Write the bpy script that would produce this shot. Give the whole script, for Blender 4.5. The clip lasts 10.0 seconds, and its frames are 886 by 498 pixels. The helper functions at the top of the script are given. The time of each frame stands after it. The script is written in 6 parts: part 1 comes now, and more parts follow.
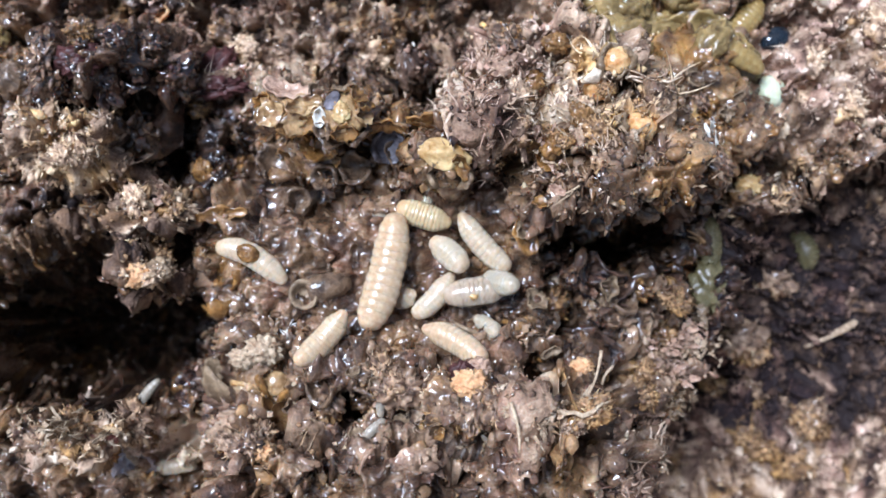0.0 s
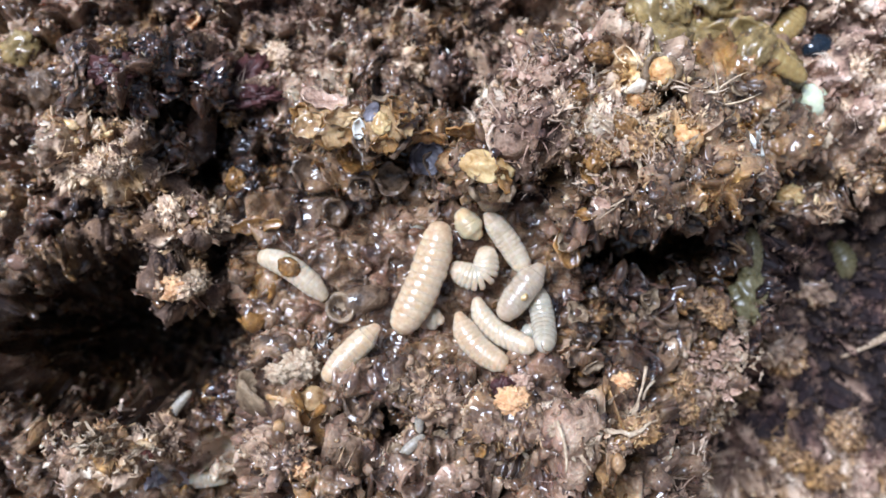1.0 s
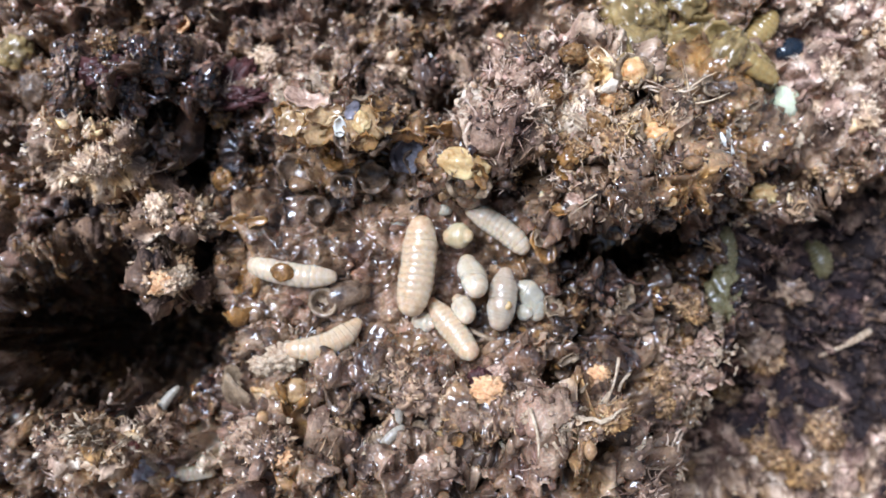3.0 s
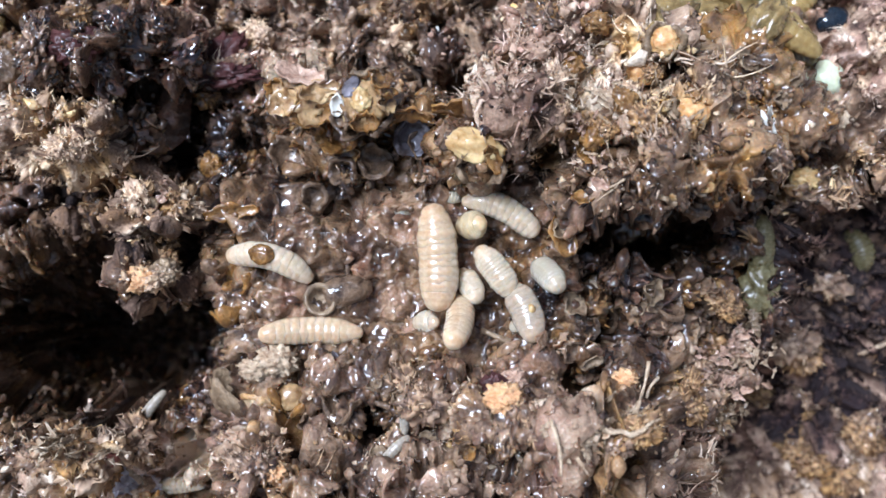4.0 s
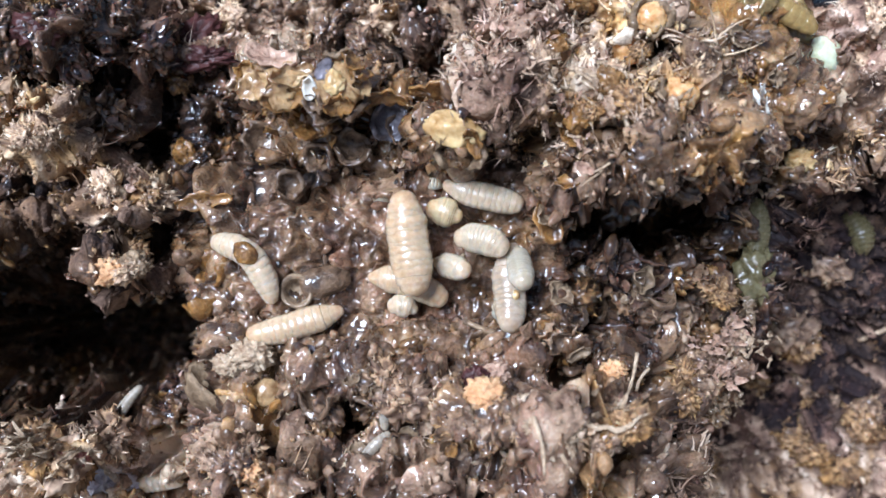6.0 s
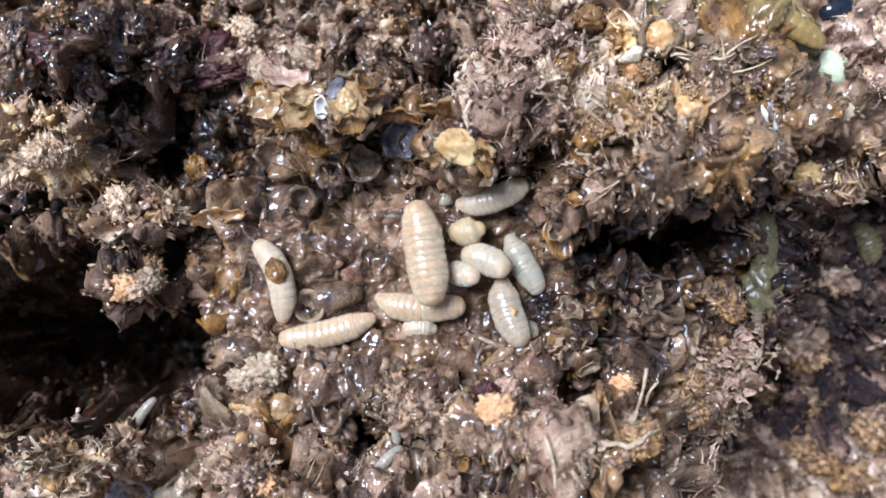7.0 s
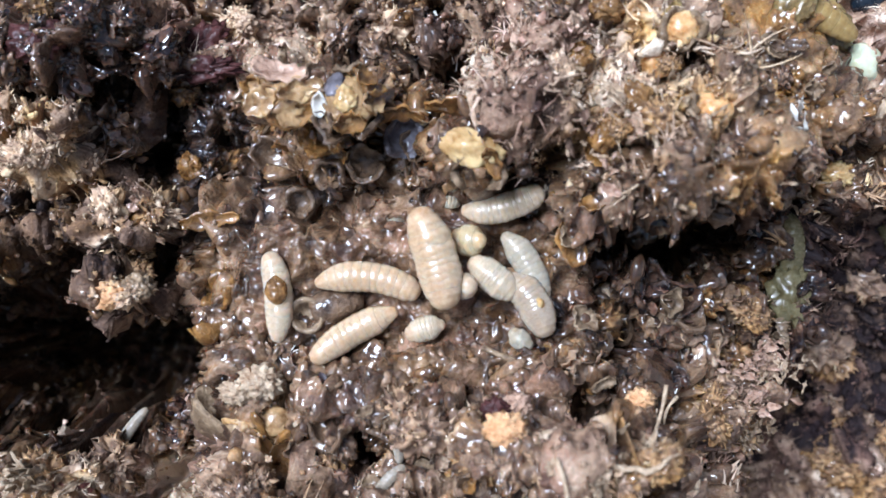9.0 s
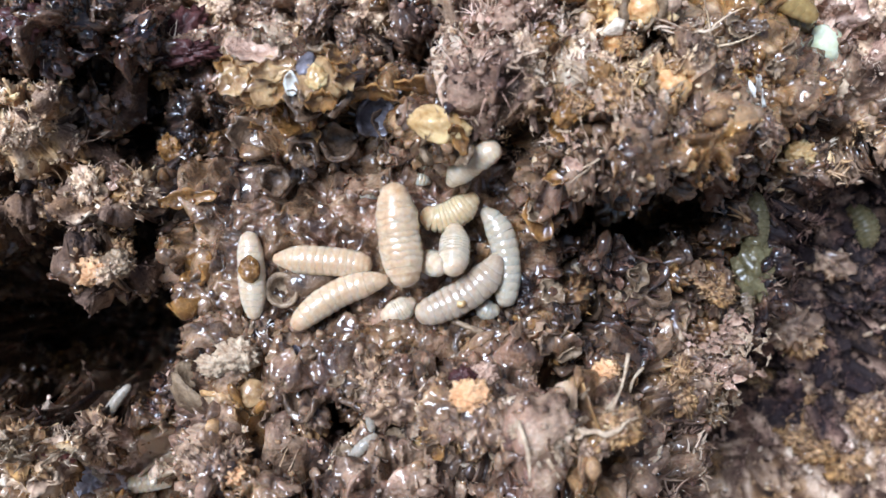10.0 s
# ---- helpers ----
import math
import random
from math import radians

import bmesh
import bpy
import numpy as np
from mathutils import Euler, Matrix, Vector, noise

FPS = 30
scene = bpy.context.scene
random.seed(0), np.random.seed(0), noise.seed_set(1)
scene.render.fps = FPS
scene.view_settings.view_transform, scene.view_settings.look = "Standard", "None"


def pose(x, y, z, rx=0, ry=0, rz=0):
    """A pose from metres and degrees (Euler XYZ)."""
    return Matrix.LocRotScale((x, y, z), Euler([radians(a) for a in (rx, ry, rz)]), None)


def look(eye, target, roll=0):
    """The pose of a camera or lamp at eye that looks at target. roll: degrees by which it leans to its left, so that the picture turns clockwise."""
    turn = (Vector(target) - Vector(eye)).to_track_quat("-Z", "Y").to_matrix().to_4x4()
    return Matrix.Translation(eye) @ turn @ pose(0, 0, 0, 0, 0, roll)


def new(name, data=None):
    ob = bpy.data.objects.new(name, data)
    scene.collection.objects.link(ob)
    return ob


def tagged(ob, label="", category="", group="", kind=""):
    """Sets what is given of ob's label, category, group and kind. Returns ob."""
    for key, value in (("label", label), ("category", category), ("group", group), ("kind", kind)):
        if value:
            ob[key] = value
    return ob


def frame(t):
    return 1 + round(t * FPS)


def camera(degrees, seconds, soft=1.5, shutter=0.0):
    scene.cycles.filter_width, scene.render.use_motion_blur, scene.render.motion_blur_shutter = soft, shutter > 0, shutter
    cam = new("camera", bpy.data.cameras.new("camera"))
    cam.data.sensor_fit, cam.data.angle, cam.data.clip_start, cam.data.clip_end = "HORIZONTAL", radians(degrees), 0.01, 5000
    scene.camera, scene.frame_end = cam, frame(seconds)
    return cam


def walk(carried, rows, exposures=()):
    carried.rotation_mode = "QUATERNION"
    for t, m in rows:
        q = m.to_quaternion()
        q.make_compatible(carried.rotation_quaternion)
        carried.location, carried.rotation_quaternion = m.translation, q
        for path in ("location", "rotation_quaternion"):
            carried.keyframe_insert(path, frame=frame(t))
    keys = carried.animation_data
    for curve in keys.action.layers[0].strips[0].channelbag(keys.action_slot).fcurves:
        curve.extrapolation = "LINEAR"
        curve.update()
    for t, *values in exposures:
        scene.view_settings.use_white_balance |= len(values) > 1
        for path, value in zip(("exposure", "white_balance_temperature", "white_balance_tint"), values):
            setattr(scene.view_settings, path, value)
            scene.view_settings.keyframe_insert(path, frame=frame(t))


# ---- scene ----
MM = 0.001
cam = camera(48, 10.0, soft=1.6)
cam.data.dof.use_dof, cam.data.dof.focus_distance, cam.data.dof.aperture_fstop = True, 0.109, 34.0
PATH = [
    (0, pose(0.00427, -0.06638, 0.10946, 33.720, -0.531, 0.478)),
    (0.5, pose(0.00122, -0.06453, 0.11003, 33.471, -0.361, 0.703)),
    (1, pose(0.00027, -0.06346, 0.10896, 33.389, -0.263, 0.711)),
    (1.5, pose(0.00363, -0.06620, 0.10896, 33.696, 0.061, 0.565)),
    (2, pose(0.00302, -0.06742, 0.11122, 33.898, 0.040, 0.746)),
    (2.5, pose(0.00311, -0.06794, 0.11302, 34.256, -0.106, 0.754)),
    (2.7, pose(0.00293, -0.06807, 0.11270, 34.450, -0.232, 0.795)),
    (3.8, pose(0.00378, -0.06207, 0.10133, 33.889, 0.299, 0.778)),
    (4, pose(0.00283, -0.06060, 0.10072, 33.771, 0.313, 0.879)),
    (4.5, pose(0.00616, -0.05783, 0.09828, 33.481, 0.518, 0.677)),
    (5, pose(0.00432, -0.05664, 0.09854, 33.197, 0.616, 0.664)),
    (5.5, pose(0.00537, -0.05754, 0.09818, 32.944, 0.735, 0.571)),
    (5.7, pose(0.00500, -0.05815, 0.09717, 32.870, 0.714, 0.550)),
    (6.8, pose(0.00608, -0.05620, 0.09897, 32.810, 1.155, 0.416)),
    (7, pose(0.00483, -0.05674, 0.09938, 32.683, 1.200, 0.598)),
    (7.5, pose(0.00595, -0.05819, 0.10011, 32.652, 1.407, 0.525)),
    (8, pose(0.00652, -0.05755, 0.09958, 32.620, 1.451, 0.639)),
    (8.5, pose(0.00602, -0.05367, 0.09476, 32.405, 1.483, 0.770)),
    (9, pose(0.00503, -0.05181, 0.09482, 32.098, 1.576, 1.020)),
    (9.5, pose(0.00491, -0.05228, 0.09692, 32.064, 1.582, 1.109)),
    (10, pose(0.00806, -0.05547, 0.09590, 32.075, 1.650, 0.791)),
]
walk(cam, PATH)

# ---- daylight: bright hazy sky and one wide soft sun ----
world = bpy.data.worlds.new("sky")
scene.world = world
world.use_nodes = True
wn, wl = world.node_tree.nodes, world.node_tree.links
sky = wn.new("ShaderNodeTexSky")
sky.sky_type, sky.sun_disc = "NISHITA", False
sky.sun_elevation, sky.sun_rotation = radians(62), radians(-94)
sky.air_density, sky.dust_density, sky.ozone_density = 1.0, 2.5, 1.0
wn["Background"].inputs["Strength"].default_value = 0.075
wl.new(sky.outputs[0], wn["Background"].inputs["Color"])
sun = new("sun", bpy.data.lights.new("sun", "SUN"))
sun.data.energy, sun.data.angle, sun.data.color = 4.3, radians(28), (0.815, 0.975, 1.25)
sun.matrix_world = look((-0.35, -0.22, 0.91), (0, 0, 0))
scene.view_settings.exposure = 0.61

# ---- terrain ----
# All heights and places in millimetres. The heap is sculpted by patches: each
# pulls the surface towards its own height inside an ellipse. The heap is laid out on
# its own slope: u to the right, v up the slope, w out of it.
SIN, COS, TAN = math.sin(radians(32)), math.cos(radians(32)), math.tan(radians(32))


def smooth(a, b, v):
    s = np.clip((v - a) / (b - a), 0, 1)
    return s * s * (3 - 2 * s)


def pull(z, x, y, cx, cy, rx, ry, h, soft=0.5, k=1.0, turn=0.0):
    c, s = math.cos(radians(turn)), math.sin(radians(turn))
    dx, dy = x - cx, y - cy
    u, v = c * dx + s * dy, c * dy - s * dx
    d = np.sqrt((u / rx) ** 2 + (v / ry) ** 2)
    w = k * (1 - smooth(1 - soft, 1 + soft * 0.3, d))
    return z + (h - z) * w


def hash2(i, j, k):
    n = np.sin(i * 127.1 + j * 311.7 + k * 74.7) * 43758.5453
    return n - np.floor(n)


def value_noise(x, y, seed=0):
    i, j = np.floor(x), np.floor(y)
    u, v = x - i, y - j
    u, v = u * u * (3 - 2 * u), v * v * (3 - 2 * v)
    a, b = hash2(i, j, seed), hash2(i + 1, j, seed)
    c, d = hash2(i, j + 1, seed), hash2(i + 1, j + 1, seed)
    return (a + (b - a) * u) + ((c + (d - c) * u) - (a + (b - a) * u)) * v


def fbm(x, y, seed=0, octaves=4):
    total, amp, norm = 0 * x, 1.0, 0.0
    for o in range(octaves):
        total, norm = total + amp * value_noise(x, y, seed + o), norm + amp
        x, y, amp = x * 2.03 + 7.7, y * 2.03 - 3.1, amp * 0.5
    return total / norm


def lumps(x, y, seed=0):
    """Rounded lumps packed side by side, 0 in the joints to about 1 on top."""
    i0, j0 = np.floor(x), np.floor(y)
    best = np.zeros_like(x)
    for di in (-1, 0, 1):
        for dj in (-1, 0, 1):
            i, j = i0 + di, j0 + dj
            px, py = i + hash2(i, j, seed), j + hash2(i, j, seed + 5)
            r = 0.45 + 0.45 * hash2(i, j, seed + 9)
            d2 = ((x - px) ** 2 + (y - py) ** 2) / (r * r)
            best = np.maximum(best, np.sqrt(np.clip(1 - d2, 0, 1)) * r)
    return best


def base_height(u, v):
    z = -6 + 0 * u
    z = pull(z, u, v, -15, 37, 36, 10, -12, 0.5)           # rough back of the heap
    z = pull(z, u, v, -38, 29, 12, 6.5, 7, 0.6)            # dark lumps at the back
    z = pull(z, u, v, -30, 28, 6, 5, 0, 0.6)
    z = pull(z, u, v, -38, 22, 9, 4, 2, 0.6)
    z = pull(z, u, v, -23, 20, 9, 8, -8, 0.6)
    z = pull(z, u, v, -1, 1, 32, 15, 4, 0.3)               # bowl floor
    z = pull(z, u, v, -10, 14.5, 10, 4.5, 5, 0.6)          # ridge behind the bowl
    z = pull(z, u, v, -10, 21.5, 9.5, 5, 11.5, 0.6)
    z = pull(z, u, v, -1, 19, 5, 4, 7, 0.6)
    z = pull(z, u, v, 5, 16, 5, 4.5, 12.5, 0.5)
    z = pull(z, u, v, 21, 19, 17, 10.5, 15.5, 0.35)        # thick crumbly mound
    z = pull(z, u, v, 29, 14, 8, 5, 18, 0.6)
    z = pull(z, u, v, 19, 28, 14, 7, 11.5, 0.5)
    z = pull(z, u, v, 41, 26, 12, 10, 1.5, 0.45)            # sticky hollow with grubs
    z = pull(z, u, v, 36.5, 16, 4, 4, 10, 0.6)
    z = pull(z, u, v, 54, 31, 14, 14, -8, 0.6)
    z = pull(z, u, v, 27.4, 25.2, 2.3, 2.6, -3, 0.4)       # round hole in its shoulder
    z = pull(z, u, v, 3.5, 26.6, 7, 4.4, -22, 0.45)           # dark gap behind the ridge
    z = pull(z, u, v, -22, 31.5, 7, 4.5, -13, 0.6)
    z = pull(z, u, v, -39.5, -4, 14.5, 13, -18, 0.3)       # pit
    z = pull(z, u, v, -45, -6, 16.5, 13, -60, 0.3)           # its deep part
    z = pull(z, u, v, -27.5, 5.5, 2.8, 3.0, -22, 0.5)
    z = pull(z, u, v, -42, 17.4, 7.5, 4.4, 8, 0.4)       # dry tufts over the pit
    z = pull(z, u, v, -42, 23.0, 8, 1.6, -12, 0.5)          # gaps behind and before them
    z = pull(z, u, v, -44, 10.6, 8, 2.6, -7, 0.5)
    z = pull(z, u, v, -43, 12.0, 6, 1.0, -7, 0.5)
    z = pull(z, u, v, -31.6, 9, 4.4, 4.2, 6, 0.45)
    z = pull(z, u, v, -32.3, 2.3, 4.8, 3.0, 6.5, 0.4)
    z = pull(z, u, v, -36.4, 9.5, 1.5, 5.0, -14, 0.5)      # cleft between the tufts
    z = pull(z, u, v, -30.3, 18, 2.7, 3.2, -15, 0.4)       # round hole and cleft
    z = pull(z, u, v, -30, 23, 4.2, 2.0, -11, 0.5)
    z = pull(z, u, v, -42, -18, 9, 3.5, 6, 0.4)            # far lip of the pit
    z = pull(z, u, v, -73, -2, 9, 18, 27, 0.4)             # unseen bank beyond it, added to shade the pit
    rise = 1.15 * np.clip(-3.5 - v, 0, 16) * smooth(-27, -19, u) * (1 - smooth(24, 36, u))
    z = z + rise                                           # the front lip climbs
    z = pull(z, u, v, 14, -13.5, 11, 4.5, 21, 0.7)         # front crest
    z = pull(z, u, v, 17.5, -12.3, 6, 2.2, 24, 0.7)
    z = pull(z, u, v, 24, 7.0, 9.5, 3.0, -18, 0.6)          # hollow under the mound
    z = pull(z, u, v, 29.3, 7.2, 6.0, 4.2, -32, 0.45)       # its dark mouth
    z = pull(z, u, v, 9.9, 14.2, 4.8, 5.0, 3.0, 0.42)       # nook at the ridge's foot
    z = pull(z, u, v, 21.5, -1.5, 3.2, 5, -5, 0.6)
    z = pull(z, u, v, 18.8, 1.5, 2.6, 3.2, -4, 0.6)
    z = pull(z, u, v, 18.0, -8.8, 2.6, 1.9, -14, 0.5)       # small holes
    z = pull(z, u, v, -5.5, -13.6, 2.8, 1.5, 0, 0.5)
    # low dry ground beside the heap
    edge = 43 - 0.02 * np.clip(3 - v, 0, 40) ** 2 + 0.11 * np.clip(v - 5, 0, 60) ** 2
    edge = edge + 5 * (fbm(u / 7, v / 7, 40, 3) - 0.5)
    low = -30 + 0.45 * np.clip(v + 2, -40, 20) - 0.3 * (u - 58).clip(-10, 30) + 9 * (fbm(u / 15, v / 15, 44, 3) - 0.5)
    low = low - 30 * np.exp(-((u - edge - 4.0 - 6 * smooth(-5, -20, v)) / (3.8 + 2.5 * smooth(-5, -20, v))) ** 2) * smooth(10, -2, v)   # gap along its foot
    z = z + (low - z) * smooth(0, 3.2, u - edge)
    # far beyond the heap the ground lies level
    far = smooth(62, 150, np.hypot(u - 8, v))
    return z + (-TAN * v - 10 - z) * far


def dryness(u, v):
    """0: wet and dark, 1: dry fibre."""
    d = 0.2 + 0 * u
    d = pull(d, u, v, -15, 37, 36, 11, 0.55, 0.5)
    d = pull(d, u, v, 18, 23, 18, 13, 0.7, 0.4)
    d = pull(d, u, v, 22, 13, 15, 5, 0.38, 0.5)
    d = pull(d, u, v, 28, 13, 7, 5, 0.2, 0.6)
    d = pull(d, u, v, 40, 23, 11, 11, 0.05, 0.35)
    d = pull(d, u, v, -38, -20, 11, 5, 0.8, 0.5)
    d = pull(d, u, v, -1, 1, 26, 12, 0.03, 0.4)
    d = pull(d, u, v, -6, 17, 14, 6, 0.08, 0.4)
    d = pull(d, u, v, -39, 11, 12, 10, 0.95, 0.3)
    d = pull(d, u, v, -30, 3, 5, 3, 0.85, 0.4)
    d = pull(d, u, v, -27, 17, 6, 7, 0.25, 0.4)
    d = pull(d, u, v, -37, -6, 13, 8, 0.1, 0.4)
    d = pull(d, u, v, -5, -16, 30, 6, 0.4, 0.5)
    d = pull(d, u, v, 20, -14, 14, 8, 0.42, 0.5)
    d = pull(d, u, v, 34, -6, 7, 11, 0.45, 0.5)
    d = pull(d, u, v, 25, -7, 6, 4, 0.12, 0.5)
    edge = 42 - 0.02 * np.clip(3 - v, 0, 40) ** 2 + 0.11 * np.clip(v - 5, 0, 60) ** 2
    d = d + (0.97 - d) * smooth(-1, 4, u - edge)
    d = pull(d, u, v, 60, 36, 14, 16, 0.95, 0.4)
    return np.clip(d + 0.5 * (fbm(u / 5, v / 5, 60, 3) - 0.5), 0, 1)


def ruggedness(u, v):
    """How broken the surface is: the bowl is smoother than the rest."""
    k = pull(1 + 0 * u, u, v, -1, 1, 27, 12, 0.25, 0.4)
    k = pull(k, u, v, 21, 19, 17, 11, 1.5, 0.4)
    k = pull(k, u, v, 9.8, 12.6, 5.4, 4.2, 0.15, 0.4)
    k = pull(k, u, v, 39, 25, 11, 12, 0.35, 0.4)
    return pull(k, u, v, 66, -14, 26, 26, 0.7, 0.4)


def relief(u, v):
    k = ruggedness(u, v)
    z = 3.0 * (fbm(u / 7, v / 7, 3, 3) - 0.5) + k * (5.0 * lumps(u / 7.5 + 2, v / 6.5, 7) - 2.6)
    z = z + (0.9 + 1.2 * k) * lumps(u / 4.2, v / 4.2, 11) + 2.0 * lumps(u / 2.1 + 3, v / 2.1, 17)
    z = z + (1.1 * np.clip(k, 0, 1) + 1.8 * smooth(0.9, 1.4, k)) * (fbm(u / 0.9, v / 0.9, 33, 2) - 0.5)
    z = z + 3.2 * smooth(0.8, 1.4, k) * smooth(11, 15, v) * (0.35 - np.abs(fbm(u / 1.9, v / 1.5, 37, 3) - 0.5) * 4)      # torn ridges
    pocket = smooth(0.53, 0.64, fbm(u / 3.0, v / 2.6, 120, 2)) * smooth(0.3, 0.9, k)      # hollow pockets between the clumps
    z = z - (5.0 + 3.0 * smooth(1.1, 1.45, k)) * pocket
    return z + 0.95 * lumps(u / 1.1, v / 1.1, 23) + 0.25 * lumps(u / 0.6, v / 0.6, 29) - 1.5 - 0.4 * k


def lightness(u, v):
    """How pale each spot is: black humus at the back, pale fibre on the tufts and the mound, and shade painted into the
    pit, gaps and hollows.
    """
    k = 0 * u
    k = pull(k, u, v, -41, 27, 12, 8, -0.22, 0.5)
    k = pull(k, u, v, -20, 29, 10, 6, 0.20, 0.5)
    # shade painted into the cleft and below the tufts
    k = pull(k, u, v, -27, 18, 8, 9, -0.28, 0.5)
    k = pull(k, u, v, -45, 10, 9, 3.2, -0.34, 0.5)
    # shade painted right of the larvae, at the ridge's foot and under the mound
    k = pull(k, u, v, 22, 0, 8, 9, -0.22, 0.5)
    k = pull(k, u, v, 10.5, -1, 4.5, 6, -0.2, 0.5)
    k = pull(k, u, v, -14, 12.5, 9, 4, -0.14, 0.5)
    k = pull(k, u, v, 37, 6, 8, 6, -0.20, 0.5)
    k = pull(k, u, v, 14, 35, 12, 5, 0.22, 0.5)
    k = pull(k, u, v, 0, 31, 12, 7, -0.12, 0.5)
    k = pull(k, u, v, -42, 17.8, 7.5, 4.4, 0.30, 0.4)
    k = pull(k, u, v, -32, 6, 5, 6, -0.02, 0.5)
    k = pull(k, u, v, 18, 25, 16, 10, 0.19, 0.4)
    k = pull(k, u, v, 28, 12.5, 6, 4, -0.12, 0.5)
    k = pull(k, u, v, 15, 26, 5, 4, 0.24, 0.5)
    k = pull(k, u, v, 10.5, 18, 4, 4, -0.05, 0.5)
    k = pull(k, u, v, 21, 28, 7, 5, 0.24, 0.5)
    k = pull(k, u, v, 38, 24, 11, 10, 0.06, 0.4)
    # low ground toned down, the heap's shade put into its colour
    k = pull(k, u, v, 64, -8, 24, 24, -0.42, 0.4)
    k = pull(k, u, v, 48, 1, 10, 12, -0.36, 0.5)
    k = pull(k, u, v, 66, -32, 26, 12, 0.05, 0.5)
    # pit slope darkened in colour as if in shade
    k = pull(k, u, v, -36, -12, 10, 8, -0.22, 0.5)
    k = pull(k, u, v, -36, -21, 13, 5, 0.50, 0.5)
    k = pull(k, u, v, 60, 36, 18, 16, 0.20, 0.5)
    return k


def stain(u, v):
    """Where the matter is stained amber (up) or maroon (down)."""
    k = 0 * u
    k = pull(k, u, v, 40, 26, 12, 9, 0.22, 0.4)
    k = pull(k, u, v, 32, 36, 8, 7, 0.45, 0.5)
    k = pull(k, u, v, -10, 18, 11, 7, 0.16, 0.4)
    k = pull(k, u, v, 19, 21, 16, 11, 0.18, 0.4)
    k = pull(k, u, v, 28, 14, 8, 5, 0.26, 0.4)
    k = pull(k, u, v, 11, 20, 5, 6, 0.20, 0.5)
    k = pull(k, u, v, -32, 17, 8, 7, 0.14, 0.4)
    k = pull(k, u, v, -36, 28, 14, 7, -0.26, 0.4)
    k = pull(k, u, v, -38, 12, 12, 9, 0.16, 0.4)
    k = pull(k, u, v, 20, -13, 18, 8, 0.10, 0.4)
    k = pull(k, u, v, 62, -8, 18, 26, -0.10, 0.4)
    k = pull(k, u, v, -5, -13, 22, 6, 0.12, 0.4)
    return pull(k, u, v, -19, -6, 6, 8, 0.08, 0.4)


def height(u, v):
    return base_height(u, v) + relief(u, v)


def spread(u, v, w):
    """From the slope's own frame to the world, in millimetres."""
    return np.stack([u + 0 * w, COS * v - SIN * w, SIN * v + COS * w], -1)


# ---- end of terrain ----


def graded(a, b, step, far=1500.0):
    core = list(np.arange(a, b + step, step))
    d, lo, hi = step, [], []
    while core[-1] + sum(hi) < far:
        d *= 1.35
        hi.append(d)
    up = list(core[-1] + np.cumsum(hi))
    down = list(core[0] - np.cumsum(hi))[::-1]
    return np.array(down + core + up)


def mesh_from(name, verts, faces, attributes=(), material=None, flat=False):
    """A mesh in metres from arrays in millimetres; faces all have one number of corners."""
    faces = np.asarray(faces, np.int32)
    me = bpy.data.meshes.new(name)
    me.vertices.add(len(verts))
    me.vertices.foreach_set("co", (np.asarray(verts, np.float32) * MM).ravel())
    n, k = faces.shape
    me.loops.add(n * k)
    me.loops.foreach_set("vertex_index", faces.ravel())
    me.polygons.add(n)
    me.polygons.foreach_set("loop_start", np.arange(0, n * k, k, dtype=np.int32))
    me.update(calc_edges=True)
    me.polygons.foreach_set("use_smooth", np.full(n, not flat))
    for key, values in attributes:
        at = me.attributes.new(key, "FLOAT", "POINT")
        at.data.foreach_set("value", np.asarray(values, np.float32))
    if material:
        me.materials.append(material)
    me.validate()
    return me


# ---- materials ----


def nodes_of(name):
    mat = bpy.data.materials.new(name)
    mat.use_nodes = True
    nt = mat.node_tree
    return mat, nt.nodes, nt.links, nt.nodes["Principled BSDF"]


def ramp(nodes, stops):
    r = nodes.new("ShaderNodeValToRGB")
    e = r.color_ramp.elements
    while len(e) < len(stops):
        e.new(0.5)
    for el, (p, c) in zip(e, stops):
        el.position, el.color = p, (*c, 1)
    return r


def noise_node(nodes, links, scale, detail=4.0, rough=0.6):
    co = nodes.new("ShaderNodeTexCoord")
    n = nodes.new("ShaderNodeTexNoise")
    n.inputs["Scale"].default_value, n.inputs["Detail"].default_value, n.inputs["Roughness"].default_value = scale, detail, rough
    links.new(co.outputs["Object"], n.inputs["Vector"])
    return n


def mathn(nodes, links, op, a, b=None, clamp=False):
    m = nodes.new("ShaderNodeMath")
    m.operation, m.use_clamp = op, clamp
    for k, v in enumerate((a, b)):
        if v is None:
            continue
        if isinstance(v, (int, float)):
            m.inputs[k].default_value = v
        else:
            links.new(v, m.inputs[k])
    return m.outputs[0]


def mixc(nodes, links, fac, a, b):
    m = nodes.new("ShaderNodeMix")
    m.data_type = "RGBA"
    for sock, v in ((m.inputs[0], fac), (m.inputs[6], a), (m.inputs[7], b)):
        if isinstance(v, (int, float)):
            sock.default_value = v
        elif isinstance(v, tuple):
            sock.default_value = (*v, 1)
        else:
            links.new(v, sock)
    return m.outputs[2]


def attr(nodes, name):
    a = nodes.new("ShaderNodeAttribute")
    a.attribute_name = name
    return a.outputs["Fac"]


WET = [(0.0, (0.010, 0.006, 0.006)), (0.3, (0.080, 0.043, 0.024)), (0.62, (0.262, 0.154, 0.088)), (1.0, (0.655, 0.485, 0.33))]
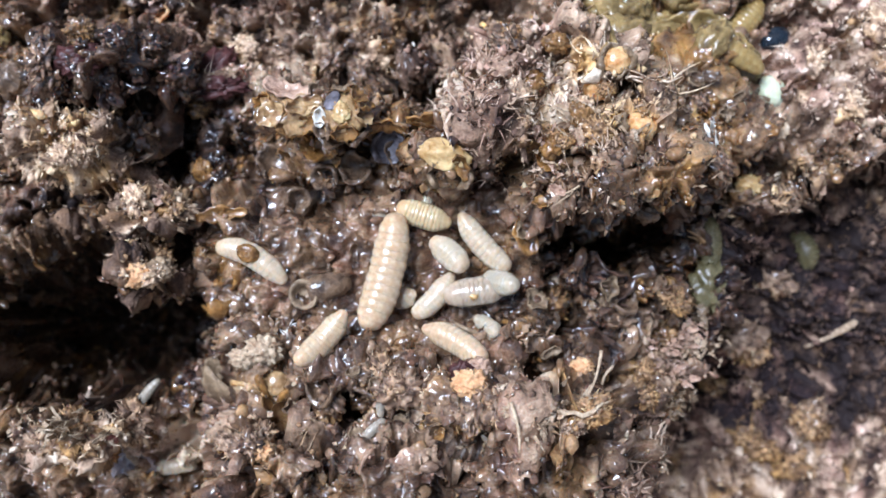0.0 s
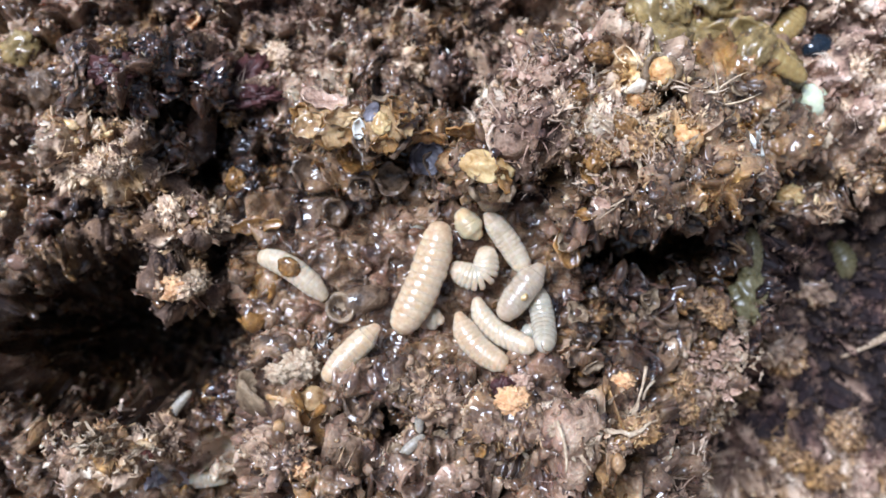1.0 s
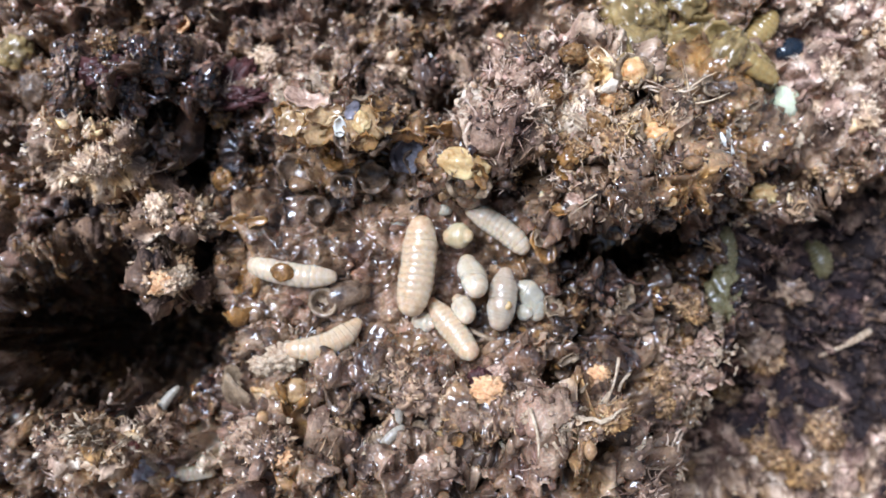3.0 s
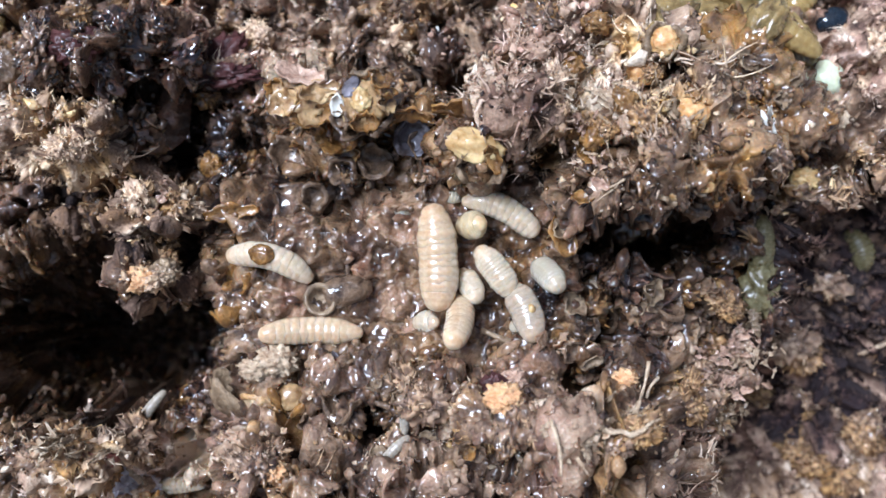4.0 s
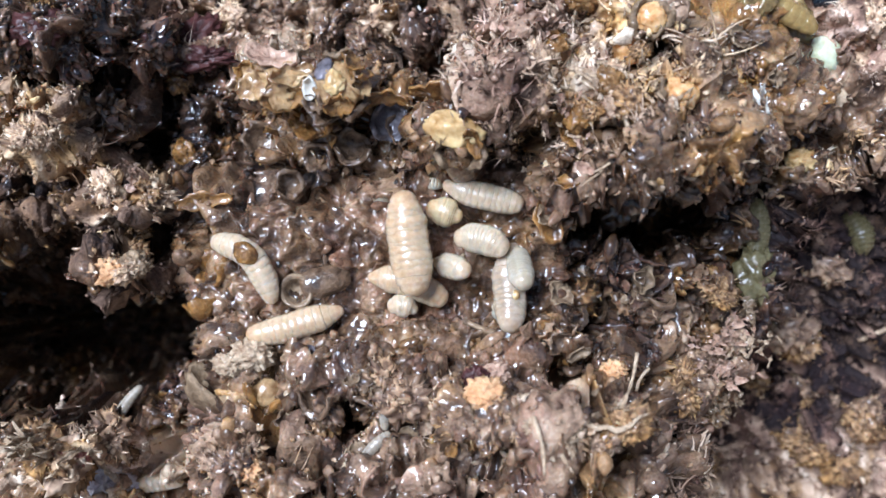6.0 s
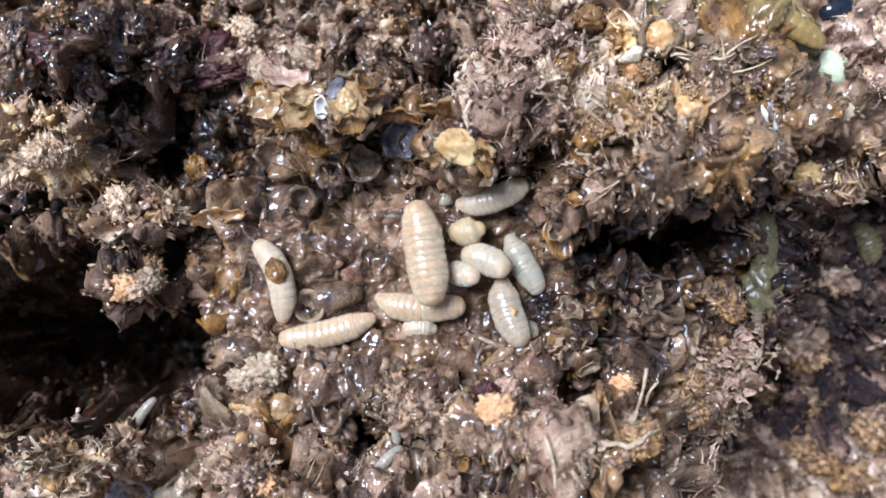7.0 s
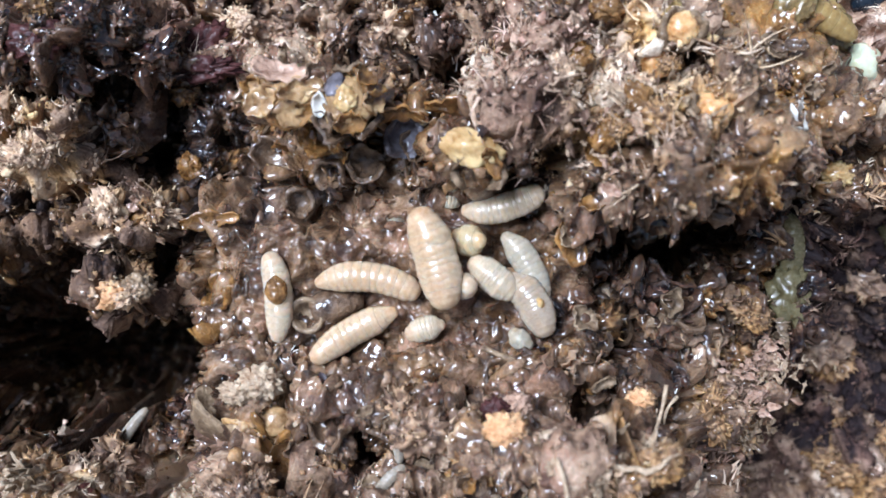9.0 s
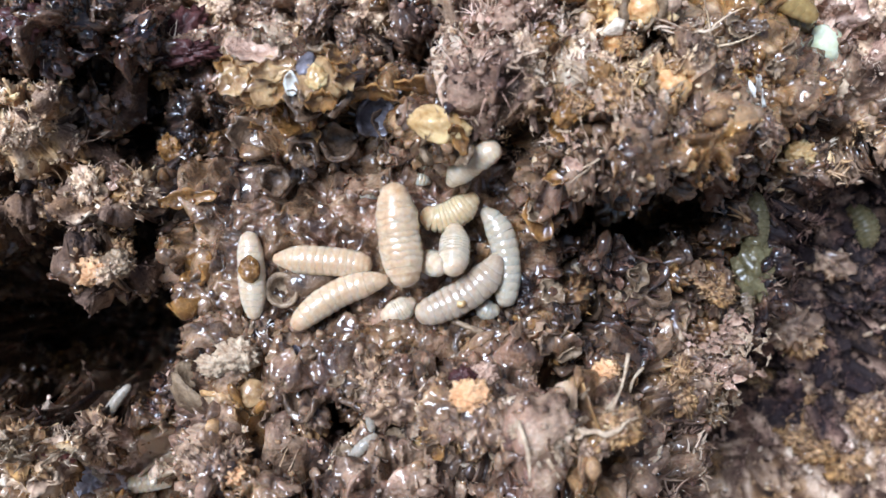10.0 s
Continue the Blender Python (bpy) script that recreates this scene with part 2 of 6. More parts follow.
DRY = [(0.0, (0.026, 0.018, 0.018)), (0.35, (0.172, 0.104, 0.074)), (0.68, (0.515, 0.350, 0.243)), (1.0, (0.86, 0.70, 0.54))]


def substrate(name, bump=0.5, gloss=0.0):
    """Rotting fibrous matter; reads how dry, how light and how stained each spot is."""
    mat, n, l, bsdf = nodes_of(name)
    dry, tone, hue = attr(n, "dry"), attr(n, "tone"), attr(n, "hue")
    big, fine = noise_node(n, l, 420.0, 5.0, 0.65), noise_node(n, l, 2600.0, 3.0, 0.6)
    t = mathn(n, l, "MULTIPLY_ADD", big.outputs["Fac"], 0.7)
    n[-1].inputs[2].default_value = -0.35
    t = mathn(n, l, "ADD", t, tone)
    f = mathn(n, l, "MULTIPLY_ADD", fine.outputs["Fac"], 0.5)
    n[-1].inputs[2].default_value = -0.25
    t = mathn(n, l, "ADD", t, f, True)
    wet_c, dry_c = ramp(n, WET), ramp(n, DRY)
    l.new(t, wet_c.inputs[0]), l.new(t, dry_c.inputs[0])
    c = mixc(n, l, dry, wet_c.outputs[0], dry_c.outputs[0])
    drift = mathn(n, l, "SUBTRACT", mathn(n, l, "MULTIPLY", noise_node(n, l, 330.0, 3.0).outputs["Fac"], 0.9), 0.45)
    hue = mathn(n, l, "ADD", hue, drift)
    amber = mathn(n, l, "MULTIPLY", mathn(n, l, "SUBTRACT", hue, 0.64), 2.0, True)
    mauve = mathn(n, l, "MULTIPLY", mathn(n, l, "SUBTRACT", 0.48, hue), 2.2, True)
    hs = n.new("ShaderNodeMix")
    hs.data_type, hs.blend_type = "RGBA", "MULTIPLY"
    l.new(amber, hs.inputs[0]), l.new(c, hs.inputs[6])
    hs.inputs[7].default_value = (1.22, 0.99, 0.50, 1)
    hr = n.new("ShaderNodeMix")
    hr.data_type, hr.blend_type = "RGBA", "MULTIPLY"
    l.new(mauve, hr.inputs[0]), l.new(hs.outputs[2], hr.inputs[6])
    hr.inputs[7].default_value = (0.99, 0.86, 0.93, 1)
    l.new(hr.outputs[2], bsdf.inputs["Base Color"])
    # wet spots shine
    wetspot = noise_node(n, l, 240.0, 3.0, 0.6)
    r = mathn(n, l, "MULTIPLY_ADD", dry, 0.62)
    n[-1].inputs[2].default_value = 0.06 - gloss
    r = mathn(n, l, "ADD", r, mathn(n, l, "MULTIPLY_ADD", wetspot.outputs["Fac"], 0.5), True)
    n[-2].inputs[2].default_value = -0.17
    l.new(r, bsdf.inputs["Roughness"])
    bsdf.inputs["Specular IOR Level"].default_value = 0.14
    film = mathn(n, l, "MULTIPLY", mathn(n, l, "SUBTRACT", 0.8, dry), 1.5, True)       # film of water
    l.new(film, bsdf.inputs["Coat Weight"])
    bsdf.inputs["Coat Roughness"].default_value = 0.04
    bsdf.inputs["Coat IOR"].default_value = 1.65
    b = n.new("ShaderNodeBump")
    b.inputs["Strength"].default_value, b.inputs["Distance"].default_value = bump, 0.0007
    mid = noise_node(n, l, 1000.0, 2.0, 0.5)
    mixb = mathn(n, l, "ADD", big.outputs["Fac"], mathn(n, l, "MULTIPLY", fine.outputs["Fac"], 0.35))
    mixb = mathn(n, l, "ADD", mixb, mathn(n, l, "MULTIPLY", mid.outputs["Fac"], 0.6))
    l.new(mixb, b.inputs["Height"]), l.new(b.outputs[0], bsdf.inputs["Normal"])
    # the film itself is smooth, with folds of about a millimetre
    cb = n.new("ShaderNodeBump")
    cb.inputs["Strength"].default_value, cb.inputs["Distance"].default_value = 0.55, 0.0006
    l.new(noise_node(n, l, 800.0, 1.0, 0.4).outputs["Fac"], cb.inputs["Height"]), l.new(cb.outputs[0], bsdf.inputs["Coat Normal"])
    l.new(mathn(n, l, "MULTIPLY", film, 0.3), bsdf.inputs["Subsurface Weight"])
    bsdf.inputs["Subsurface Radius"].default_value, bsdf.inputs["Subsurface Scale"].default_value = (1.0, 0.45, 0.25), 0.0006
    return mat


MAT_SUB = substrate("rotting_matter", 0.8)
MAT_WET = substrate("wet_matter", 0.5, 0.09)

# ---- the heap ----
us, vs = graded(-72, 92, 0.22), graded(-42, 50, 0.22)
U, V = np.meshgrid(us, vs)
B = base_height(U, V)
N3 = np.stack([-np.gradient(B, us, axis=1), -np.gradient(B, vs, axis=0), np.ones_like(B)], -1)
N3 /= np.linalg.norm(N3, axis=-1, keepdims=True)
FRONT = 1 - 2 * smooth(-2, -8, V)                 # the front lip climbs towards the eye
R = relief(U, V + 0.35 * B * FRONT)               # lumps go on down the walls
near = (smooth(0, 10, 90 - np.abs(U)) * smooth(0, 10, 55 - np.abs(V)))[..., None]
off = N3 * R[..., None] * near
off[..., 0] += ((fbm(U / 1.7, V / 1.7 + B * FRONT / 2, 90, 2) - 0.5) * 1.5) * near[..., 0]
off[..., 1] += ((fbm(U / 1.7, V / 1.7 + B * FRONT / 2, 95, 2) - 0.5) * 1.5) * near[..., 0]
SU, SV, SW = U + off[..., 0], V + off[..., 1], B + off[..., 2]
DR = dryness(U, V)
# LT holds the matter's own paleness plus the painted shade
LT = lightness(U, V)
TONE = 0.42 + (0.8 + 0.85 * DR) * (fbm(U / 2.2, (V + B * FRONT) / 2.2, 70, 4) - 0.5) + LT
ST = stain(U, V)
HUE = fbm(U / 4, (V + B * FRONT) / 4, 80, 3) * 1.25 - 0.12 + ST
nu, nv = len(us), len(vs)
I = np.arange(nu * nv).reshape(nv, nu)
quads = np.stack([I[:-1, :-1], I[:-1, 1:], I[1:, 1:], I[1:, :-1]], -1).reshape(-1, 4)
P3 = spread(SU, SV, SW)
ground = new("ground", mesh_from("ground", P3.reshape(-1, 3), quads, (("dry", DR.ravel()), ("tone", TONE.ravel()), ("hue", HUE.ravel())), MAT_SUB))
tagged(ground, "heap of wet brown rotting plant matter with a dark pit", "ground", kind="structure")

# ---- loose matter on it ----
# where pieces may lie: by true surface area, inside the part that can be seen
i0, i1 = np.searchsorted(us, (-60, 84))
j0, j1 = np.searchsorted(vs, (-34, 46))
PP, DD = P3[j0:j1, i0:i1], DR[j0:j1, i0:i1]
eu, ev = PP[:-1, 1:] - PP[:-1, :-1], PP[1:, :-1] - PP[:-1, :-1]
NN = np.cross(eu, ev)
AREA = np.linalg.norm(NN, axis=-1)
NN = NN / AREA[..., None]
QU, QV, QB = U[j0:j1, i0:i1][:-1, :-1], V[j0:j1, i0:i1][:-1, :-1], B[j0:j1, i0:i1][:-1, :-1]
QP, QD, QL = PP[:-1, :-1], DD[:-1, :-1], LT[j0:j1, i0:i1][:-1, :-1]
QS = HUE[j0:j1, i0:i1][:-1, :-1]
rng = np.random.default_rng(7)


def spots(count, weight):
    """Random places on the surface: point, normal, dryness, u, v, lightness."""
    bare = np.exp(-((QU - 9.6) / 4.0) ** 2 - ((QV - 12.8) / 2.9) ** 2)      # little lies in the nook by the ridge
    p = np.minimum(AREA, 1.2) * weight * (1 - 0.97 * bare)
    k = rng.choice(p.size, count, p=(p / p.sum()).ravel())
    pt = QP.reshape(-1, 3)[k] + rng.uniform(-0.15, 0.15, (count, 3))
    return pt, NN.reshape(-1, 3)[k], QD.ravel()[k], QU.ravel()[k], QV.ravel()[k], QL.ravel()[k], QS.ravel()[k]


def frames(normal, lean):
    """Random upright frames about the normals; lean: how far they tip over."""
    n = normal + rng.normal(0, 1, normal.shape) * np.reshape(lean, (-1, 1))
    n /= np.linalg.norm(n, axis=1, keepdims=True)
    a = np.cross(n, rng.normal(0, 1, n.shape))
    a /= np.linalg.norm(a, axis=1, keepdims=True)
    return np.stack([a, np.cross(n, a), n], -1)


def scatter(name, verts, faces, where, size, frame3, sink, tone, label, bend=0.0, mat=None, hue=None, dry=None):
    """Many alike pieces in one mesh. verts: (pieces or 1, k, 3)."""
    pt, nm, dr = where[0], where[1], where[2]
    n, k = len(pt), verts.shape[1]
    v = np.broadcast_to(verts, (n, k, 3)) * np.reshape(size, (n, -1))[:, None, :]
    v = np.einsum("nij,nkj->nki", frame3, v) + (pt + nm * np.reshape(sink, (-1, 1)))[:, None, :]
    f = (np.asarray(faces)[None] + (np.arange(n) * k)[:, None, None]).reshape(-1, np.shape(faces)[1])
    h = where[6] + (rng.normal(0, 0.13, n) if hue is None else hue)
    d = np.clip(dr + rng.normal(0, 0.16, n), 0, 1) if dry is None else dry
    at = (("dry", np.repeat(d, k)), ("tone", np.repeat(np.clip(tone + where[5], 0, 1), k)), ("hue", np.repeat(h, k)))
    ob = new(name, mesh_from(name, v.reshape(-1, 3), f, at, mat or MAT_SUB))
    return tagged(ob, label, kind="stuff")


def ico():
    bm = bmesh.new()
    bmesh.ops.create_icosphere(bm, subdivisions=1, radius=1.0)
    v = np.array([x.co for x in bm.verts])
    f = np.array([[x.index for x in q.verts] for q in bm.faces])
    bm.free()
    return v, f


def ico2():
    bm = bmesh.new()
    bmesh.ops.create_icosphere(bm, subdivisions=2, radius=1.0)
    v = np.array([x.co for x in bm.verts])
    f = np.array([[x.index for x in q.verts] for q in bm.faces])
    bm.free()
    return v, f


def blade(rings=5):
    """A tapering three-sided fibre from 0 to 1 along z."""
    v, f = [], []
    for r in range(rings):
        s = r / (rings - 1)
        for c in range(3):
            a = c * 2.094
            v.append((math.cos(a) * (1 - 0.8 * s), math.sin(a) * (1 - 0.8 * s), s))
    for r in range(rings - 1):
        for c in range(3):
            a, b = r * 3 + c, r * 3 + (c + 1) % 3
            f.append((a, b, b + 3, a + 3))
    return np.array(v), np.array(f)


def sheet(n=4):
    """A closed thin flake, -1..1 across, 1 long."""
    v, f = [], []
    for side in (0, 1):
        for i in range(n):
            for j in range(3):
                v.append((j - 1.0, 0.0, i / (n - 1), side))
    v = np.array(v)
    o = n * 3
    for i in range(n - 1):
        for j in range(2):
            a = i * 3 + j
            f.append((a, a + 1, a + 4, a + 3))
            f.append((o + a, o + a + 3, o + a + 4, o + a + 1))
    ring = [0, 1, 2] + [3 * i + 2 for i in range(1, n)] + [3 * n - 2] + [3 * i for i in range(n - 1, 0, -1)]
    for a, b in zip(ring, ring[1:] + ring[:1]):
        f.append((a, o + a, o + b, b))
    return v, np.array(f)


def bent(v, n, amount, rough=0.0):
    """n copies of a piece, each bent along z by its own amount and a little uneven."""
    q = np.repeat(v[None, :, :3], n, 0).astype(float)
    a = rng.normal(0, 1, (n, 1, 2)) * np.reshape(amount, (-1, 1, 1))
    s = q[:, :, 2:3]
    q[:, :, :2] = q[:, :, :2] + a * s * s
    if rough:
        q = q + rng.normal(0, rough, q.shape)
    return q


# crumbs
bowl = pull(pull(1 + 0 * QU, QU, QV, -1, 3.5, 25, 8.5, 0.12, 0.4), QU, QV, 39, 26, 10, 12, 0.25, 0.4)      # the bowl and the slimy hollow lie bare
back = np.where((QV > 21) & (QU < 8), 0.35, 1)
iv, ifc = ico()
n = 20000
w = spots(n, 0.03 + 1.0 * QD ** 1.2 + 0.7 * (QV > 21) * (QU < 8) + 1.3 * (1 - smooth(0.6, 1.1, np.hypot((QU - 19) / 16, (QV - 21) / 11))))
r = np.exp(rng.normal(-1.25, 0.45, n))
scatter("crumbs", bent(iv, n, 0, 0.26), ifc, w, np.stack([r, r * rng.uniform(0.6, 1, n), r * rng.uniform(0.45, 0.9, n)], -1),
        frames(w[1], 0.5), r * 0.05, rng.beta(2.0, 2.4, n) * 0.9, "small wet and dry crumbs of rotting matter")
# wet uneven lumps
gv, gf = ico2()
n = 2600
w = spots(n, np.clip(0.75 - QD, 0, 1) ** 1.5 * back * np.clip(bowl, 0.4, 1))
r = np.minimum(np.exp(rng.normal(-0.45, 0.42, n)), 1.15)
form = np.stack([r * rng.uniform(0.8, 1.6, n), r * rng.uniform(0.6, 1.1, n), r * rng.uniform(0.4, 0.8, n)], -1)
wave = 0.0
for k in (2.0, 4.5, 8.0):
    wave = wave + np.sin(gv[None, :, [1, 2, 0]] * rng.uniform(k, 1.8 * k, (n, 1, 3)) + rng.uniform(0, 6, (n, 1, 3))) * 0.27 / k ** 0.75
scatter("wet_lumps", gv[None] * (1 + wave), gf, w, form, frames(w[1], 0.35), -r * 0.35, 0.22 + 0.42 * rng.beta(1.8, 2.0, n),
        "uneven wet brown lumps of rotting matter", mat=MAT_WET)
# crumpled wet skins
m = 5
cu, cv = np.meshgrid(np.linspace(-1, 1, m), np.linspace(-1, 1, m))
top = np.stack([cu.ravel(), cv.ravel(), 0 * cu.ravel()], -1)
cv3 = np.concatenate([top, top - (0, 0, 0.09)])
K = np.arange(m * m).reshape(m, m)
cf = np.stack([K[:-1, :-1], K[:-1, 1:], K[1:, 1:], K[1:, :-1]], -1).reshape(-1, 4)
rim = list(K[0, :-1]) + list(K[:-1, -1]) + list(K[-1, :0:-1]) + list(K[:0:-1, 0])
cf = np.concatenate([cf, cf[:, ::-1] + m * m, [(b, a, a + m * m, b + m * m) for a, b in zip(rim, rim[1:] + rim[:1])]])
n = 2800
w = spots(n, np.clip(0.95 - QD, 0.2, 1) * back * bowl)
q = np.repeat(cv3[None], n, 0)
ph = rng.uniform(0, 6.28, (n, 6, 1))
x, y = q[:, :, 0].copy(), q[:, :, 1].copy()
fr = rng.uniform(1.2, 4.2, (n, 4, 1))
q[:, :, 2] += 0.30 * np.sin(fr[:, 0] * x + ph[:, 0]) * np.cos(fr[:, 1] * y + ph[:, 1]) + 0.16 * np.sin(fr[:, 2] * (x + y) * 1.7 + ph[:, 2]) + 0.1 * np.sin(5.5 * y + ph[:, 5])
ang = np.arctan2(y, x)
shape = 1 + 0.22 * np.sin(2 * ang + ph[:, 3]) + 0.16 * np.sin(5 * ang + ph[:, 4])
shape = shape * np.maximum(np.abs(x), np.abs(y)) / np.sqrt(np.maximum(x * x + y * y, 1e-6))
q[:, :, 0], q[:, :, 1] = x * shape, y * shape
r = np.minimum(np.exp(rng.normal(-0.05, 0.42, n)), 1.4) * (1 - 0.5 * w[2])
scatter("wet_skins", q, cf, w, np.stack([r, r * rng.uniform(0.4, 1, n), r * rng.uniform(0.6, 1.3, n)], -1), frames(w[1], 0.42), 0.02 + 0 * r,
        0.14 + 0.58 * rng.beta(1.7, 1.9, n), "crumpled wet brown skins and shreds", mat=MAT_WET)
# ragged flakes of husk
sv, sf = sheet()
n = 6500
w = spots(n, 0.02 + 1.0 * QD)
L = np.exp(rng.normal(-0.42, 0.42, n))
q = bent(sv, n, 0.7, 0.15)
q[:, len(sv) // 2:, 1] += rng.uniform(0.10, 0.25, (n, 1))
q[:, :, 0] *= (1 - 0.6 * np.abs(q[:, :, 2] - 0.35))
wd = L * rng.uniform(0.22, 0.5, n)
scatter("husk_flakes", q, sf, w, np.stack([wd, L * 0.5, L], -1), frames(w[1], 0.9 - 0.3 * w[2]), -0.25, rng.beta(1.8, 1.8, n),
        "small torn flakes of brown husk")
# fine curly fibres, in frayed bunches
bv, bf = blade(4)
bunches, each = 4200, 7
w = spots(bunches, 0.01 + np.clip(QD - 0.35, 0, 1) ** 1.3 * np.where((QU < -26) & (np.abs(QV) < 22), 0.3, 1))
lean = frames(w[1], 0.6)
w = tuple(np.repeat(a, each, 0) for a in w)
n = bunches * each
L = np.repeat(np.exp(rng.normal(-0.22, 0.42, bunches)), each) * rng.uniform(0.5, 1.3, n)
pts = w[0] + rng.normal(0, 0.32, (n, 3))
way = np.repeat(lean[:, :, 2], each, 0)
thick = rng.uniform(0.035, 0.11, n)
q = bent(bv, n, 0.0, 0.0)
q[:, :, :2] *= thick[:, None, None]
q[:, :, 2] *= L[:, None]
q[:, :, :2] += (rng.normal(0, 0.55, (n, 1, 2)) * L[:, None, None]) * (q[:, :, 2:3] / L[:, None, None]) ** 2
scatter("fibres", q, bf, (pts, *w[1:]), np.ones((n, 3)), frames(way, 0.45), -0.2,
        np.repeat(rng.beta(2.6, 1.6, bunches), each) * 0.7 + 0.3 * rng.uniform(0, 1, n), "pale frayed plant fibres in bunches",
        hue=np.repeat(rng.normal(0, 0.13, bunches), each), dry=np.clip(w[2] + 0.25, 0, 1))
# longer shreds along the broken edge of the heap
edge_u = 43 - 0.02 * np.clip(3 - QV, 0, 40) ** 2 + 0.11 * np.clip(QV - 5, 0, 60) ** 2
bunches, each = 220, 6
w = spots(bunches, 0.004 + np.exp(-((QU - edge_u + 2.5) / 2.2) ** 2) * (QV < 19))
lean = frames(w[1] + np.array([0.5, 0.1, 0.35]), 0.55)
w = tuple(np.repeat(a, each, 0) for a in w)
n = bunches * each
L = np.repeat(np.exp(rng.normal(0.25, 0.35, bunches)), each) * rng.uniform(0.5, 1.2, n)
q = bent(bv, n, 0.0, 0.0)
q[:, :, :2] *= rng.uniform(0.12, 0.42, n)[:, None, None]
q[:, :, 2] *= L[:, None]
q[:, :, :2] += (rng.normal(0, 0.4, (n, 1, 2)) * L[:, None, None]) * (q[:, :, 2:3] / L[:, None, None]) ** 2
scatter("edge_shreds", q, bf, (w[0] + rng.normal(0, 0.4, (n, 3)), *w[1:]), np.ones((n, 3)), frames(np.repeat(lean[:, :, 2], each, 0), 0.35), -0.4,
        np.repeat(rng.beta(2.2, 1.8, bunches), each), "frayed tan shreds along the heap's edge",
        hue=np.repeat(rng.normal(0, 0.13, bunches), each), dry=np.full(n, 0.75))

# pale curled shreds on the mound and the tufts
bunches, each = 520, 6
w = spots(bunches, 0.002 + (1 - smooth(0.6, 1.15, np.hypot((QU - 18) / 15, (QV - 21) / 10))) + 0.25 * (1 - smooth(0.6, 1.1, np.hypot((QU + 39) / 10, (QV - 13) / 9))))
lean = frames(w[1], 0.8)
w = tuple(np.repeat(a, each, 0) for a in w)
n = bunches * each
L = np.repeat(np.exp(rng.normal(0.1, 0.4, bunches)), each) * rng.uniform(0.5, 1.2, n)
q = bent(blade(6)[0], n, 0.0, 0.0)
q[:, :, 0] *= rng.uniform(0.12, 0.40, n)[:, None]
q[:, :, 1] *= rng.uniform(0.04, 0.12, n)[:, None]
q[:, :, :2] *= rng.uniform(0.7, 1.3, (n, q.shape[1], 1))
q[:, :, 2] *= L[:, None]
q[:, :, :2] += (rng.normal(0, 0.7, (n, 1, 2)) * L[:, None, None]) * (q[:, :, 2:3] / L[:, None, None]) ** 2
scatter("pale_shreds", q, blade(6)[1], (w[0] + rng.normal(0, 0.4, (n, 3)), *w[1:]), np.ones((n, 3)), frames(np.repeat(lean[:, :, 2], each, 0), 0.5), -0.2,
        np.repeat(rng.beta(2.4, 1.8, bunches), each) * 0.85 + 0.06, "pale curled shreds of fibre on the crumbly mound",
        hue=np.repeat(rng.normal(-0.05, 0.12, bunches), each), dry=np.full(n, 0.85))

# ---- clods: lumps of matter a few millimetres across ----


def clod_mesh(seed, dry, tone, hue, hairs):
    """One broken lump about 1 mm in half-width, with fibres where it is dry."""
    rnd = np.random.default_rng(seed)
    rag = 0.45 if dry < 0.1 else 1.0
    bm = bmesh.new()
    bmesh.ops.create_icosphere(bm, subdivisions=4, radius=1.0)
    o = Vector(rnd.uniform(-50, 50, 3))
    for v in bm.verts:
        d = v.co.normalized()
        k = 1 + 0.55 * noise.noise(d * 1.5 + o) + 0.50 * noise.noise(d * 3.4 + o) + rag * (0.36 * noise.noise(d * 7.0 + o) + 0.22 * noise.noise(d * 14 + o))
        v.co = Vector((d.x * 1.15, d.y, d.z * 0.8)) * k
    bm.verts.ensure_lookup_table()
    vv = np.array([v.co for v in bm.verts])
    ff = [[v.index for v in f.verts] for f in bm.faces]
    bm.free()
    t = tone + rnd.normal(0, 0.02, len(vv)) + 0.60 * np.array([noise.noise(Vector(c) * 3.0 - o) for c in vv])
    faces3 = np.array(ff)
    parts_v, parts_f, tones = [vv], [faces3], [t]
    base = len(vv)
    for _ in range(hairs):
        c = vv[rnd.integers(len(vv))]
        if c[2] < -0.2:
            continue
        d = c / np.linalg.norm(c) + rnd.normal(0, 0.5, 3)
        d /= np.linalg.norm(d)
        s1 = np.cross(d, rnd.normal(0, 1, 3))
        s1 /= np.linalg.norm(s1)
        s2, ln, th = np.cross(d, s1), rnd.uniform(0.12, 0.42), rnd.uniform(0.03, 0.10)
        curl = s1 * rnd.normal(0, 0.35) * ln
        ring = []
        for k, f in enumerate((0.0, 0.45, 1.0)):
            p = c + d * ln * f + curl * f * f
            r = th * (1 - 0.85 * f)
            for a in (0, 2.094, 4.189):
                ring.append(p + s1 * (r * math.cos(a)) + s2 * (r * math.sin(a)))
        parts_v.append(np.array(ring))
        tri = []
        for k in range(2):
            for a in range(3):
                i1, i2 = base + 3 * k + a, base + 3 * k + (a + 1) % 3
                tri += [(i1, i2, i2 + 3), (i1, i2 + 3, i1 + 3)]
        parts_f.append(np.array(tri))
        tones.append(np.full(9, tone + rnd.uniform(-0.15, 0.35)))
        base += 9
    made = []
    for name, v, f, t in (("clod", parts_v[:1], parts_f[:1], tones[:1]), ("fuzz", parts_v[1:], parts_f[1:], tones[1:])):
        if v:
            v, f, t = np.concatenate(v), np.concatenate(f), np.clip(np.concatenate(t), 0, 1)
            n = len(v)
            f = f - f.min()
            made.append(mesh_from(name, v, f, (("dry", np.full(n, dry)), ("tone", t), ("hue", np.full(n, hue))), MAT_SUB if dry > 0.3 else MAT_WET))
    return made


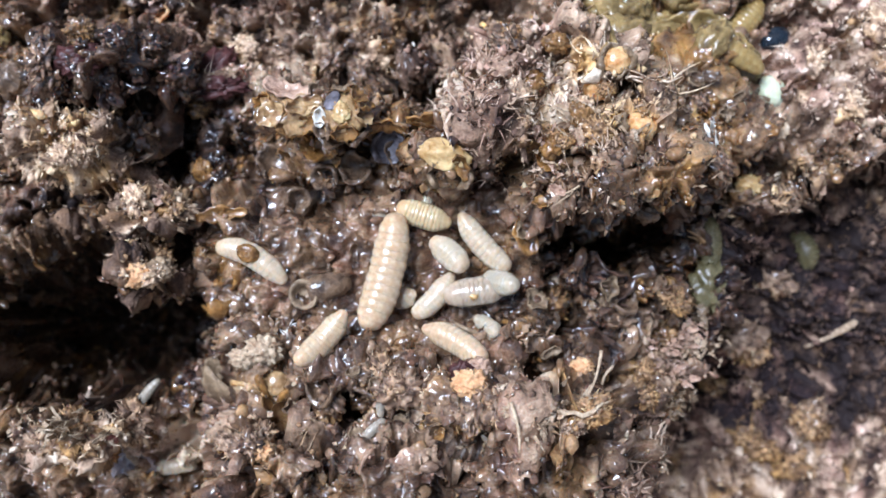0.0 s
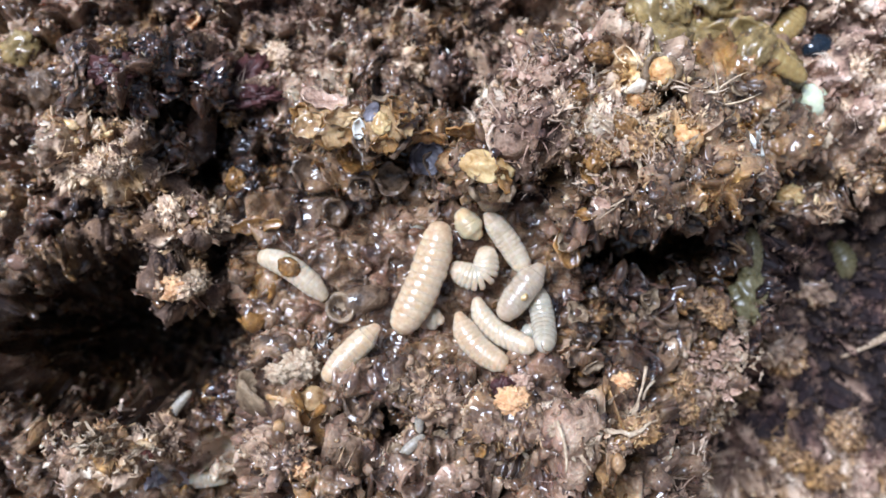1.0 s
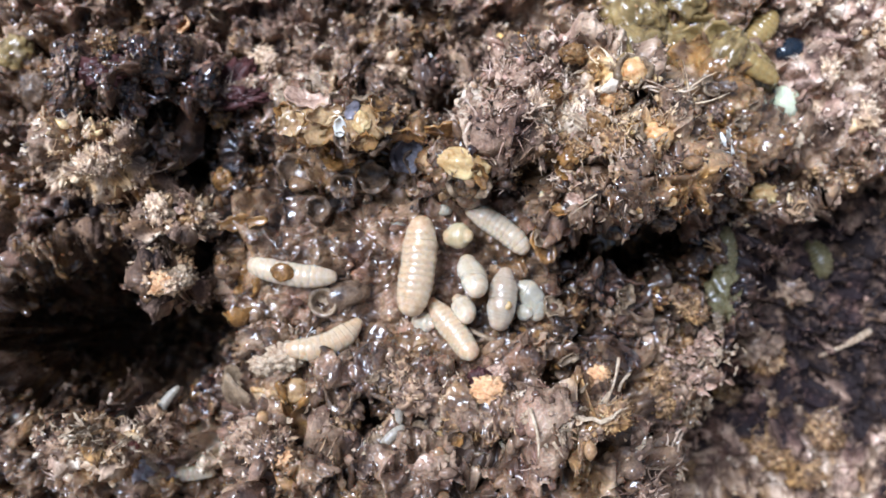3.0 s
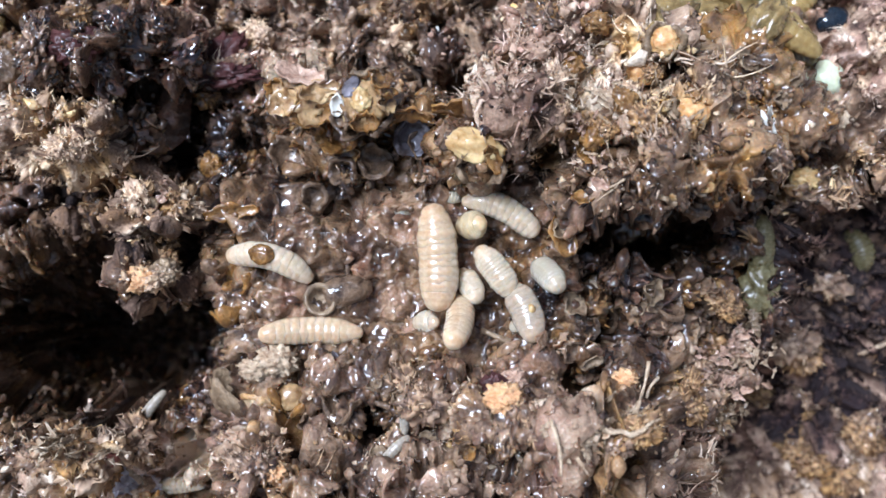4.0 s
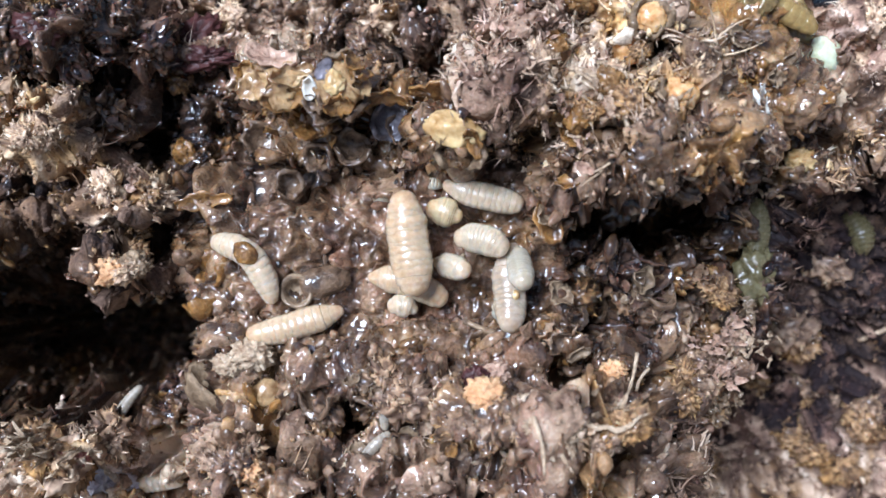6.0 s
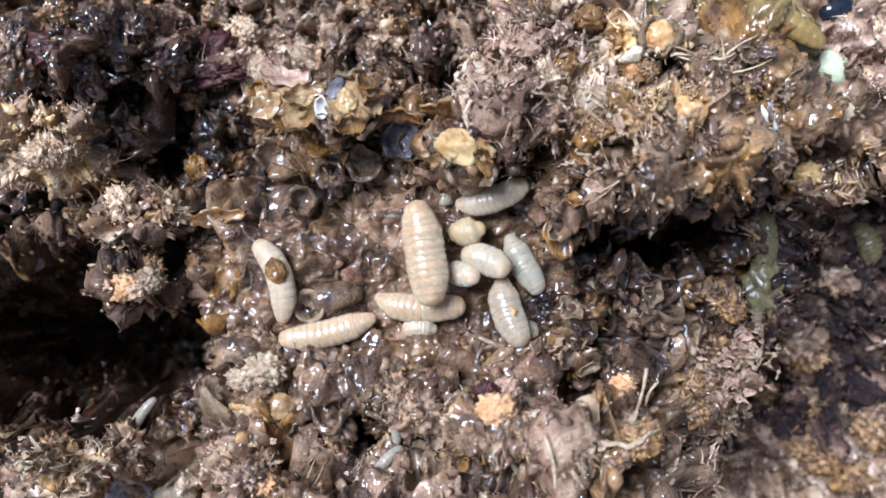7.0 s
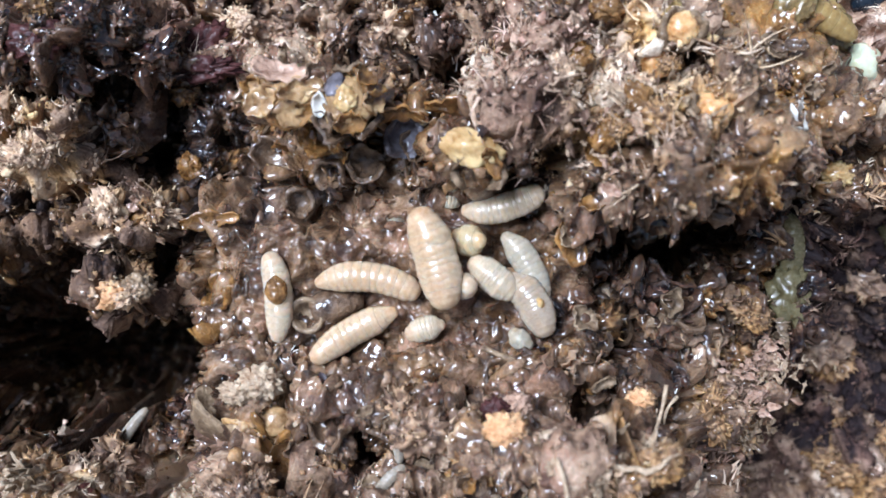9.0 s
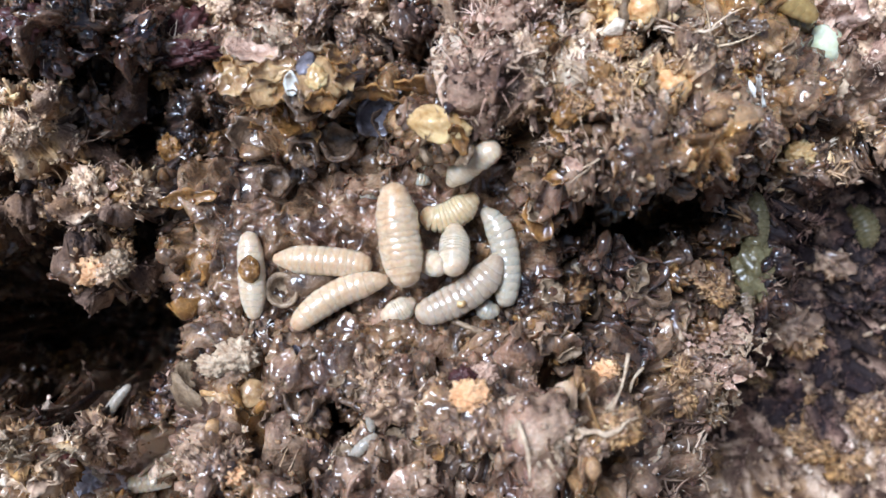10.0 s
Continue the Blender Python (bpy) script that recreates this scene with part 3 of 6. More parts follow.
CLODS = {
    "pale": [clod_mesh(s, 0.9, 0.68, 0.76, 200) for s in (1, 2, 3)],
    "tan": [clod_mesh(s, 0.6, 0.46, h, 170) for s, h in ((4, 0.65), (5, 0.95), (6, 0.75))],
    "brown": [clod_mesh(s, 0.35, 0.36, h, 60) for s, h in ((7, 0.6), (8, 0.95), (9, 0.45))],
    "wet": [clod_mesh(s, 0.05, 0.42, h, 0) for s, h in ((10, 0.5), (11, 1.0), (12, 0.75))],
    "dark": [clod_mesh(s, 0.15, 0.16, h, 30) for s, h in ((13, 0.05), (14, 0.4), (15, 0.1))],
}
CLOD_NOTES = {
    "pale": "pale fibrous clump of dry husk on the heap",
    "tan": "tan crumbly fibrous clod on the heap",
    "brown": "brown crumbly clod on the heap",
    "wet": "wet glossy brown clod on the heap",
    "dark": "blackish moist clod at the back of the heap",
}
clod_rnd = random.Random(31)


def clod(u, v, kind, size, lift=0.0):
    """A clod of that half-width, in millimetres, sitting in the surface."""
    w = float(np.mean(height(np.array([u, u + 0.8, u - 0.8]), np.array([v, v + 0.8, v - 0.8])))) + lift
    meshes = CLODS[kind][clod_rnd.randrange(3)]
    ob = new("clod", meshes[0])
    if len(meshes) > 1:
        hair = tagged(new("fuzz", meshes[1]), "short frayed fibres", kind="stuff")
        hair.parent = ob
    s = size * clod_rnd.uniform(0.85, 1.15)
    y, z = COS * v - SIN * w, SIN * v + COS * w
    turn = Euler([clod_rnd.uniform(-0.5, 0.5) + radians(32), clod_rnd.uniform(-0.5, 0.5), clod_rnd.uniform(0, 6.28)])
    ob.matrix_world = Matrix.LocRotScale(Vector((u, y, z)) * MM, turn, (s, s * clod_rnd.uniform(0.75, 1.1), s))
    return tagged(ob, CLOD_NOTES[kind], "clod", "clods on the heap")


def clods(count, kinds, cu, cv, ru, rv, smin, smax):
    """Clods strewn over an ellipse of the slope."""
    for _ in range(count):
        a, r = clod_rnd.uniform(0, math.tau), math.sqrt(clod_rnd.uniform(0, 1))
        u, v = cu + ru * r * math.cos(a), cv + rv * r * math.sin(a)
        if not (2 < u < 15.5 and 3 < v < 18.0):         # the nook by the ridge stays clear
            clod(u, v, clod_rnd.choice(kinds), clod_rnd.uniform(smin, smax))


clods(20, ["pale", "pale", "tan"], -42.5, 17.8, 6.0, 3.0, 1.3, 2.4)         # tufts over the pit
clods(4, ["tan", "brown"], -43.0, 10.5, 4.0, 1.6, 1.4, 2.2)
clods(10, ["pale", "tan"], -31.6, 8.8, 3.2, 2.8, 1.1, 1.9)
clods(4, ["pale", "tan"], -31.5, 2.8, 2.6, 1.2, 1.1, 1.7)
clods(18, ["dark", "dark", "brown"], -34, 27, 12, 5.5, 1.0, 2.2)           # back left
clods(12, ["tan", "brown", "pale", "dark"], -14, 34, 12, 6, 1.2, 2.4)
clods(6, ["dark", "brown"], 2, 31, 6, 4, 1.0, 2.0)
clods(8, ["wet", "wet", "brown"], -27, 18, 6, 5, 1.2, 2.4)
clods(14, ["pale", "tan", "brown", "wet"], 16, 27, 12, 6, 0.8, 1.5)        # mound
clods(14, ["tan", "brown", "wet", "wet"], 19, 17, 13, 5, 0.8, 1.7)
clods(9, ["wet", "brown", "wet"], 27, 13, 7, 3.5, 1.4, 2.6)
clods(7, ["brown", "tan"], 35, 16, 3, 4, 1.2, 2.2)
clods(5, ["wet", "wet", "brown"], 42, 20, 7, 7, 1.0, 2.0)                 # slimy hollow
clods(10, ["wet"], -8, 17, 9, 4, 1.2, 2.4)                                 # ridge
clods(14, ["wet", "brown", "tan"], -4, -12, 15, 3, 1.1, 2.3)               # front lip
clods(8, ["tan", "brown", "wet"], -22, -16, 6, 3, 1.1, 2.0)
clods(8, ["tan", "brown", "wet"], 16, -13, 9, 3, 1.0, 1.8)
clods(14, ["tan", "tan", "brown"], 34, -7, 4.5, 9, 1.1, 2.2)       # broken edge
clods(10, ["wet", "brown"], 24, -1, 7, 5, 1.1, 2.2)
clods(7, ["pale", "tan"], -38, -18, 6, 3, 1.3, 2.6)
clods(8, ["dark", "brown", "wet"], -32, -13, 4, 3, 1.2, 2.2)
clods(26, ["tan"], 58, -14, 13, 18, 1.2, 2.8)     # low ground
clods(8, ["tan", "pale"], 58, 33, 8, 8, 1.6, 3.0)
clods(9, ["tan", "wet", "brown"], 11, 18.9, 3.6, 1.5, 0.8, 1.5)               # wall of the nook

# ---- builders ----


def P(u, v, w):
    """A place on the slope, in metres of the world."""
    return Vector((u * MM, (COS * v - SIN * w) * MM, (SIN * v + COS * w) * MM))


SLOPE = Matrix.Rotation(radians(32), 4, "X")


def on_slope(u, v, w, rx=0, ry=0, rz=0):
    """A pose on the slope; its z axis stands out of the slope."""
    return Matrix.Translation(P(u, v, w)) @ SLOPE @ Euler([radians(a) for a in (rx, ry, rz)]).to_matrix().to_4x4()


def mesh_of(name, bm, material):
    bmesh.ops.recalc_face_normals(bm, faces=bm.faces[:])
    for f in bm.faces:
        f.smooth = True
    me = bpy.data.meshes.new(name)
    bm.to_mesh(me)
    bm.free()
    me.materials.append(material)
    return me


def part(name, bm, material, parent, label=""):
    ob = new(name, mesh_of(name, bm, material))
    ob.parent = parent
    if label:
        ob["label"] = label
    return ob


def thing(name, bm, material, m, label, category, group=""):
    ob = new(name, mesh_of(name, bm, material))
    ob.matrix_world = m
    return tagged(ob, label, category, group)


def holder(name, m, label, category, group=""):
    ob = new(name)
    ob.empty_display_size = 0.002
    ob.matrix_world = m
    return tagged(ob, label, category, group)


def lathe(profile, sides=18, wobble=0.0, seed=0, open_ends=False, rag=0.0):
    """Turns (radius, z) pairs, in millimetres, about z."""
    rnd = random.Random(seed)
    bm, rings = bmesh.new(), []
    shape = [1 + wobble * rnd.uniform(-1, 1) for _ in range(sides)]
    shape = [(shape[i - 1] + 2 * shape[i] + shape[(i + 1) % sides]) / 4 for i in range(sides)]
    torn = [rnd.uniform(-1, 0.6) for _ in range(sides)]
    torn = [(torn[i - 1] + torn[i] + torn[(i + 1) % sides]) / 3 for i in range(sides)]
    low, high = min(z for _, z in profile), max(z for _, z in profile)
    for r, z in profile:
        f = (z - low) / (high - low)
        dz = [rag * torn[k] * f * f * (high - low) + wobble * 0.6 * r * rnd.uniform(-1, 1) for k in range(sides)]
        rings.append([bm.verts.new((r * MM * shape[k] * math.cos(k * math.tau / sides), r * MM * shape[k] * math.sin(k * math.tau / sides),
                                    (z + dz[k]) * MM)) for k in range(sides)])
    for a, b in zip(rings, rings[1:]):
        for k in range(sides):
            bm.faces.new((a[k], a[(k + 1) % sides], b[(k + 1) % sides], b[k]))
    if not open_ends:
        bm.faces.new(rings[0][::-1]), bm.faces.new(rings[-1])
    return bm


def blob(rx, ry, rz, rough=0.15, scale=1.0, seed=0, sub=3):
    """An uneven lump, half-axes in millimetres."""
    bm = bmesh.new()
    bmesh.ops.create_icosphere(bm, subdivisions=sub, radius=1.0)
    o = Vector((seed * 3.7, seed * 1.3, seed * 7.1))
    for v in bm.verts:
        d = v.co.normalized()
        k = 1 + rough * noise.noise(d * 1.7 * scale + o) + rough * 0.7 * noise.noise(d * 4.1 * scale + o) + rough * 0.45 * noise.noise(d * 9.3 * scale + o)
        v.co = Vector((d.x * rx, d.y * ry, d.z * rz)) * (k * MM)
    return bm


def tube(points, radii, sides=8):
    """A tube through points (millimetres, own space) with a radius at each."""
    pts = [Vector(p) * MM for p in points]
    bm, rings = bmesh.new(), []
    side = Vector((0.31, 0.52, 0.79))
    for i, p in enumerate(pts):
        d = (pts[min(i + 1, len(pts) - 1)] - pts[max(i - 1, 0)]).normalized()
        a = d.cross(side).normalized()
        b = d.cross(a)
        r = radii[i] * MM
        rings.append([bm.verts.new(p + a * (r * math.cos(k * math.tau / sides)) + b * (r * math.sin(k * math.tau / sides))) for k in range(sides)])
    for a, b in zip(rings, rings[1:]):
        for k in range(sides):
            bm.faces.new((a[k], a[(k + 1) % sides], b[(k + 1) % sides], b[k]))
    bm.faces.new(rings[0][::-1]), bm.faces.new(rings[-1])
    return bm


def bezier(a, b, c, n=9):
    a, b, c = Vector(a), Vector(b), Vector(c)
    return [a * (1 - s) ** 2 + b * (2 * s * (1 - s)) + c * s * s for s in (i / (n - 1) for i in range(n))]


def leaf(length, width, curl, fold, thick=0.15, ragged=0.12, seed=0, nu=9, nv=6, point=0.0):
    """A thick torn flake along x, curled lengthwise (degrees) and folded across."""
    rnd = random.Random(seed)
    bm, grid = bmesh.new(), {}
    for side in (0, 1):
        rnd2 = random.Random(seed + 1)
        for i in range(nu):
            s = i / (nu - 1)
            hw = width / 2 * (math.sin(math.pi * min(max(s * 0.86 + 0.07, 0), 1)) ** 0.6) * (1 - point * s) * (1 + ragged * rnd2.uniform(-1, 1))
            ang = radians(curl) * (s - 0.5)
            cx = length * (math.sin(ang) / radians(curl) if abs(curl) > 1 else s - 0.5)
            cz = length * ((1 - math.cos(ang)) / radians(curl) if abs(curl) > 1 else 0)
            for j in range(nv):
                q = 2 * j / (nv - 1) - 1
                y, z = q * hw, fold * q * q * width / 2 + 0.18 * ragged * width * rnd2.uniform(-1, 1)
                z += side * thick
                grid[side, i, j] = bm.verts.new(((cx - z * math.sin(ang)) * MM, y * MM, (cz + z * math.cos(ang)) * MM))
    for i in range(nu - 1):
        for j in range(nv - 1):
            bm.faces.new([grid[1, a, b] for a, b in ((i, j), (i + 1, j), (i + 1, j + 1), (i, j + 1))])
            bm.faces.new([grid[0, a, b] for a, b in ((i, j), (i, j + 1), (i + 1, j + 1), (i + 1, j))])
    rim = [(i, 0) for i in range(nu)] + [(nu - 1, j) for j in range(1, nv)] + [(i, nv - 1) for i in range(nu - 2, -1, -1)] + [(0, j) for j in range(nv - 2, 0, -1)]
    for a, b in zip(rim, rim[1:] + rim[:1]):
        bm.faces.new((grid[0, *a], grid[0, *b], grid[1, *b], grid[1, *a]))
    return bm


# ---- more materials ----


def organic(name, dark, light, rough=0.4, sss=0.0, scale=500.0, bump=0.4, spots=None, coat=0.0):
    """Mottled natural surface between two colours, with fine grain."""
    mat, n, l, bsdf = nodes_of(name)
    a, b = noise_node(n, l, scale, 4.0, 0.6), noise_node(n, l, scale * 5, 3.0, 0.6)
    t = mathn(n, l, "ADD", mathn(n, l, "MULTIPLY", a.outputs["Fac"], 2.5), mathn(n, l, "MULTIPLY", b.outputs["Fac"], 0.8))
    t = mathn(n, l, "SUBTRACT", t, 1.15, True)
    c = mixc(n, l, t, dark, light)
    if spots:
        m = mathn(n, l, "MULTIPLY", mathn(n, l, "SUBTRACT", noise_node(n, l, scale * 0.8, 2.0).outputs["Fac"], 0.58), 9.0, True)
        c = mixc(n, l, m, c, spots)
    l.new(c, bsdf.inputs["Base Color"])
    r = mathn(n, l, "ADD", mathn(n, l, "MULTIPLY", b.outputs["Fac"], 0.35), rough - 0.17, True)
    l.new(r, bsdf.inputs["Roughness"])
    bsdf.inputs["Subsurface Weight"].default_value = sss
    bsdf.inputs["Subsurface Radius"].default_value = (1.0, 0.68, 0.45)
    bsdf.inputs["Subsurface Scale"].default_value = 0.0009
    bsdf.inputs["Coat Weight"].default_value = coat
    bsdf.inputs["Coat Roughness"].default_value = 0.06
    bp = n.new("ShaderNodeBump")
    bp.inputs["Strength"].default_value, bp.inputs["Distance"].default_value = bump, 0.0005
    l.new(mathn(n, l, "ADD", a.outputs["Fac"], mathn(n, l, "MULTIPLY", b.outputs["Fac"], 0.4)), bp.inputs["Height"])
    l.new(bp.outputs[0], bsdf.inputs["Normal"])
    cb = n.new("ShaderNodeBump")
    cb.inputs["Strength"].default_value, cb.inputs["Distance"].default_value = bump * 0.6, 0.0005
    l.new(noise_node(n, l, scale * 1.6, 1.0, 0.4).outputs["Fac"], cb.inputs["Height"]), l.new(cb.outputs[0], bsdf.inputs["Coat Normal"])
    bsdf.inputs["Specular IOR Level"].default_value = 0.2
    return mat


SKIN = {
    "cream": organic("cream_skin", (0.41, 0.25, 0.14), (0.66, 0.495, 0.34), 0.2, 0.85, 420.0, 0.22, coat=0.7),
    "pale": organic("pale_skin", (0.42, 0.295, 0.19), (0.67, 0.535, 0.395), 0.2, 0.85, 420.0, 0.22, coat=0.7),
    "grey": organic("grey_skin", (0.31, 0.25, 0.175), (0.53, 0.45, 0.35), 0.16, 0.85, 420.0, 0.22, coat=0.9),
    "grey2": organic("dull_skin", (0.31, 0.215, 0.145), (0.52, 0.41, 0.305), 0.17, 0.85, 420.0, 0.22, coat=0.9),
    "yellow": organic("yellow_skin", (0.46, 0.30, 0.16), (0.63, 0.475, 0.29), 0.24, 0.8, 420.0, 0.22, coat=0.7),
}
AMBER = organic("amber_wall", (0.045, 0.018, 0.006), (0.36, 0.175, 0.055), 0.18, 0.35, 520.0, 0.9, coat=0.8)
SHELL = organic("pale_amber_shell", (0.11, 0.045, 0.016), (0.62, 0.40, 0.20), 0.16, 0.4, 330.0, 0.8, coat=0.9)
WAX = organic("orange_wax", (0.055, 0.024, 0.010), (0.37, 0.195, 0.075), 0.16, 0.3, 420.0, 0.9, coat=0.6)
BROWN = organic("wet_brown_wall", (0.028, 0.015, 0.010), (0.21, 0.130, 0.080), 0.18, 0.2, 600.0, 0.9, coat=0.8)
HUSK = organic("husk_brown", (0.075, 0.042, 0.024), (0.36, 0.25, 0.155), 0.36, 0.1, 620.0, 0.9, coat=0.35)
STRAW = organic("straw_pale", (0.22, 0.125, 0.07), (0.68, 0.52, 0.36), 0.45, 0.1, 800.0, 0.9, coat=0.25)
ORANGE = organic("orange_flesh", (0.46, 0.20, 0.08), (0.82, 0.50, 0.28), 0.5, 0.25, 700.0, 0.9)
PINKISH = organic("pinkish_fibre", (0.20, 0.10, 0.065), (0.66, 0.43, 0.31), 0.4, 0.15, 700.0, 0.9, coat=0.35)
LEMON = organic("lemon_flesh", (0.28, 0.13, 0.035), (0.78, 0.57, 0.29), 0.2, 0.35, 270.0, 0.8, coat=0.9)
GOO = organic("yellow_slime", (0.07, 0.042, 0.014), (0.35, 0.235, 0.095), 0.14, 0.35, 380.0, 0.8, coat=0.9)
CAP = organic("pale_orange_cap", (0.42, 0.17, 0.05), (0.80, 0.52, 0.26), 0.2, 0.5, 520.0, 0.7, coat=0.8)
BLACK = organic("black_shell", (0.006, 0.008, 0.012), (0.02, 0.03, 0.04), 0.12, 0.0, 300.0, 0.2, coat=0.8)
WHITE = organic("white_film", (0.55, 0.50, 0.42), (0.82, 0.78, 0.72), 0.35, 0.2, 500.0, 0.4)
MAROON = organic("maroon_husk", (0.022, 0.009, 0.009), (0.115, 0.042, 0.038), 0.3, 0.0, 420.0, 0.6)
SLATE = organic("bluish_film", (0.035, 0.028, 0.03), (0.20, 0.18, 0.20), 0.2, 0.1, 380.0, 0.5, coat=0.4)

# ---- larvae ----
NOTES = {
    "cream": "cream-coloured ringed larva crawling on the wet brown bowl",
    "pale": "pale ringed larva wriggling on the wet brown bowl",
    "grey": "greyish translucent ringed larva on the wet brown bowl",
    "grey2": "dull beige ringed larva wriggling on the bowl",
    "yellow": "small yellowish plump larva among the others",
}


def segment_mesh(r0, r1, half, cap, mat, sides=20, groove=0.036):
    """One body ring along x; cap: -1 or 1 closes that end round."""
    prof = []
    steps = 11
    for i in range(steps):
        q = 2 * i / (steps - 1) - 1
        r = r0 + (r1 - r0) * (q + 1) / 2
        fold = math.sin(math.pi / 2 * min(abs(q) / 0.80, 1)) ** 2          # soft valley where two rings meet
        prof.append((q * half, r * (1 - groove * fold - 0.4 * max(abs(q) - 0.80, 0))))
    if cap:
        r = prof[-1 if cap > 0 else 0][1]
        ends = [(cap * (half + r * 0.8 * math.sin(a)), r * math.cos(a)) for a in (0.35, 0.7, 1.05, 1.35, 1.52)]
        prof = prof + ends if cap > 0 else ends[::-1] + prof
    rnd = random.Random(int(r0 * 7919 + r1 * 104729 + half * 1299709) % 100003)
    fat = [1 + 0.022 * rnd.uniform(-1, 1) for _ in range(sides)]      # small folds along the flanks
    bm, rings = bmesh.new(), []
    for x, r in prof:
        rings.append([bm.verts.new((x * MM, r * fat[k] * MM * math.cos(k * math.tau / sides), r * fat[k] * MM * 0.94 * math.sin(k * math.tau / sides)))
                      for k in range(sides)])
    for a, b in zip(rings, rings[1:]):
        for k in range(sides):
            bm.faces.new((a[k], a[(k + 1) % sides], b[(k + 1) % sides], b[k]))
    bm.faces.new(rings[0][::-1]), bm.faces.new(rings[-1])
    return bm


def larva(length, r, taper_a, taper_b, kind):
    root = holder("larva", Matrix(), NOTES[kind], "larva", "larvae in the bowl")
    count = 11 if length > 6 else 7
    body = length - 0.8 * r
    half = body / count * 0.62

    def width(s):
        a, b = min(s / 0.27, 1), min((1 - s) / 0.27, 1)
        return r * (taper_a + (1 - taper_a) * math.sin(a * math.pi / 2)) * (taper_b + (1 - taper_b) * math.sin(b * math.pi / 2))

    rnd = random.Random(int(length * 10))
    for k in range(count):
        cap = -1 if k == 0 else 1 if k == count - 1 else 0
        f = rnd.uniform(0.98, 1.02)
        part("ring", segment_mesh(f * width(max((k - 0.12) / count, 0)), f * width(min((k + 1.12) / count, 1)), half, cap, SKIN[kind]), SKIN[kind], root)
    root["rings"], root["ends"] = count, 0.5 * r
    return root


def crawl(root, rows):
    """Keys a larva: at each time its front, middle and back, in millimetres."""
    rings = [o for o in root.children if o.name.startswith("ring")]
    rings.sort(key=lambda o: o.name)
    n, inset = len(rings), root["ends"]
    root_rows, ring_rows = [], [[] for _ in rings]
    for t, a, m, b in rows:
        a, m, b = Vector(a), Vector(m), Vector(b)
        pts = [a * (2 * (s - 0.5) * (s - 1)) + m * (-4 * s * (s - 1)) + b * (2 * s * (s - 0.5)) for s in (i / 40 for i in range(41))]
        run = [0.0]
        for p, q in zip(pts, pts[1:]):
            run.append(run[-1] + (q - p).length)
        root_rows.append((t, Matrix.Translation(m * MM)))
        e = min(inset, run[-1] * 0.2)
        for k in range(n):
            d = e + (run[-1] - 2 * e) * (k + 0.5) / n
            i = max(j for j in range(40) if run[j] <= d)
            f = (d - run[i]) / max(run[i + 1] - run[i], 1e-6)
            p = pts[i].lerp(pts[i + 1], f)
            x = (pts[min(i + 3, 40)] - pts[max(i - 2, 0)]).normalized()
            y = Vector((0, -SIN, COS)).cross(x).normalized()
            z = x.cross(y)
            turn = Matrix((x, y, z)).transposed().to_4x4()
            ring_rows[k].append((t, Matrix.Translation((p - m) * MM) @ turn))
    walk(root, root_rows)
    for o, r in zip(rings, ring_rows):
        walk(o, r)


larva_a = larva(11.6, 1.5, 0.74, 0.6, "pale")
larva_b = larva(12.1, 1.55, 0.7, 0.48, "cream")
larva_c = larva(14.1, 2.25, 0.74, 0.82, "cream")
larva_d = larva(9.8, 1.5, 0.5, 0.82, "pale")
larva_e = larva(6.9, 1.6, 0.8, 0.6, "yellow")
larva_f = larva(7.9, 1.65, 0.74, 0.86, "pale")
larva_g = larva(11.3, 1.8, 0.58, 0.8, "grey2")
larva_h = larva(11.0, 1.55, 0.52, 0.8, "grey")
larva_i = larva(11.2, 1.6, 0.45, 0.8, "cream")
larva_j = larva(4.5, 1.35, 0.75, 0.55, "pale")
larva_k = larva(10.3, 1.4, 0.56, 0.8, "pale")
larva_l = larva(3.5, 1.1, 0.7, 0.8, "grey")
# brown empty shell stuck to the back of one larva, a crumb on another
shell_ring = larva_a.children[4]
cap = part("shell", blob(1.4, 1.15, 0.8, 0.14, 0.9, 3, 4), AMBER, shell_ring,
           "glossy brown shell stuck to its back")
cap.location = (0, 0.1 * MM, 1.35 * MM)
bit = part("crumb", blob(0.55, 0.4, 0.4, 0.3, 1.2, 5, 2), LEMON, larva_g.children[6], "tiny pale crumb")
bit.location = (0, 0.6 * MM, 1.55 * MM)

# ---- empty cells ----


def cup_profile(r, h, t=0.28):
    return [(r * 0.35, -0.5 * h), (r * 0.8, -0.42 * h), (r, -0.1 * h), (r * 1.02, 0.25 * h), (r * 0.96, 0.5 * h), (r * 0.96 - t * 0.5, 0.53 * h),
            (r * 0.94 - t, 0.46 * h), (r * 0.9 - t, 0.2 * h), (r * 0.8 - t, -0.12 * h), (r * 0.3, -0.3 * h)]


def cell(u, v, w, r, h, mat, rx=0, ry=0, rz=0, seed=0, label="open wet brown cell sunk in the rotting matter", wobble=0.26):
    return thing("cell", lathe(cup_profile(r, h, 0.4), 22, wobble, seed, False, 1.1), mat, on_slope(u, v, w - 0.6, rx, ry, rz), label, "cell", "open cells in the heap")


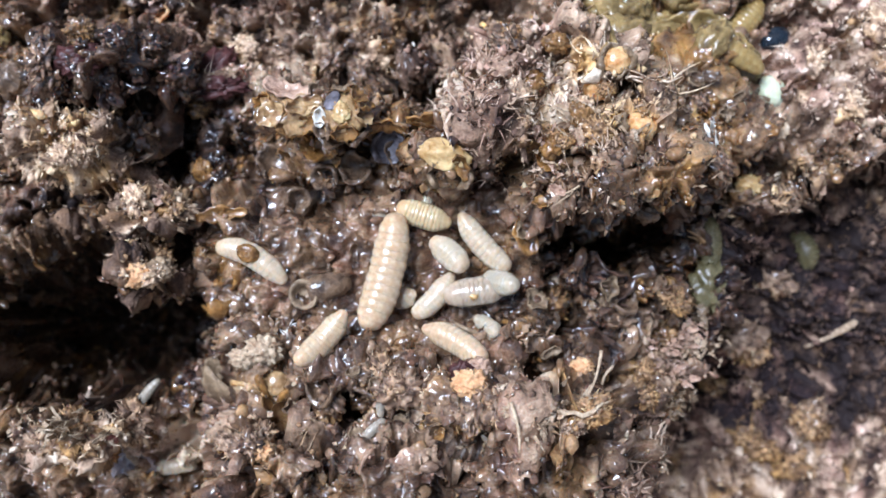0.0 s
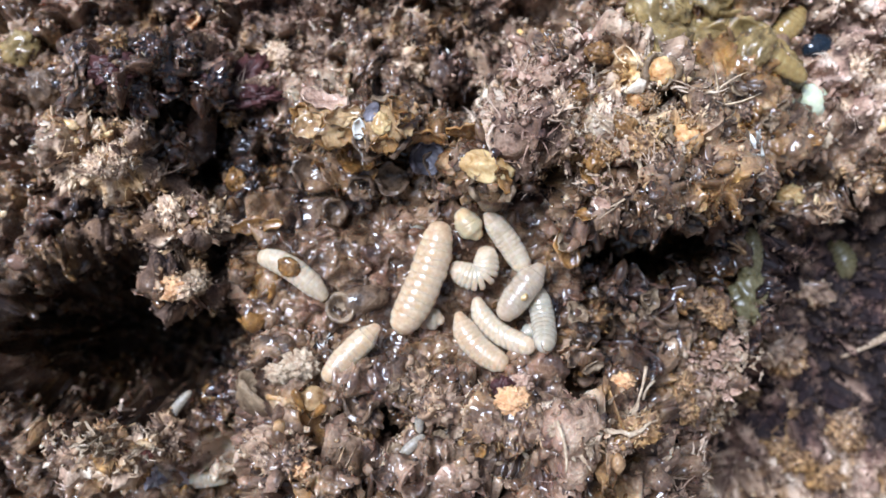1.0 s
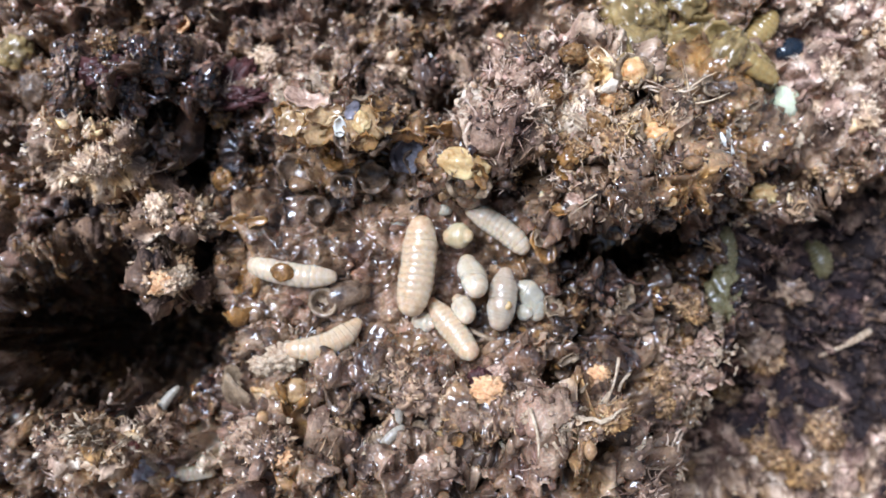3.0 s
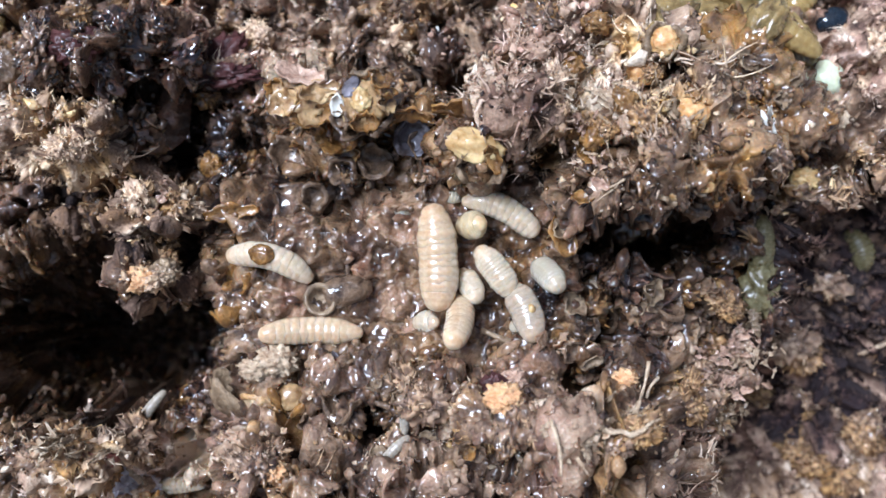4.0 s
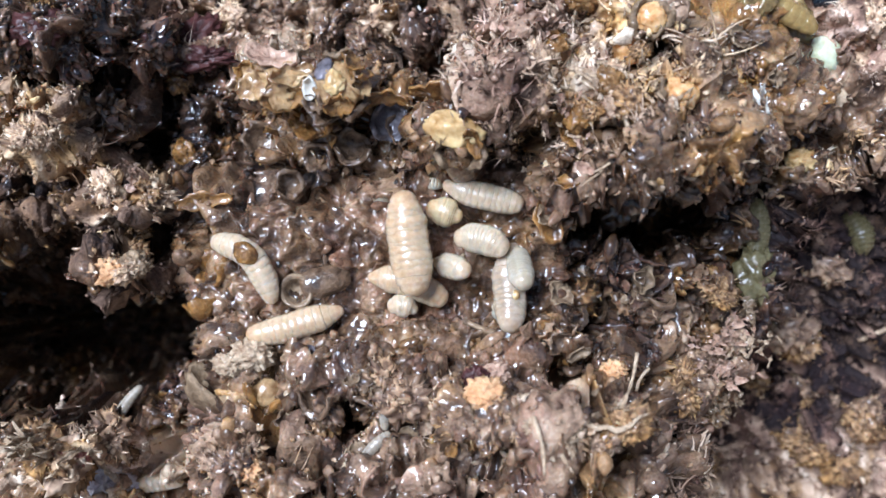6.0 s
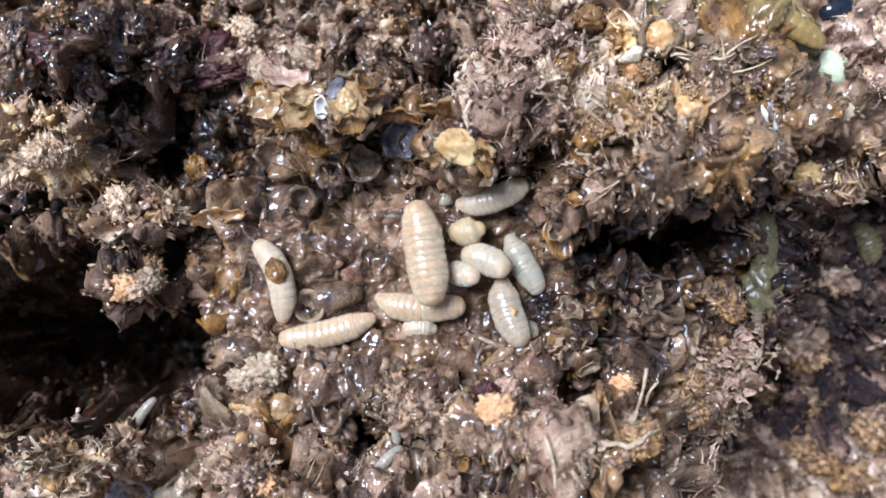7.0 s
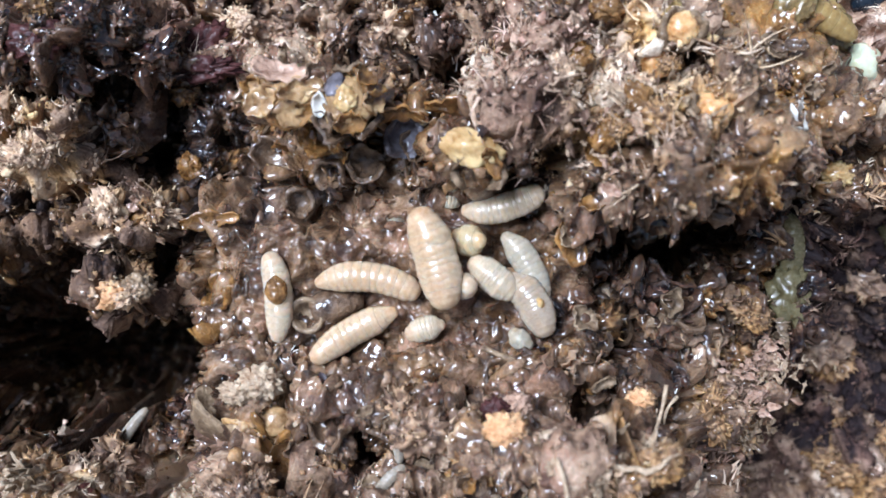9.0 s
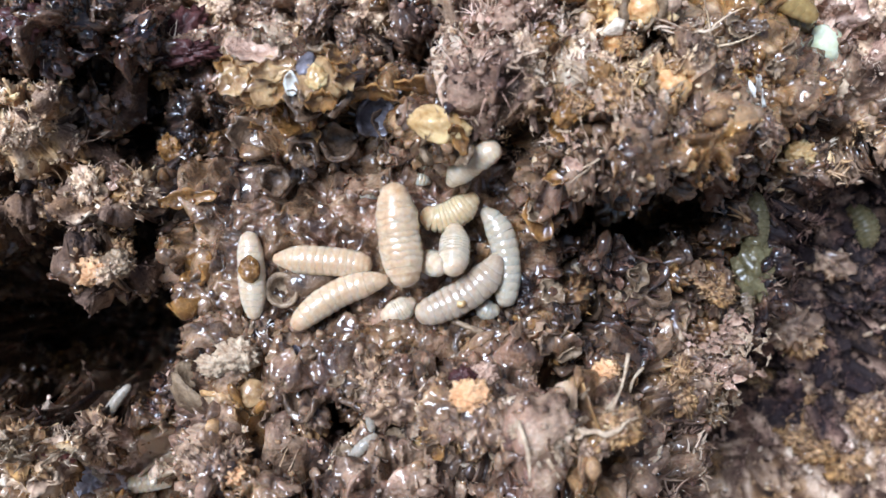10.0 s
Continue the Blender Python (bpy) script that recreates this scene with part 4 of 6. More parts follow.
# the round one beside the larvae, with its body lying to one side
tubular = holder("cell", on_slope(-12.4, -0.4, 4.7), "round brown open cell with a pale rim on the bowl", "cell", "open cells in the heap")
part("wall", lathe([(0.7, -1.2), (1.3, -1.1), (1.75, 0.0), (1.95, 0.9), (1.8, 1.25), (1.5, 1.2), (1.25, 0.5), (0.9, -0.3), (0.3, -0.6)], 20, 0.05, 4), HUSK, tubular, "pale brown rim")
part("body", tube(bezier((0.6, 0.3, -0.4), (3.0, 1.2, -0.2), (5.6, 1.5, -0.9)), (1.7, 1.8, 1.9, 1.9, 1.8, 1.7, 1.6, 1.3, 0.8), 12), BROWN, tubular)
cell(-15.6, -11.0, 5.4, 2.6, 3.6, AMBER, -35, 10, 0, 3, "glossy amber open cell in the front of the bowl")
thing("drop", blob(1.7, 1.5, 1.1, 0.1, 0.8, 53, 4), SHELL, on_slope(-15.6, -11.2, 6.0), "glossy amber drop filling a cell in front", "drop")
cell(-23.4, -12.0, -0.6, 2.7, 4.0, HUSK, -60, -25, 0, 5, "torn tan open cell at the edge of the pit")
cell(-3.6, -10.1, 11.3, 2.3, 2.6, BROWN, -20, 15, 0, 7)
cell(-0.1, -9.4, 11.1, 2.2, 2.4, BROWN, -15, -20, 0, 8)
cell(-7.8, -7.2, 8.2, 1.2, 1.8, BROWN, 0, 0, 0, 9)
cell(-10.8, -7.5, 8.3, 1.3, 1.8, SLATE, 0, 10, 0, 10, "small dark bluish cell in the bowl")
cell(-3.9, -5.2, 5.6, 1.3, 2.0, BROWN, -10, 25, 0, 11)
cell(-6.5, 15.2, 5.2, 2.1, 2.6, BROWN, -10, 20, 0, 12)
cell(-10.3, 14.5, 4.9, 1.8, 2.0, BROWN, 20, 0, 0, 13)
cell(-16.7, 16.2, 1.0, 2.4, 3.0, BROWN, -10, -20, 0, 14)
cell(-13.6, 11.5, 3.6, 1.6, 1.8, BROWN, 10, 10, 0, 15)
cell(-2.2, 17.9, 8.4, 2.2, 2.4, SLATE, 15, 5, 0, 16, "open cell lined with bluish film on the ridge")
cell(2.6, 20.7, -0.1, 2.3, 3.2, HUSK, -40, 15, 0, 17, "broken tan cell on the ridge")
cell(6.7, 18.6, 13.3, 2.5, 3.6, AMBER, -45, 0, 0, 18, "deep amber-walled cell on the ridge")
cell(-1.5, 15.5, 1.9, 2.0, 2.0, BROWN, -20, -20, 0, 19)
cell(-22.1, 2.0, 4.4, 2.0, 2.6, AMBER, -10, -30, 0, 20, "orange-brown waxy cell at the edge of the pit")
cell(-23.3, -1.7, 3.5, 2.2, 3.2, AMBER, -40, -50, 0, 21, "amber waxy cell hanging at the edge of the pit")


def capped(u, v, w, r, rx, ry, seed, label):
    """A cell closed by a swollen cap, set into the surface."""
    c = holder("cell", on_slope(u, v, w, rx, ry, 0), label, "cell", "capped cells in the mound")
    part("wall", lathe(cup_profile(r, r * 1.3, 0.45), 24, 0.34, seed, False, 1.2), HUSK, c, "tan torn wall")
    q = part("cap", blob(r * 0.82, r * 0.78, r * 0.6, 0.2, 1.0, seed, 4), CAP, c, "glossy pale orange cap")
    q.location = (0, 0, 0.32 * r * MM)


capped(24.4, 27.1, 13.0, 2.0, -10, 5, 22, "round cell with a pale orange cap in the mound")
capped(22.7, 24.7, 10.2, 2.0, 5, -10, 23, "torn cell with a pale orange filling in the mound")
capped(26.8, 19.3, 15.0, 2.3, -5, 10, 26, "large glossy orange capped cell on the mound")
capped(24.6, 19.0, 13.6, 1.7, 0, -8, 27, "glossy orange capped cell on the mound")
capped(24.2, 11.2, 19.4, 1.5, 15, 0, 24, "wet orange capped cell low on the mound")
capped(27.6, 12.0, 17.6, 1.3, 10, 10, 25, "wet orange capped cell low on the mound")
cell(22.5, 30.3, 11.7, 2.6, 2.8, GOO, -30, 0, 0, 28, "slimy yellow cell at the back of the mound")
cell(18.1, -3.4, 3.5, 1.6, 1.6, BROWN, -20, 30, 0, 29, "dark shiny cell in the bowl")
cell(21.1, -2.5, -5.0, 2.0, 1.8, BROWN, -30, 0, 0, 30)
cell(14.9, -4.5, 5.0, 1.9, 1.8, BROWN, 10, 0, 0, 31)
cell(27.9, -0.4, -1.6, 2.6, 2.6, BROWN, -30, -20, 0, 32)
cell(10.6, -4.0, 4.3, 1.5, 1.6, BROWN, 0, 0, 0, 33)
cell(-15.1, 2.1, 3.8, 1.4, 1.5, BROWN, 0, 0, 0, 34)
cell(-8.5, 3.4, 3.7, 1.6, 1.4, BROWN, 0, 20, 0, 35)
cell(7.5, -6.2, 7.1, 1.7, 1.7, BROWN, -15, 0, 0, 36)
cell(-9.4, -11.1, 9.7, 2.4, 2.6, BROWN, -30, 0, 0, 37)

for k, (u, v, w) in enumerate(((17.7, 29.6, 12.3), (11.7, 29.1, 11.7), (15.1, 24.9, 12.2), (20.1, 20.5, 16.0), (23.1, 13.9, 17.7), (29.5, 13.3, 18.5),
                               (15.6, 14.6, 9.7), (16.8, 16.8, 16.1), (31.4, 15.7, 18.4), (29.2, 10.1, 8.9), (-33.3, 22.9, -4.5), (-29.9, 22.2, -10.5), (-27.5, 15.8, -3.7))):
    thing("lump", blob(1.5, 1.2, 1.0, 0.4, 1.1, 400 + k, 4), (WAX, BROWN, AMBER, WAX, BROWN)[k % 5], on_slope(u, v, w - 0.6, 0, 0, 37 * k),
          ("glossy orange waxy lump", "glossy dark brown lump", "glossy amber lump", "glossy orange waxy lump", "glossy dark brown lump")[k % 5] + " stuck in the rotting matter", "lump")

# broken shells on the ridge
shell = holder("shell", on_slope(-7.3, 20.6, 12.6, -12, 0, 0), "round broken amber shell with a white lining on the ridge", "shell")
part("dome", blob(2.8, 2.9, 2.7, 0.16, 0.9, 41, 4), SHELL, shell, "translucent amber dome")
q = part("cup", lathe(cup_profile(3.1, 4.4, 0.35), 26, 0.34, 44, False, 1.6), BROWN, shell, "dark brown torn cup below it")
q.matrix_basis = pose(-0.1 * MM, -0.9 * MM, -0.4 * MM, 28, -8, 0)
q = part("lining", leaf(3.0, 1.5, 75, 0.5, 0.2, 0.1, 3), WHITE, shell, "shiny white inner skin")
q.matrix_basis = pose(-2.35 * MM, -0.6 * MM, 1.5 * MM, 0, -48, 82)
q = part("patch", blob(1.0, 1.4, 0.35, 0.25, 1.0, 45, 3), SLATE, shell, "dark grey patch")
q.matrix_basis = pose(-1.0 * MM, 0.9 * MM, 2.25 * MM, -18, -24, -8)
for k, (x, y, z, rx, ry, rz, ln, mat) in enumerate(((1.5, 1.6, 1.7, -35, 30, -30, 3.4, AMBER), (2.2, -0.8, 1.2, 15, 50, 30, 3.6, SHELL), (0.4, -2.2, 1.2, 55, 5, 5, 3.8, AMBER),
                                                     (-1.6, -2.0, 0.7, 45, -30, -25, 3.4, BROWN), (0.3, 2.3, 1.4, -55, 0, 10, 3.4, HUSK))):
    q = part("flap", leaf(ln, ln * 0.62, 95, 0.4, 0.22, 0.35, 260 + k, 11, 7), mat, shell)
    q.matrix_basis = pose(x * MM, y * MM, z * MM, rx, ry, rz)
q = part("blister", blob(1.1, 1.3, 0.7, 0.25, 1.1, 47, 4), LEMON, shell, "pale glossy blister")
q.matrix_basis = pose(0.1 * MM, -0.5 * MM, 2.3 * MM, 5, 5, 10)
q = part("flap", leaf(4.0, 2.4, 95, 0.5, 0.25, 0.3, 48), AMBER, shell, "amber torn flap")
q.matrix_basis = pose(2.3 * MM, 0.2 * MM, 0.8 * MM, 10, 55, 80)
shell2 = holder("shell", on_slope(-13.2, 21.4, 11.6, -10, 0, 0), "crumpled heap of amber shell skins on the ridge", "shell")
part("core", blob(3.7, 2.6, 2.2, 0.42, 0.9, 51, 4), SHELL, shell2, "crumpled amber core")
for k, (x, y, z, rx, ry, rz, ln, wd, curl, mat) in enumerate((
        (-2.2, -0.8, 0.9, 10, -25, 30, 4.6, 2.8, 70, SHELL), (-0.6, 1.4, 1.7, -25, 5, -12, 6.0, 2.6, 60, PINKISH),
        (1.2, -0.2, 1.8, 15, 18, 24, 5.2, 2.2, 85, SHELL), (0.6, -1.9, 0.7, 35, 0, 8, 5.4, 2.6, 75, AMBER),
        (2.9, 1.2, 0.9, -20, 25, -40, 4.2, 2.0, 90, HUSK), (-3.2, 0.6, 0.0, 0, -50, 70, 4.4, 2.6, 60, AMBER))):
    q = part("flap", leaf(ln, wd, curl, 0.35, 0.22, 0.3, 220 + k, 12, 8), mat, shell2)
    q.matrix_basis = pose(x * MM, y * MM, z * MM, rx, ry, rz)
cell(-10.6, 17.6, 9.2, 2.4, 2.8, AMBER, 20, 0, 0, 52, "dark amber open cell below the shells")
for k, (u, v, w, rx, rz, ln, wd, curl) in enumerate(((-2.6, 20.2, 10.4, 66, 4, 6.2, 2.4, 95), (4.4, 20.9, 11.4, 60, 12, 8.6, 2.6, -45), (-5.0, 19.6, 9.6, 50, 40, 3.4, 2.2, 120))):
    thing("rim", leaf(ln, wd, curl, 0.25, 0.3, 0.3, 240 + k, 16, 6), AMBER, on_slope(u, v, w, rx, 0, rz), "curled orange-brown torn rim along the ridge", "rim")
# yellow chunk in its brown cup
wedge = holder("chunk", on_slope(4.5, 15.9, 14.6, -8, 0, -14), "shiny yellow wedge in a brown cup on the ridge", "chunk")
part("flesh", blob(2.9, 1.75, 1.5, 0.22, 0.75, 21, 4), LEMON, wedge)
q = part("cup", lathe(cup_profile(2.5, 4.0, 0.4), 24, 0.2, 23, False, 0.8), HUSK, wedge, "brown cup beneath")
q.matrix_basis = pose(0.9 * MM, -1.2 * MM, -1.6 * MM, 30, 12, 0)
q = part("edge", leaf(4.2, 1.6, 90, 0.4, 0.25, 0.3, 24), AMBER, wedge, "torn amber edge")
q.matrix_basis = pose(2.3 * MM, -0.6 * MM, 0.2 * MM, 20, 40, -50)

# ---- crumbs, straws and sticks that stand out ----


def popcorn(name, m, r, mat, label, category, seed=0):
    """A crumbly lump with a deeply broken surface."""
    return thing(name, blob(r * 1.1, r * 0.85, r * 0.75, 0.42, 2.3, seed, 4), mat, m, label, category)


popcorn("crumb", on_slope(7.7, -9.6, 19.0), 1.7, ORANGE, "bright orange crumbly lump lying on the bowl", "crumb", 2)
popcorn("crumb", on_slope(9.0, -8.4, 12.6), 1.2, PINKISH, "small pinkish orange crumb beside a dark stain", "crumb", 7)
popcorn("crumb", on_slope(6.9, -8.8, 13.2), 1.2, MAROON, "dark purple crumb beside the orange lump", "crumb", 11)
popcorn("lump", on_slope(-16.8, -7.1, 7.2), 2.0, STRAW, "pale tan crust in front of the larvae", "crumb", 15)
popcorn("lump", on_slope(-19.4, -8.2, 6.8), 1.5, STRAW, "pale tan crust in front of the larvae", "crumb", 16)
popcorn("lump", on_slope(-32.6, 1.7, 6.7), 1.7, ORANGE, "pinkish orange crumbly lump at the tuft's foot", "crumb", 19)
popcorn("lump", on_slope(-29.7, 2.5, 6.6), 1.6, HUSK, "dull tan crumbly lump at the tuft's foot", "crumb", 20)
popcorn("lump", on_slope(21.9, -8.9, 5.6), 1.3, ORANGE, "small bright orange grain in the front crest", "crumb", 22)
popcorn("lump", on_slope(-26.9, 12.5, -5.6), 1.6, ORANGE, "orange grain by the round hole", "crumb", 23)
popcorn("lump", on_slope(45.9, 14.9, -5.8), 1.6, LEMON, "small golden ragged crumb at the mound's edge", "crumb", 25)
popcorn("lump", on_slope(-16.5, -18.5, 11.6), 1.4, ORANGE, "reddish crumb in the front lip", "crumb", 26)
popcorn("seed_husk", on_slope(-30.9, 28.5, 0.2), 1.6, LEMON, "pale yellow seed husk with a brown spot", "seed", 27)
thing("spot", blob(0.6, 0.45, 0.4, 0.1, 1, 1, 2), MAROON, on_slope(-30.2, 28.2, 1.8), "brown spot of the seed husk", "seed")


def stick(m, a, b, c, r, mat, label, category="stick", n=10, end=0.35):
    rnd = random.Random(int(abs(a[0] * 91 + c[1] * 37)) + n)
    radii = [r * (1 - (1 - end) * (i / (n - 1)) ** 2) * rnd.uniform(0.8, 1.2) for i in range(n)]
    return thing("stick" if category == "stick" else category, tube(bezier(a, b, c, n), radii, 7), mat, m, label, category)


thing("straw", leaf(6.6, 1.9, 25, 0.4, 0.3, 0.35, 290, 14, 6), AMBER, on_slope(-23.2, 9.7, 2.7, 20, 0, 8), "flat amber straw lying over the pit's edge", "straw")
stick(on_slope(11.3, -10.2, 18.4), (-2.4, -0.6, 0), (0, 0, 0.5), (2.6, 0.7, 0.1), 0.45, STRAW, "short cream straw beside the orange lump", "straw")
stick(on_slope(21.2, 14.2, 17.2), (-0.5, 3.4, 0), (1.9, -0.6, 0.6), (-3.0, -2.8, 0.2), 0.28, STRAW, "bent pale stick on the crumbly mound")
stick(on_slope(19.5, 12.1, 16.2), (2.4, 0.9, 0), (0, 0, 0.8), (-2.4, -2.0, 0.2), 0.2, STRAW, "pale fibre on the crumbly mound")
stick(on_slope(22.2, -10.8, 13.4), (0.6, 4.6, 1.0), (0.2, 1.6, 1.6), (-0.9, -1.0, 0.4), 0.2, STRAW, "thin upright pale stalk on the front crest")
root = holder("root", on_slope(17.0, -11.9, 22.6), "knobbly cream root lying along the front crest", "root")
bend = random.Random(5)
part("stem", tube([p + Vector((0, bend.uniform(-0.5, 0.5), bend.uniform(-0.3, 0.3))) for p in bezier((-4.8, 0.4, 0.2), (0, -1.2, 0.9), (5.4, 0.6, 0.2), 12)], [0.35, 0.5, 0.22, 0.35, 0.2, 0.3, 0.26, 0.22, 0.32, 0.24, 0.2, 0.08], 9), STRAW, root)
part("knob", blob(1.2, 0.8, 0.6, 0.9, 1.4, 31, 4), STRAW, root).location = (-4.6 * MM, -0.2 * MM, 0.2 * MM)
stick(on_slope(1.2, 31.9, -14.1), (-1.2, 3.6, 0.6), (0.2, 0.5, 1.2), (1.2, -2.8, 0.5), 0.17, WHITE, "thin white rootlet in the dark gap", "rootlet")
stick(on_slope(1.8, 30.7, -15.7), (0.2, 1.4, 0.6), (1.2, 0.2, 1.0), (0.8, -2.2, 0.4), 0.15, WHITE, "thin white rootlet in the dark gap", "rootlet")
stick(on_slope(66.5, -7.0, -32.2), (4.6, 2.6, 0.5), (0, 0, 1.6), (-3.6, -1.6, 0.3), 0.55, STRAW, "pale stalk lying on the low dry ground", "stalk")
stick(on_slope(12.3, -13.3, 24.8), (-0.6, 2.4, 0.2), (0.5, 0, 1.0), (0.4, -2.8, 0.2), 0.22, STRAW, "frayed cream fibre in the front crest", "straw")
stick(on_slope(25.3, -10.9, 2.8), (0.8, 2.0, 0.6), (-1.4, 0.4, 1.2), (-0.3, -2.8, 0.3), 0.2, STRAW, "thin curled fibre on the front crest", "straw")
stick(on_slope(18.9, 0.2, -3.3), (0.2, 1.6, 0.2), (1.0, 2.4, 0.8), (1.6, -1.8, 0.3), 0.22, STRAW, "thin curled fibre beside the bowl", "straw")
stick(on_slope(9.9, -5.4, 6.4), (-4.2, 1.8, 0), (0, 0.2, 0.5), (4.6, -2.0, 0.0), 0.35, HUSK, "thin brown stem across the bowl", "stem")

# white web under a larva's tail
web = holder("web", on_slope(-15.2, -4.4, 5.5), "torn white web strands at the front of the bowl", "web")
for k in range(9):
    a = k * 0.75
    part("strand", tube(bezier((-2.2 + 0.5 * k, 0.6 * math.sin(a), 0), (-1 + 0.3 * k, 0.9 * math.cos(a), 0.5), (0.5 * k - 1.4, -1.0 * math.cos(a * 2), 0.2), 6), [0.07] * 6, 5), WHITE, web)

# ---- husks and tufts ----


def husk_fan(u, v, w, count, length, mat, label, seed, spread_deg=65, rz=0, category="husk", wide=(0.12, 0.38)):
    """Dry blades standing out of one foot."""
    rnd = random.Random(seed)
    side = rnd.uniform(0, 360)
    foot = holder("tuft", on_slope(u, v, w, 0, 0, rz), label, category)
    for k in range(count):
        a, e = side + rnd.gauss(0, 55), rnd.uniform(0.1, 1.1) * spread_deg
        ln = length * rnd.uniform(0.45, 1.0)
        blade_ob = part("blade", leaf(ln, ln * rnd.uniform(*wide), rnd.uniform(-150, 150), 0.5, 0.1, 0.9, seed * 50 + k, 7, 4, rnd.uniform(0.6, 1.0)), mat, foot)
        blade_ob.matrix_basis = (Matrix.Translation((rnd.gauss(0, 1.3) * MM, rnd.gauss(0, 1.0) * MM, -0.5 * MM)) @ Matrix.Rotation(radians(a), 4, "Z") @ Matrix.Rotation(radians(e), 4, "Y")
                                 @ Matrix.Translation((0, 0, ln * 0.42 * MM)) @ Matrix.Rotation(radians(-90), 4, "Y"))
    return foot


husk_fan(-40.3, -16.8, 8.0, 16, 4.8, STRAW, "fan of dry cream husk blades on the pit's lip", 61, 55)
husk_fan(-44.4, -16.7, 7.3, 9, 4.0, STRAW, "fan of bleached husk blades on the pit's lip", 62, 60)
husk_fan(-36.7, -16.8, 7.3, 9, 4.0, STRAW, "dry cream husk blades on the pit's lip", 63, 35)
husk_fan(-33.3, 9.7, 6.1, 9, 3.4, STRAW, "tuft of pale stringy fibre over the pit", 64, 60)
husk_fan(-31.2, 11.6, 5.9, 9, 3.6, PINKISH, "tuft of tan crumbly fibre over the pit", 65, 70)
husk_fan(35.0, -7.1, -4.3, 14, 2.5, PINKISH, "pinkish ragged husk at the heap's edge", 66, 70, wide=(0.25, 0.6))
husk_fan(35.7, -10.4, -4.6, 14, 2.5, PINKISH, "pinkish ragged husk at the heap's edge", 67, 75, wide=(0.25, 0.6))
husk_fan(39.8, -6.7, -4.7, 14, 2.6, STRAW, "pale ragged fibres at the heap's edge", 68, 80, wide=(0.2, 0.55))
husk_fan(35.1, -14.1, -4.6, 14, 2.5, HUSK, "tan ragged husk at the heap's edge", 69, 75, wide=(0.25, 0.6))
husk_fan(40.6, 12.4, -4.9, 12, 2.6, STRAW, "pale ragged fibres at the mound's edge", 70, 80, wide=(0.2, 0.55))
husk_fan(36.3, 17.6, 10.9, 8, 3.0, WHITE, "bleached splinters at the mound's edge", 71, 60)
husk_fan(23.8, 17.5, 17.2, 8, 4.0, STRAW, "pale splintered husk on the mound", 72, 60)
husk_fan(13.1, 26.0, 12.6, 12, 3.2, PINKISH, "pinkish tan fibrous clump on the mound", 73, 75)
husk_fan(16.9, 22.1, 14.7, 12, 3.4, STRAW, "pale fibrous clump on the mound", 74, 75)
husk_fan(12.6, 20.4, 15.4, 9, 2.6, HUSK, "brown torn husk on the mound", 75, 75)
husk_fan(18.4, 12.2, 9.6, 8, 2.6, SLATE, "dark shiny splinters under the mound", 76, 70)
husk_fan(15.6, 16.2, 15.6, 8, 2.8, STRAW, "pale torn husk on the mound", 77, 70)

for k, (u, v, w) in enumerate(((14.8, 28.9, 12.6), (17.7, 26.8, 12.8), (18.9, 19.5, 16.6), (15.9, 18.1, 16.6), (23.4, 21.3, 16.1), (25.6, 15.1, 19.2),
                               (20.5, 23.6, 12.9), (11.1, 20.9, 16.6), (32.0, 13.7, 19.0), (17.6, 14.0, 16.4), (22.4, 16.7, 17.0), (10.8, 28.7, 11.1))):
    husk_fan(u, v, w - 0.6, 8, 2.3, STRAW if k % 3 else PINKISH, "pale torn splinters in the crumbly mound", 300 + k, 75)
for k, (u, v, w) in enumerate(((38.5, -2.4, -4.7), (37.8, -4.4, -4.8), (37.5, -8.8, -5.0), (38.2, -12.5, -5.1), (43.7, -22.2, -35.0), (42.4, -26.2, -38.3), (40.9, 1.0, -5.0))):
    husk_fan(u, v, w - 0.5, 12, 2.5, PINKISH if k % 3 else HUSK, "ragged brown splinters along the heap's edge", 330 + k, 85, wide=(0.25, 0.6))
for k, (u, v, w) in enumerate(((-56.2, 21.9, -5.1), (-52.1, 22.3, -4.7), (-47.4, 23.2, -4.7), (-45.1, 22.3, -9.6), (-54.5, 18.0, -5.2), (-43.6, 18.2, 9.1), (-39.1, 17.4, 8.9))):
    husk_fan(u, v, w, 6, 2.0, PINKISH if k % 3 else STRAW, "pinkish tan crumbly fibre over the pit", 350 + k, 75)

for k, (u, v, w) in enumerate(((13.2, -12.4, 23.2), (16.4, -12.2, 22.6), (19.6, -11.6, 21.0))):
    husk_fan(u, v, w, 9, 3.2, STRAW, "frayed cream fibres along the front crest", 380 + k, 95)

# milky patch, red crust and a cream nub on the pit's lip
MILKY = organic("milky_film", (0.30, 0.25, 0.265), (0.74, 0.70, 0.71), 0.3, 0.3, 480.0, 0.9, coat=0.6)
RED = organic("dull_red_crust", (0.12, 0.030, 0.022), (0.50, 0.20, 0.15), 0.4, 0.1, 700.0, 0.9, coat=0.2)
for k, (u, v, w, r) in enumerate(((-42.6, -22.4, -7.6, 2.6), (-38.4, -22.8, -7.0, 2.8), (-40.6, -23.8, -7.6, 2.4), (-35.6, -24.2, -7.0, 2.0), (-44.8, -24.0, -8.6, 2.2))):
    thing("film", blob(r, r * 0.75, r * 0.45, 0.6, 1.5, 420 + k, 4), MILKY, on_slope(u, v, w, 0, 0, 47 * k), "milky lavender-grey film over the pit's lip", "film")
popcorn("crust", on_slope(-38.6, -18.2, 6.0), 1.7, RED, "dull red crumbly crust on the pit's lip", "crust", 31)
